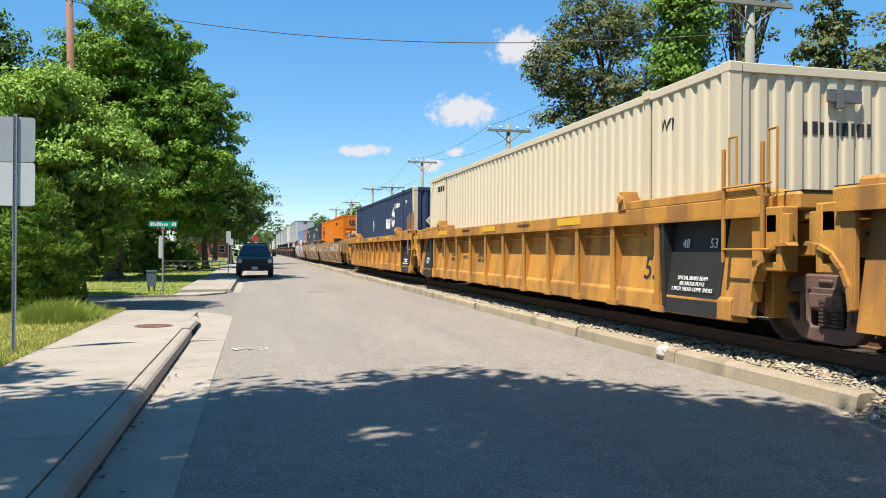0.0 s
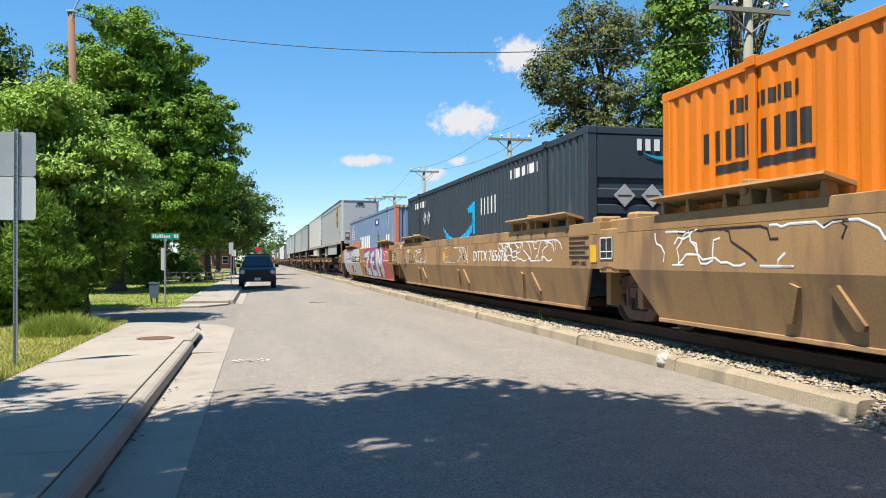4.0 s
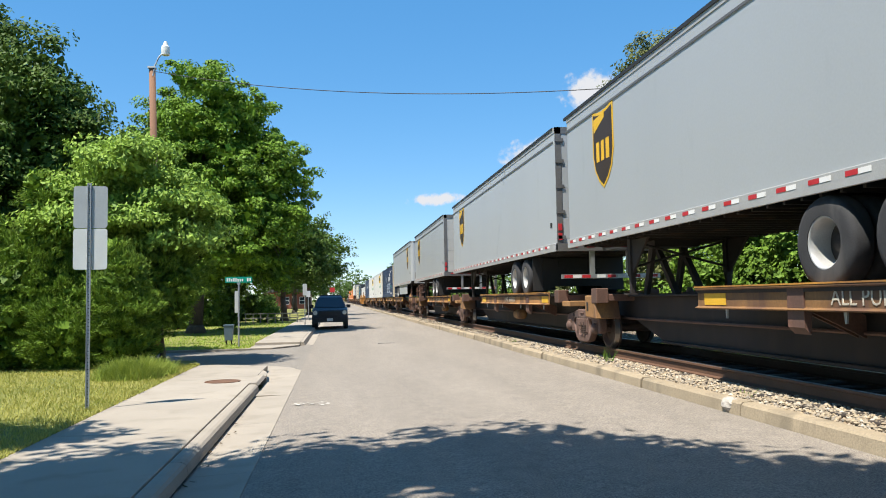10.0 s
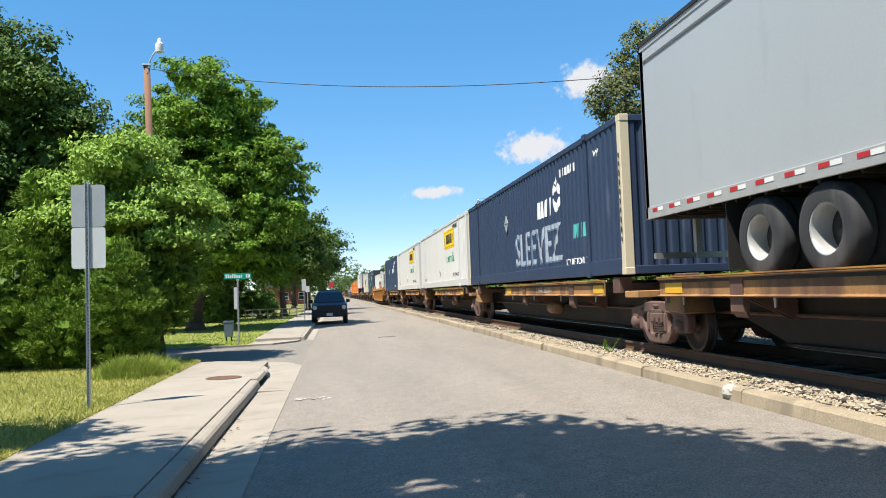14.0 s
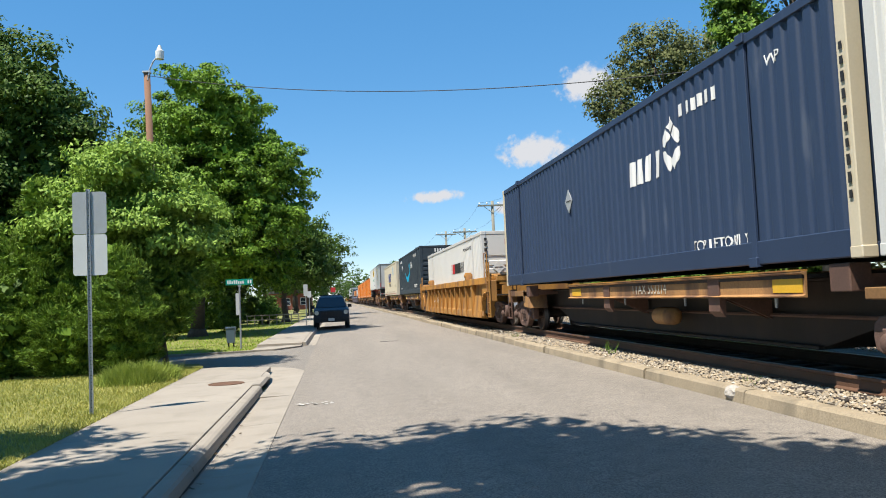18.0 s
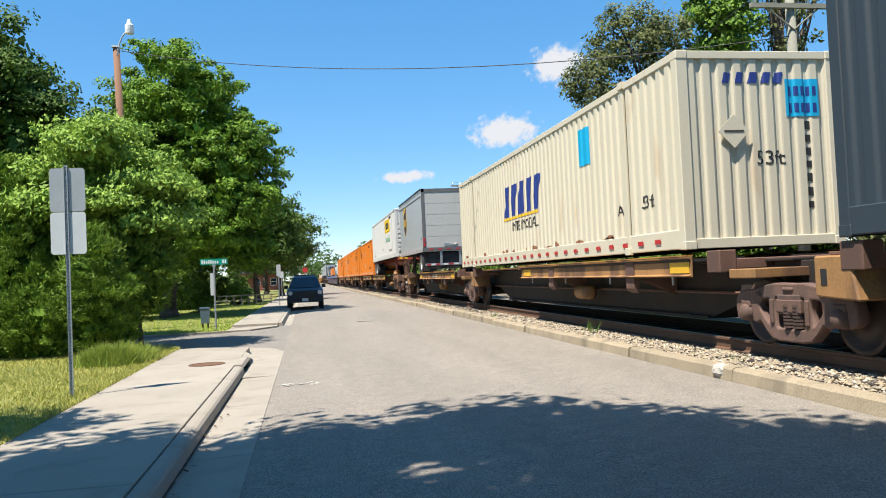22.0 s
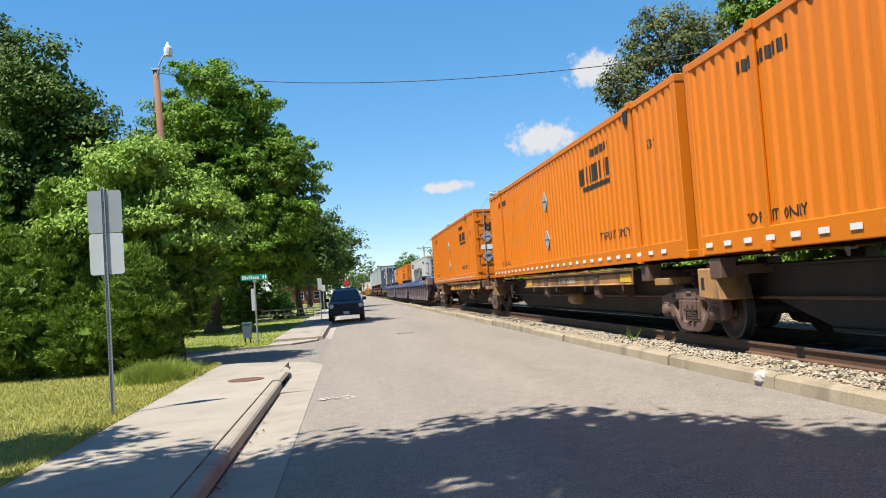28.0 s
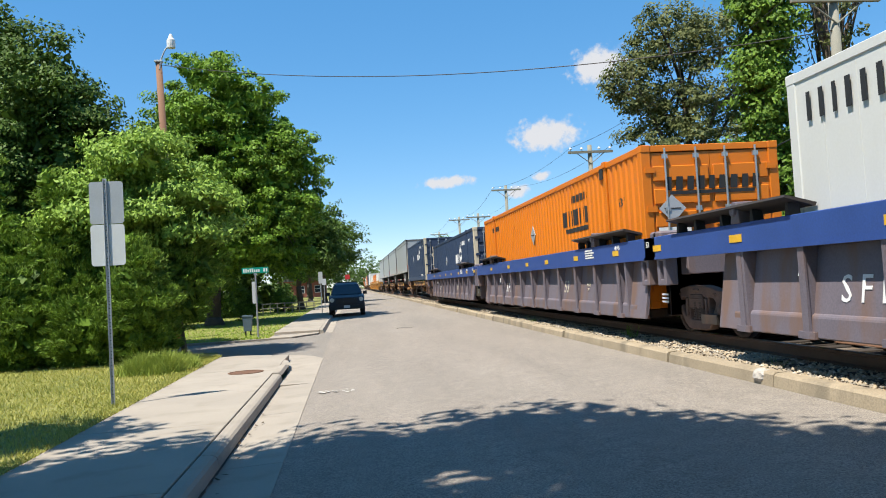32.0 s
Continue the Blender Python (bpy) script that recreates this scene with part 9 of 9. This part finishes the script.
for sx in (-1, 1):
    bm = bmesh.new()
    prism(bm, [(1.75, 1.24), (4.7, 1.24), (4.45, 1.70), (2.15, 1.70)], "x", -0.004, 0.004)
    for v in bm.verts:
        v.co.x += sx * (0.885 - (v.co.z - 1.2) * 0.30)
    part("side_window", bm, GLASS, suv)
    bm = bmesh.new()
    box(bm, sx * 1.02 - 0.11, sx * 1.02 + 0.11, 1.45, 1.55, 1.16, 1.34)
    part("wing_mirror", bm, PLASTIC, suv)
    bm = bmesh.new()
    tube(bm, (sx * 0.78, -0.03, 0.92), (sx * 0.78, 0.08, 0.92), 0.115, 16)
    part("headlight", bm, LAMPG, suv, "clear headlight")
    bm = bmesh.new()
    tube(bm, (sx * 0.68, -0.03, 0.55), (sx * 0.68, 0.05, 0.55), 0.06, 12)
    part("fog_lamp", bm, LAMPG, suv)
    for y in (0.95, 4.1):
        w = put("wheel", mesh_of(("car_tyre",), lambda bm: revolve(bm, [(-0.11, 0.22), (-0.12, 0.33), (-0.09, 0.375), (0.09, 0.375), (0.12, 0.33), (0.11, 0.22)], (0, 0, 0), 24), True), RUBBER, suv, (sx * 0.86, y, 0.375))
        put("rim", mesh_of(("car_rim",), lambda bm: revolve(bm, [(-0.1, 0.225), (-0.06, 0.2), (-0.09, 0.05), (-0.1, 0)], (0, 0, 0), 20), True), CHROME, w, rot=(0, 0, 0 if sx < 0 else 180))
for nm, m, q in (("grille", PLASTIC, (-0.58, 0.58, -0.015, 0.05, 0.72, 1.0)), ("bumper", PLASTIC, (-0.93, 0.93, -0.05, 0.1, 0.40, 0.62)), ("number_plate", WHITE, (-0.16, 0.16, -0.065, -0.05, 0.47, 0.62)), ("roof_rack", PLASTIC, (-0.62, 0.62, 2.6, 2.66, 1.84, 1.89)), ("roof_rack", PLASTIC, (-0.62, 0.62, 3.9, 3.96, 1.84, 1.89))):
    bm = bmesh.new()
    box(bm, *q)
    part(nm, bm, m, suv)
bm = bmesh.new()
for z in (0.78, 0.86, 0.94):
    box(bm, -0.55, 0.55, -0.025, -0.01, z, z + 0.025)
part("grille_mark", bm, CARP, suv)

# distant signs, a low garden rail and a brick house
for x, y, h, w, hh, m in ((-1.9, 58, 2.2, 0.3, 0.45, SIGNPALE), (-1.75, 47.6, 2.5, 0.25, 0.7, SIGNPALE), (-0.2, 70, 2.6, 0.42, 0.42, REFL_RED)):
    d = thing("distant_sign", "small sign on a slim post far down the street", "road sign", loc=(x, y, 0.1))
    bm = bmesh.new()
    tube(bm, (0, 0, 0), (0, 0, h), 0.03, 8)
    part("post", bm, GALV, d)
    bm = bmesh.new()
    prism(bm, rounded(w, hh, 0.03), "y", -0.03, -0.022)
    o = part("sign_plate", bm, m, d)
    o.location = (0, 0, h - hh / 2)
rail = thing("garden_rail", "low wooden rail round a flower bed", "fence", loc=(-4.2, 55, 0.04))
for i in range(8):
    bm = bmesh.new()
    box(bm, -1.9 + 0.5 * i, -1.84 + 0.5 * i, -0.03, 0.03, 0, 0.75)
    part("post", bm, GREYWOOD, rail)
for z in (0.35, 0.66):
    bm = bmesh.new()
    box(bm, -1.95, 1.75, -0.05, -0.02, z, z + 0.07)
    part("rail", bm, GREYWOOD, rail)
BRICK = mat("red_brick_wall", (0.30, 0.10, 0.065), 0.9, 0, 0.15, 2, 30)
ROOF = mat("grey_roof_shingle", (0.12, 0.115, 0.11), 0.9, 0, 0.2, 3, 30)


def house(x, y, w, d, h, wall, label):
    hs = thing("house", label, "house", loc=(x, y, 0))
    bm = bmesh.new()
    box(bm, -w / 2, w / 2, 0, d, 0, h)
    part("wall", bm, wall, hs)
    bm = bmesh.new()
    prism(bm, [(-w / 2 - 0.4, h), (w / 2 + 0.4, h), (0, h + w * 0.3)], "y", -0.4, d + 0.4)
    part("roof", bm, ROOF, hs)
    for i in range(3):
        q = -w / 2 + w * (i + 0.5) / 3
        bm = bmesh.new()
        box(bm, q - 0.55, q + 0.55, -0.05, 0.02, 0.9, 2.3)
        wd = part("window", bm, WHITE, hs, "white framed window")
        for k in (0, 1):
            bm = bmesh.new()
            box(bm, q - 0.48, q + 0.48, -0.06, -0.052, 0.98 + 0.66 * k, 1.56 + 0.66 * k)
            part("pane", bm, GLASS, wd)


house(-9.2, 150, 9, 8, 3.2, BRICK, "red brick house far along the street")

# clouds, far off: flat cards whose own glow stands in for sunlight
CLOUDM = bpy.data.materials.new("cloud_card_glow")
CLOUDM.use_nodes = True
n, l = CLOUDM.node_tree.nodes, CLOUDM.node_tree.links
tc = n.new("ShaderNodeTexCoord")
mp = n.new("ShaderNodeMapping")
mp.inputs["Location"].default_value = (-1, -1, 0)
mp.inputs["Scale"].default_value = (2, 2, 0)
l.new(tc.outputs["Generated"], mp.inputs[0])
nz = n.new("ShaderNodeTexNoise")
nz.inputs["Scale"].default_value, nz.inputs["Detail"].default_value, nz.inputs["Roughness"].default_value = 0.045, 7, 0.55
l.new(tc.outputs["Object"], nz.inputs["Vector"])
sx = n.new("ShaderNodeSeparateXYZ")
l.new(mp.outputs[0], sx.inputs[0])
ln = n.new("ShaderNodeVectorMath")
ln.operation = "LENGTH"
l.new(mp.outputs[0], ln.inputs[0])
sub = n.new("ShaderNodeMath")
sub.operation = "MULTIPLY_ADD"
sub.inputs[1].default_value, sub.inputs[2].default_value = -0.75, 0.30
l.new(ln.outputs["Value"], sub.inputs[0])
ad = n.new("ShaderNodeMath")
l.new(sub.outputs[0], ad.inputs[0])
l.new(nz.outputs["Fac"], ad.inputs[1])
mr = n.new("ShaderNodeMapRange")
mr.inputs["From Min"].default_value, mr.inputs["From Max"].default_value = 0.20, 0.56
mr.interpolation_type = "SMOOTHSTEP"
l.new(ad.outputs[0], mr.inputs["Value"])
em = n.new("ShaderNodeEmission")
em.inputs["Color"].default_value, em.inputs["Strength"].default_value = (0.93, 0.95, 1.0, 1), 0.44
tr = n.new("ShaderNodeBsdfTransparent")
ms = n.new("ShaderNodeMixShader")
l.new(mr.outputs[0], ms.inputs[0])
l.new(tr.outputs[0], ms.inputs[1])
l.new(em.outputs[0], ms.inputs[2])
l.new(ms.outputs[0], n["Material Output"].inputs[0])


def cloud(az, el, w, h, dist=1600):
    bm = bmesh.new()
    W, H = dist * math.tan(radians(w)) / 2, dist * math.tan(radians(h)) / 2
    bm.faces.new([bm.verts.new(p) for p in ((-W, -H, 0), (W, -H, 0), (W, H, 0), (-W, H, 0))])
    me = bpy.data.meshes.new("cloud")
    bm.to_mesh(me)
    bm.free()
    me.materials.append(CLOUDM)
    o = new("cloud", me)
    d = Vector((math.sin(radians(az)) * math.cos(radians(el)), math.cos(radians(az)) * math.cos(radians(el)), math.sin(radians(el))))
    o.matrix_world = look(Vector((0, 0, 1.6)) + d * dist, (0, 0, 1.6))
    tagged(o, "small white fair-weather cloud", "cloud", "clouds", "structure")


CLOUDS = ((19.2, 14.7, 5.6, 4.2), (15.1, 10.2, 7.2, 3.6), (7.6, 7.3, 5.8, 1.3), (14.5, 7.3, 2.0, 1.0), (12.7, 6.3, 2.6, 1.5))
for q in CLOUDS:
    cloud(*q)


def motions():
    """The train runs past at a steady pace."""
    for ob, s in TRAIN:
        walk(ob, [(t, pose(TRACK_X, s - d, RAIL_Z)) for t, d in RUN])


motions()
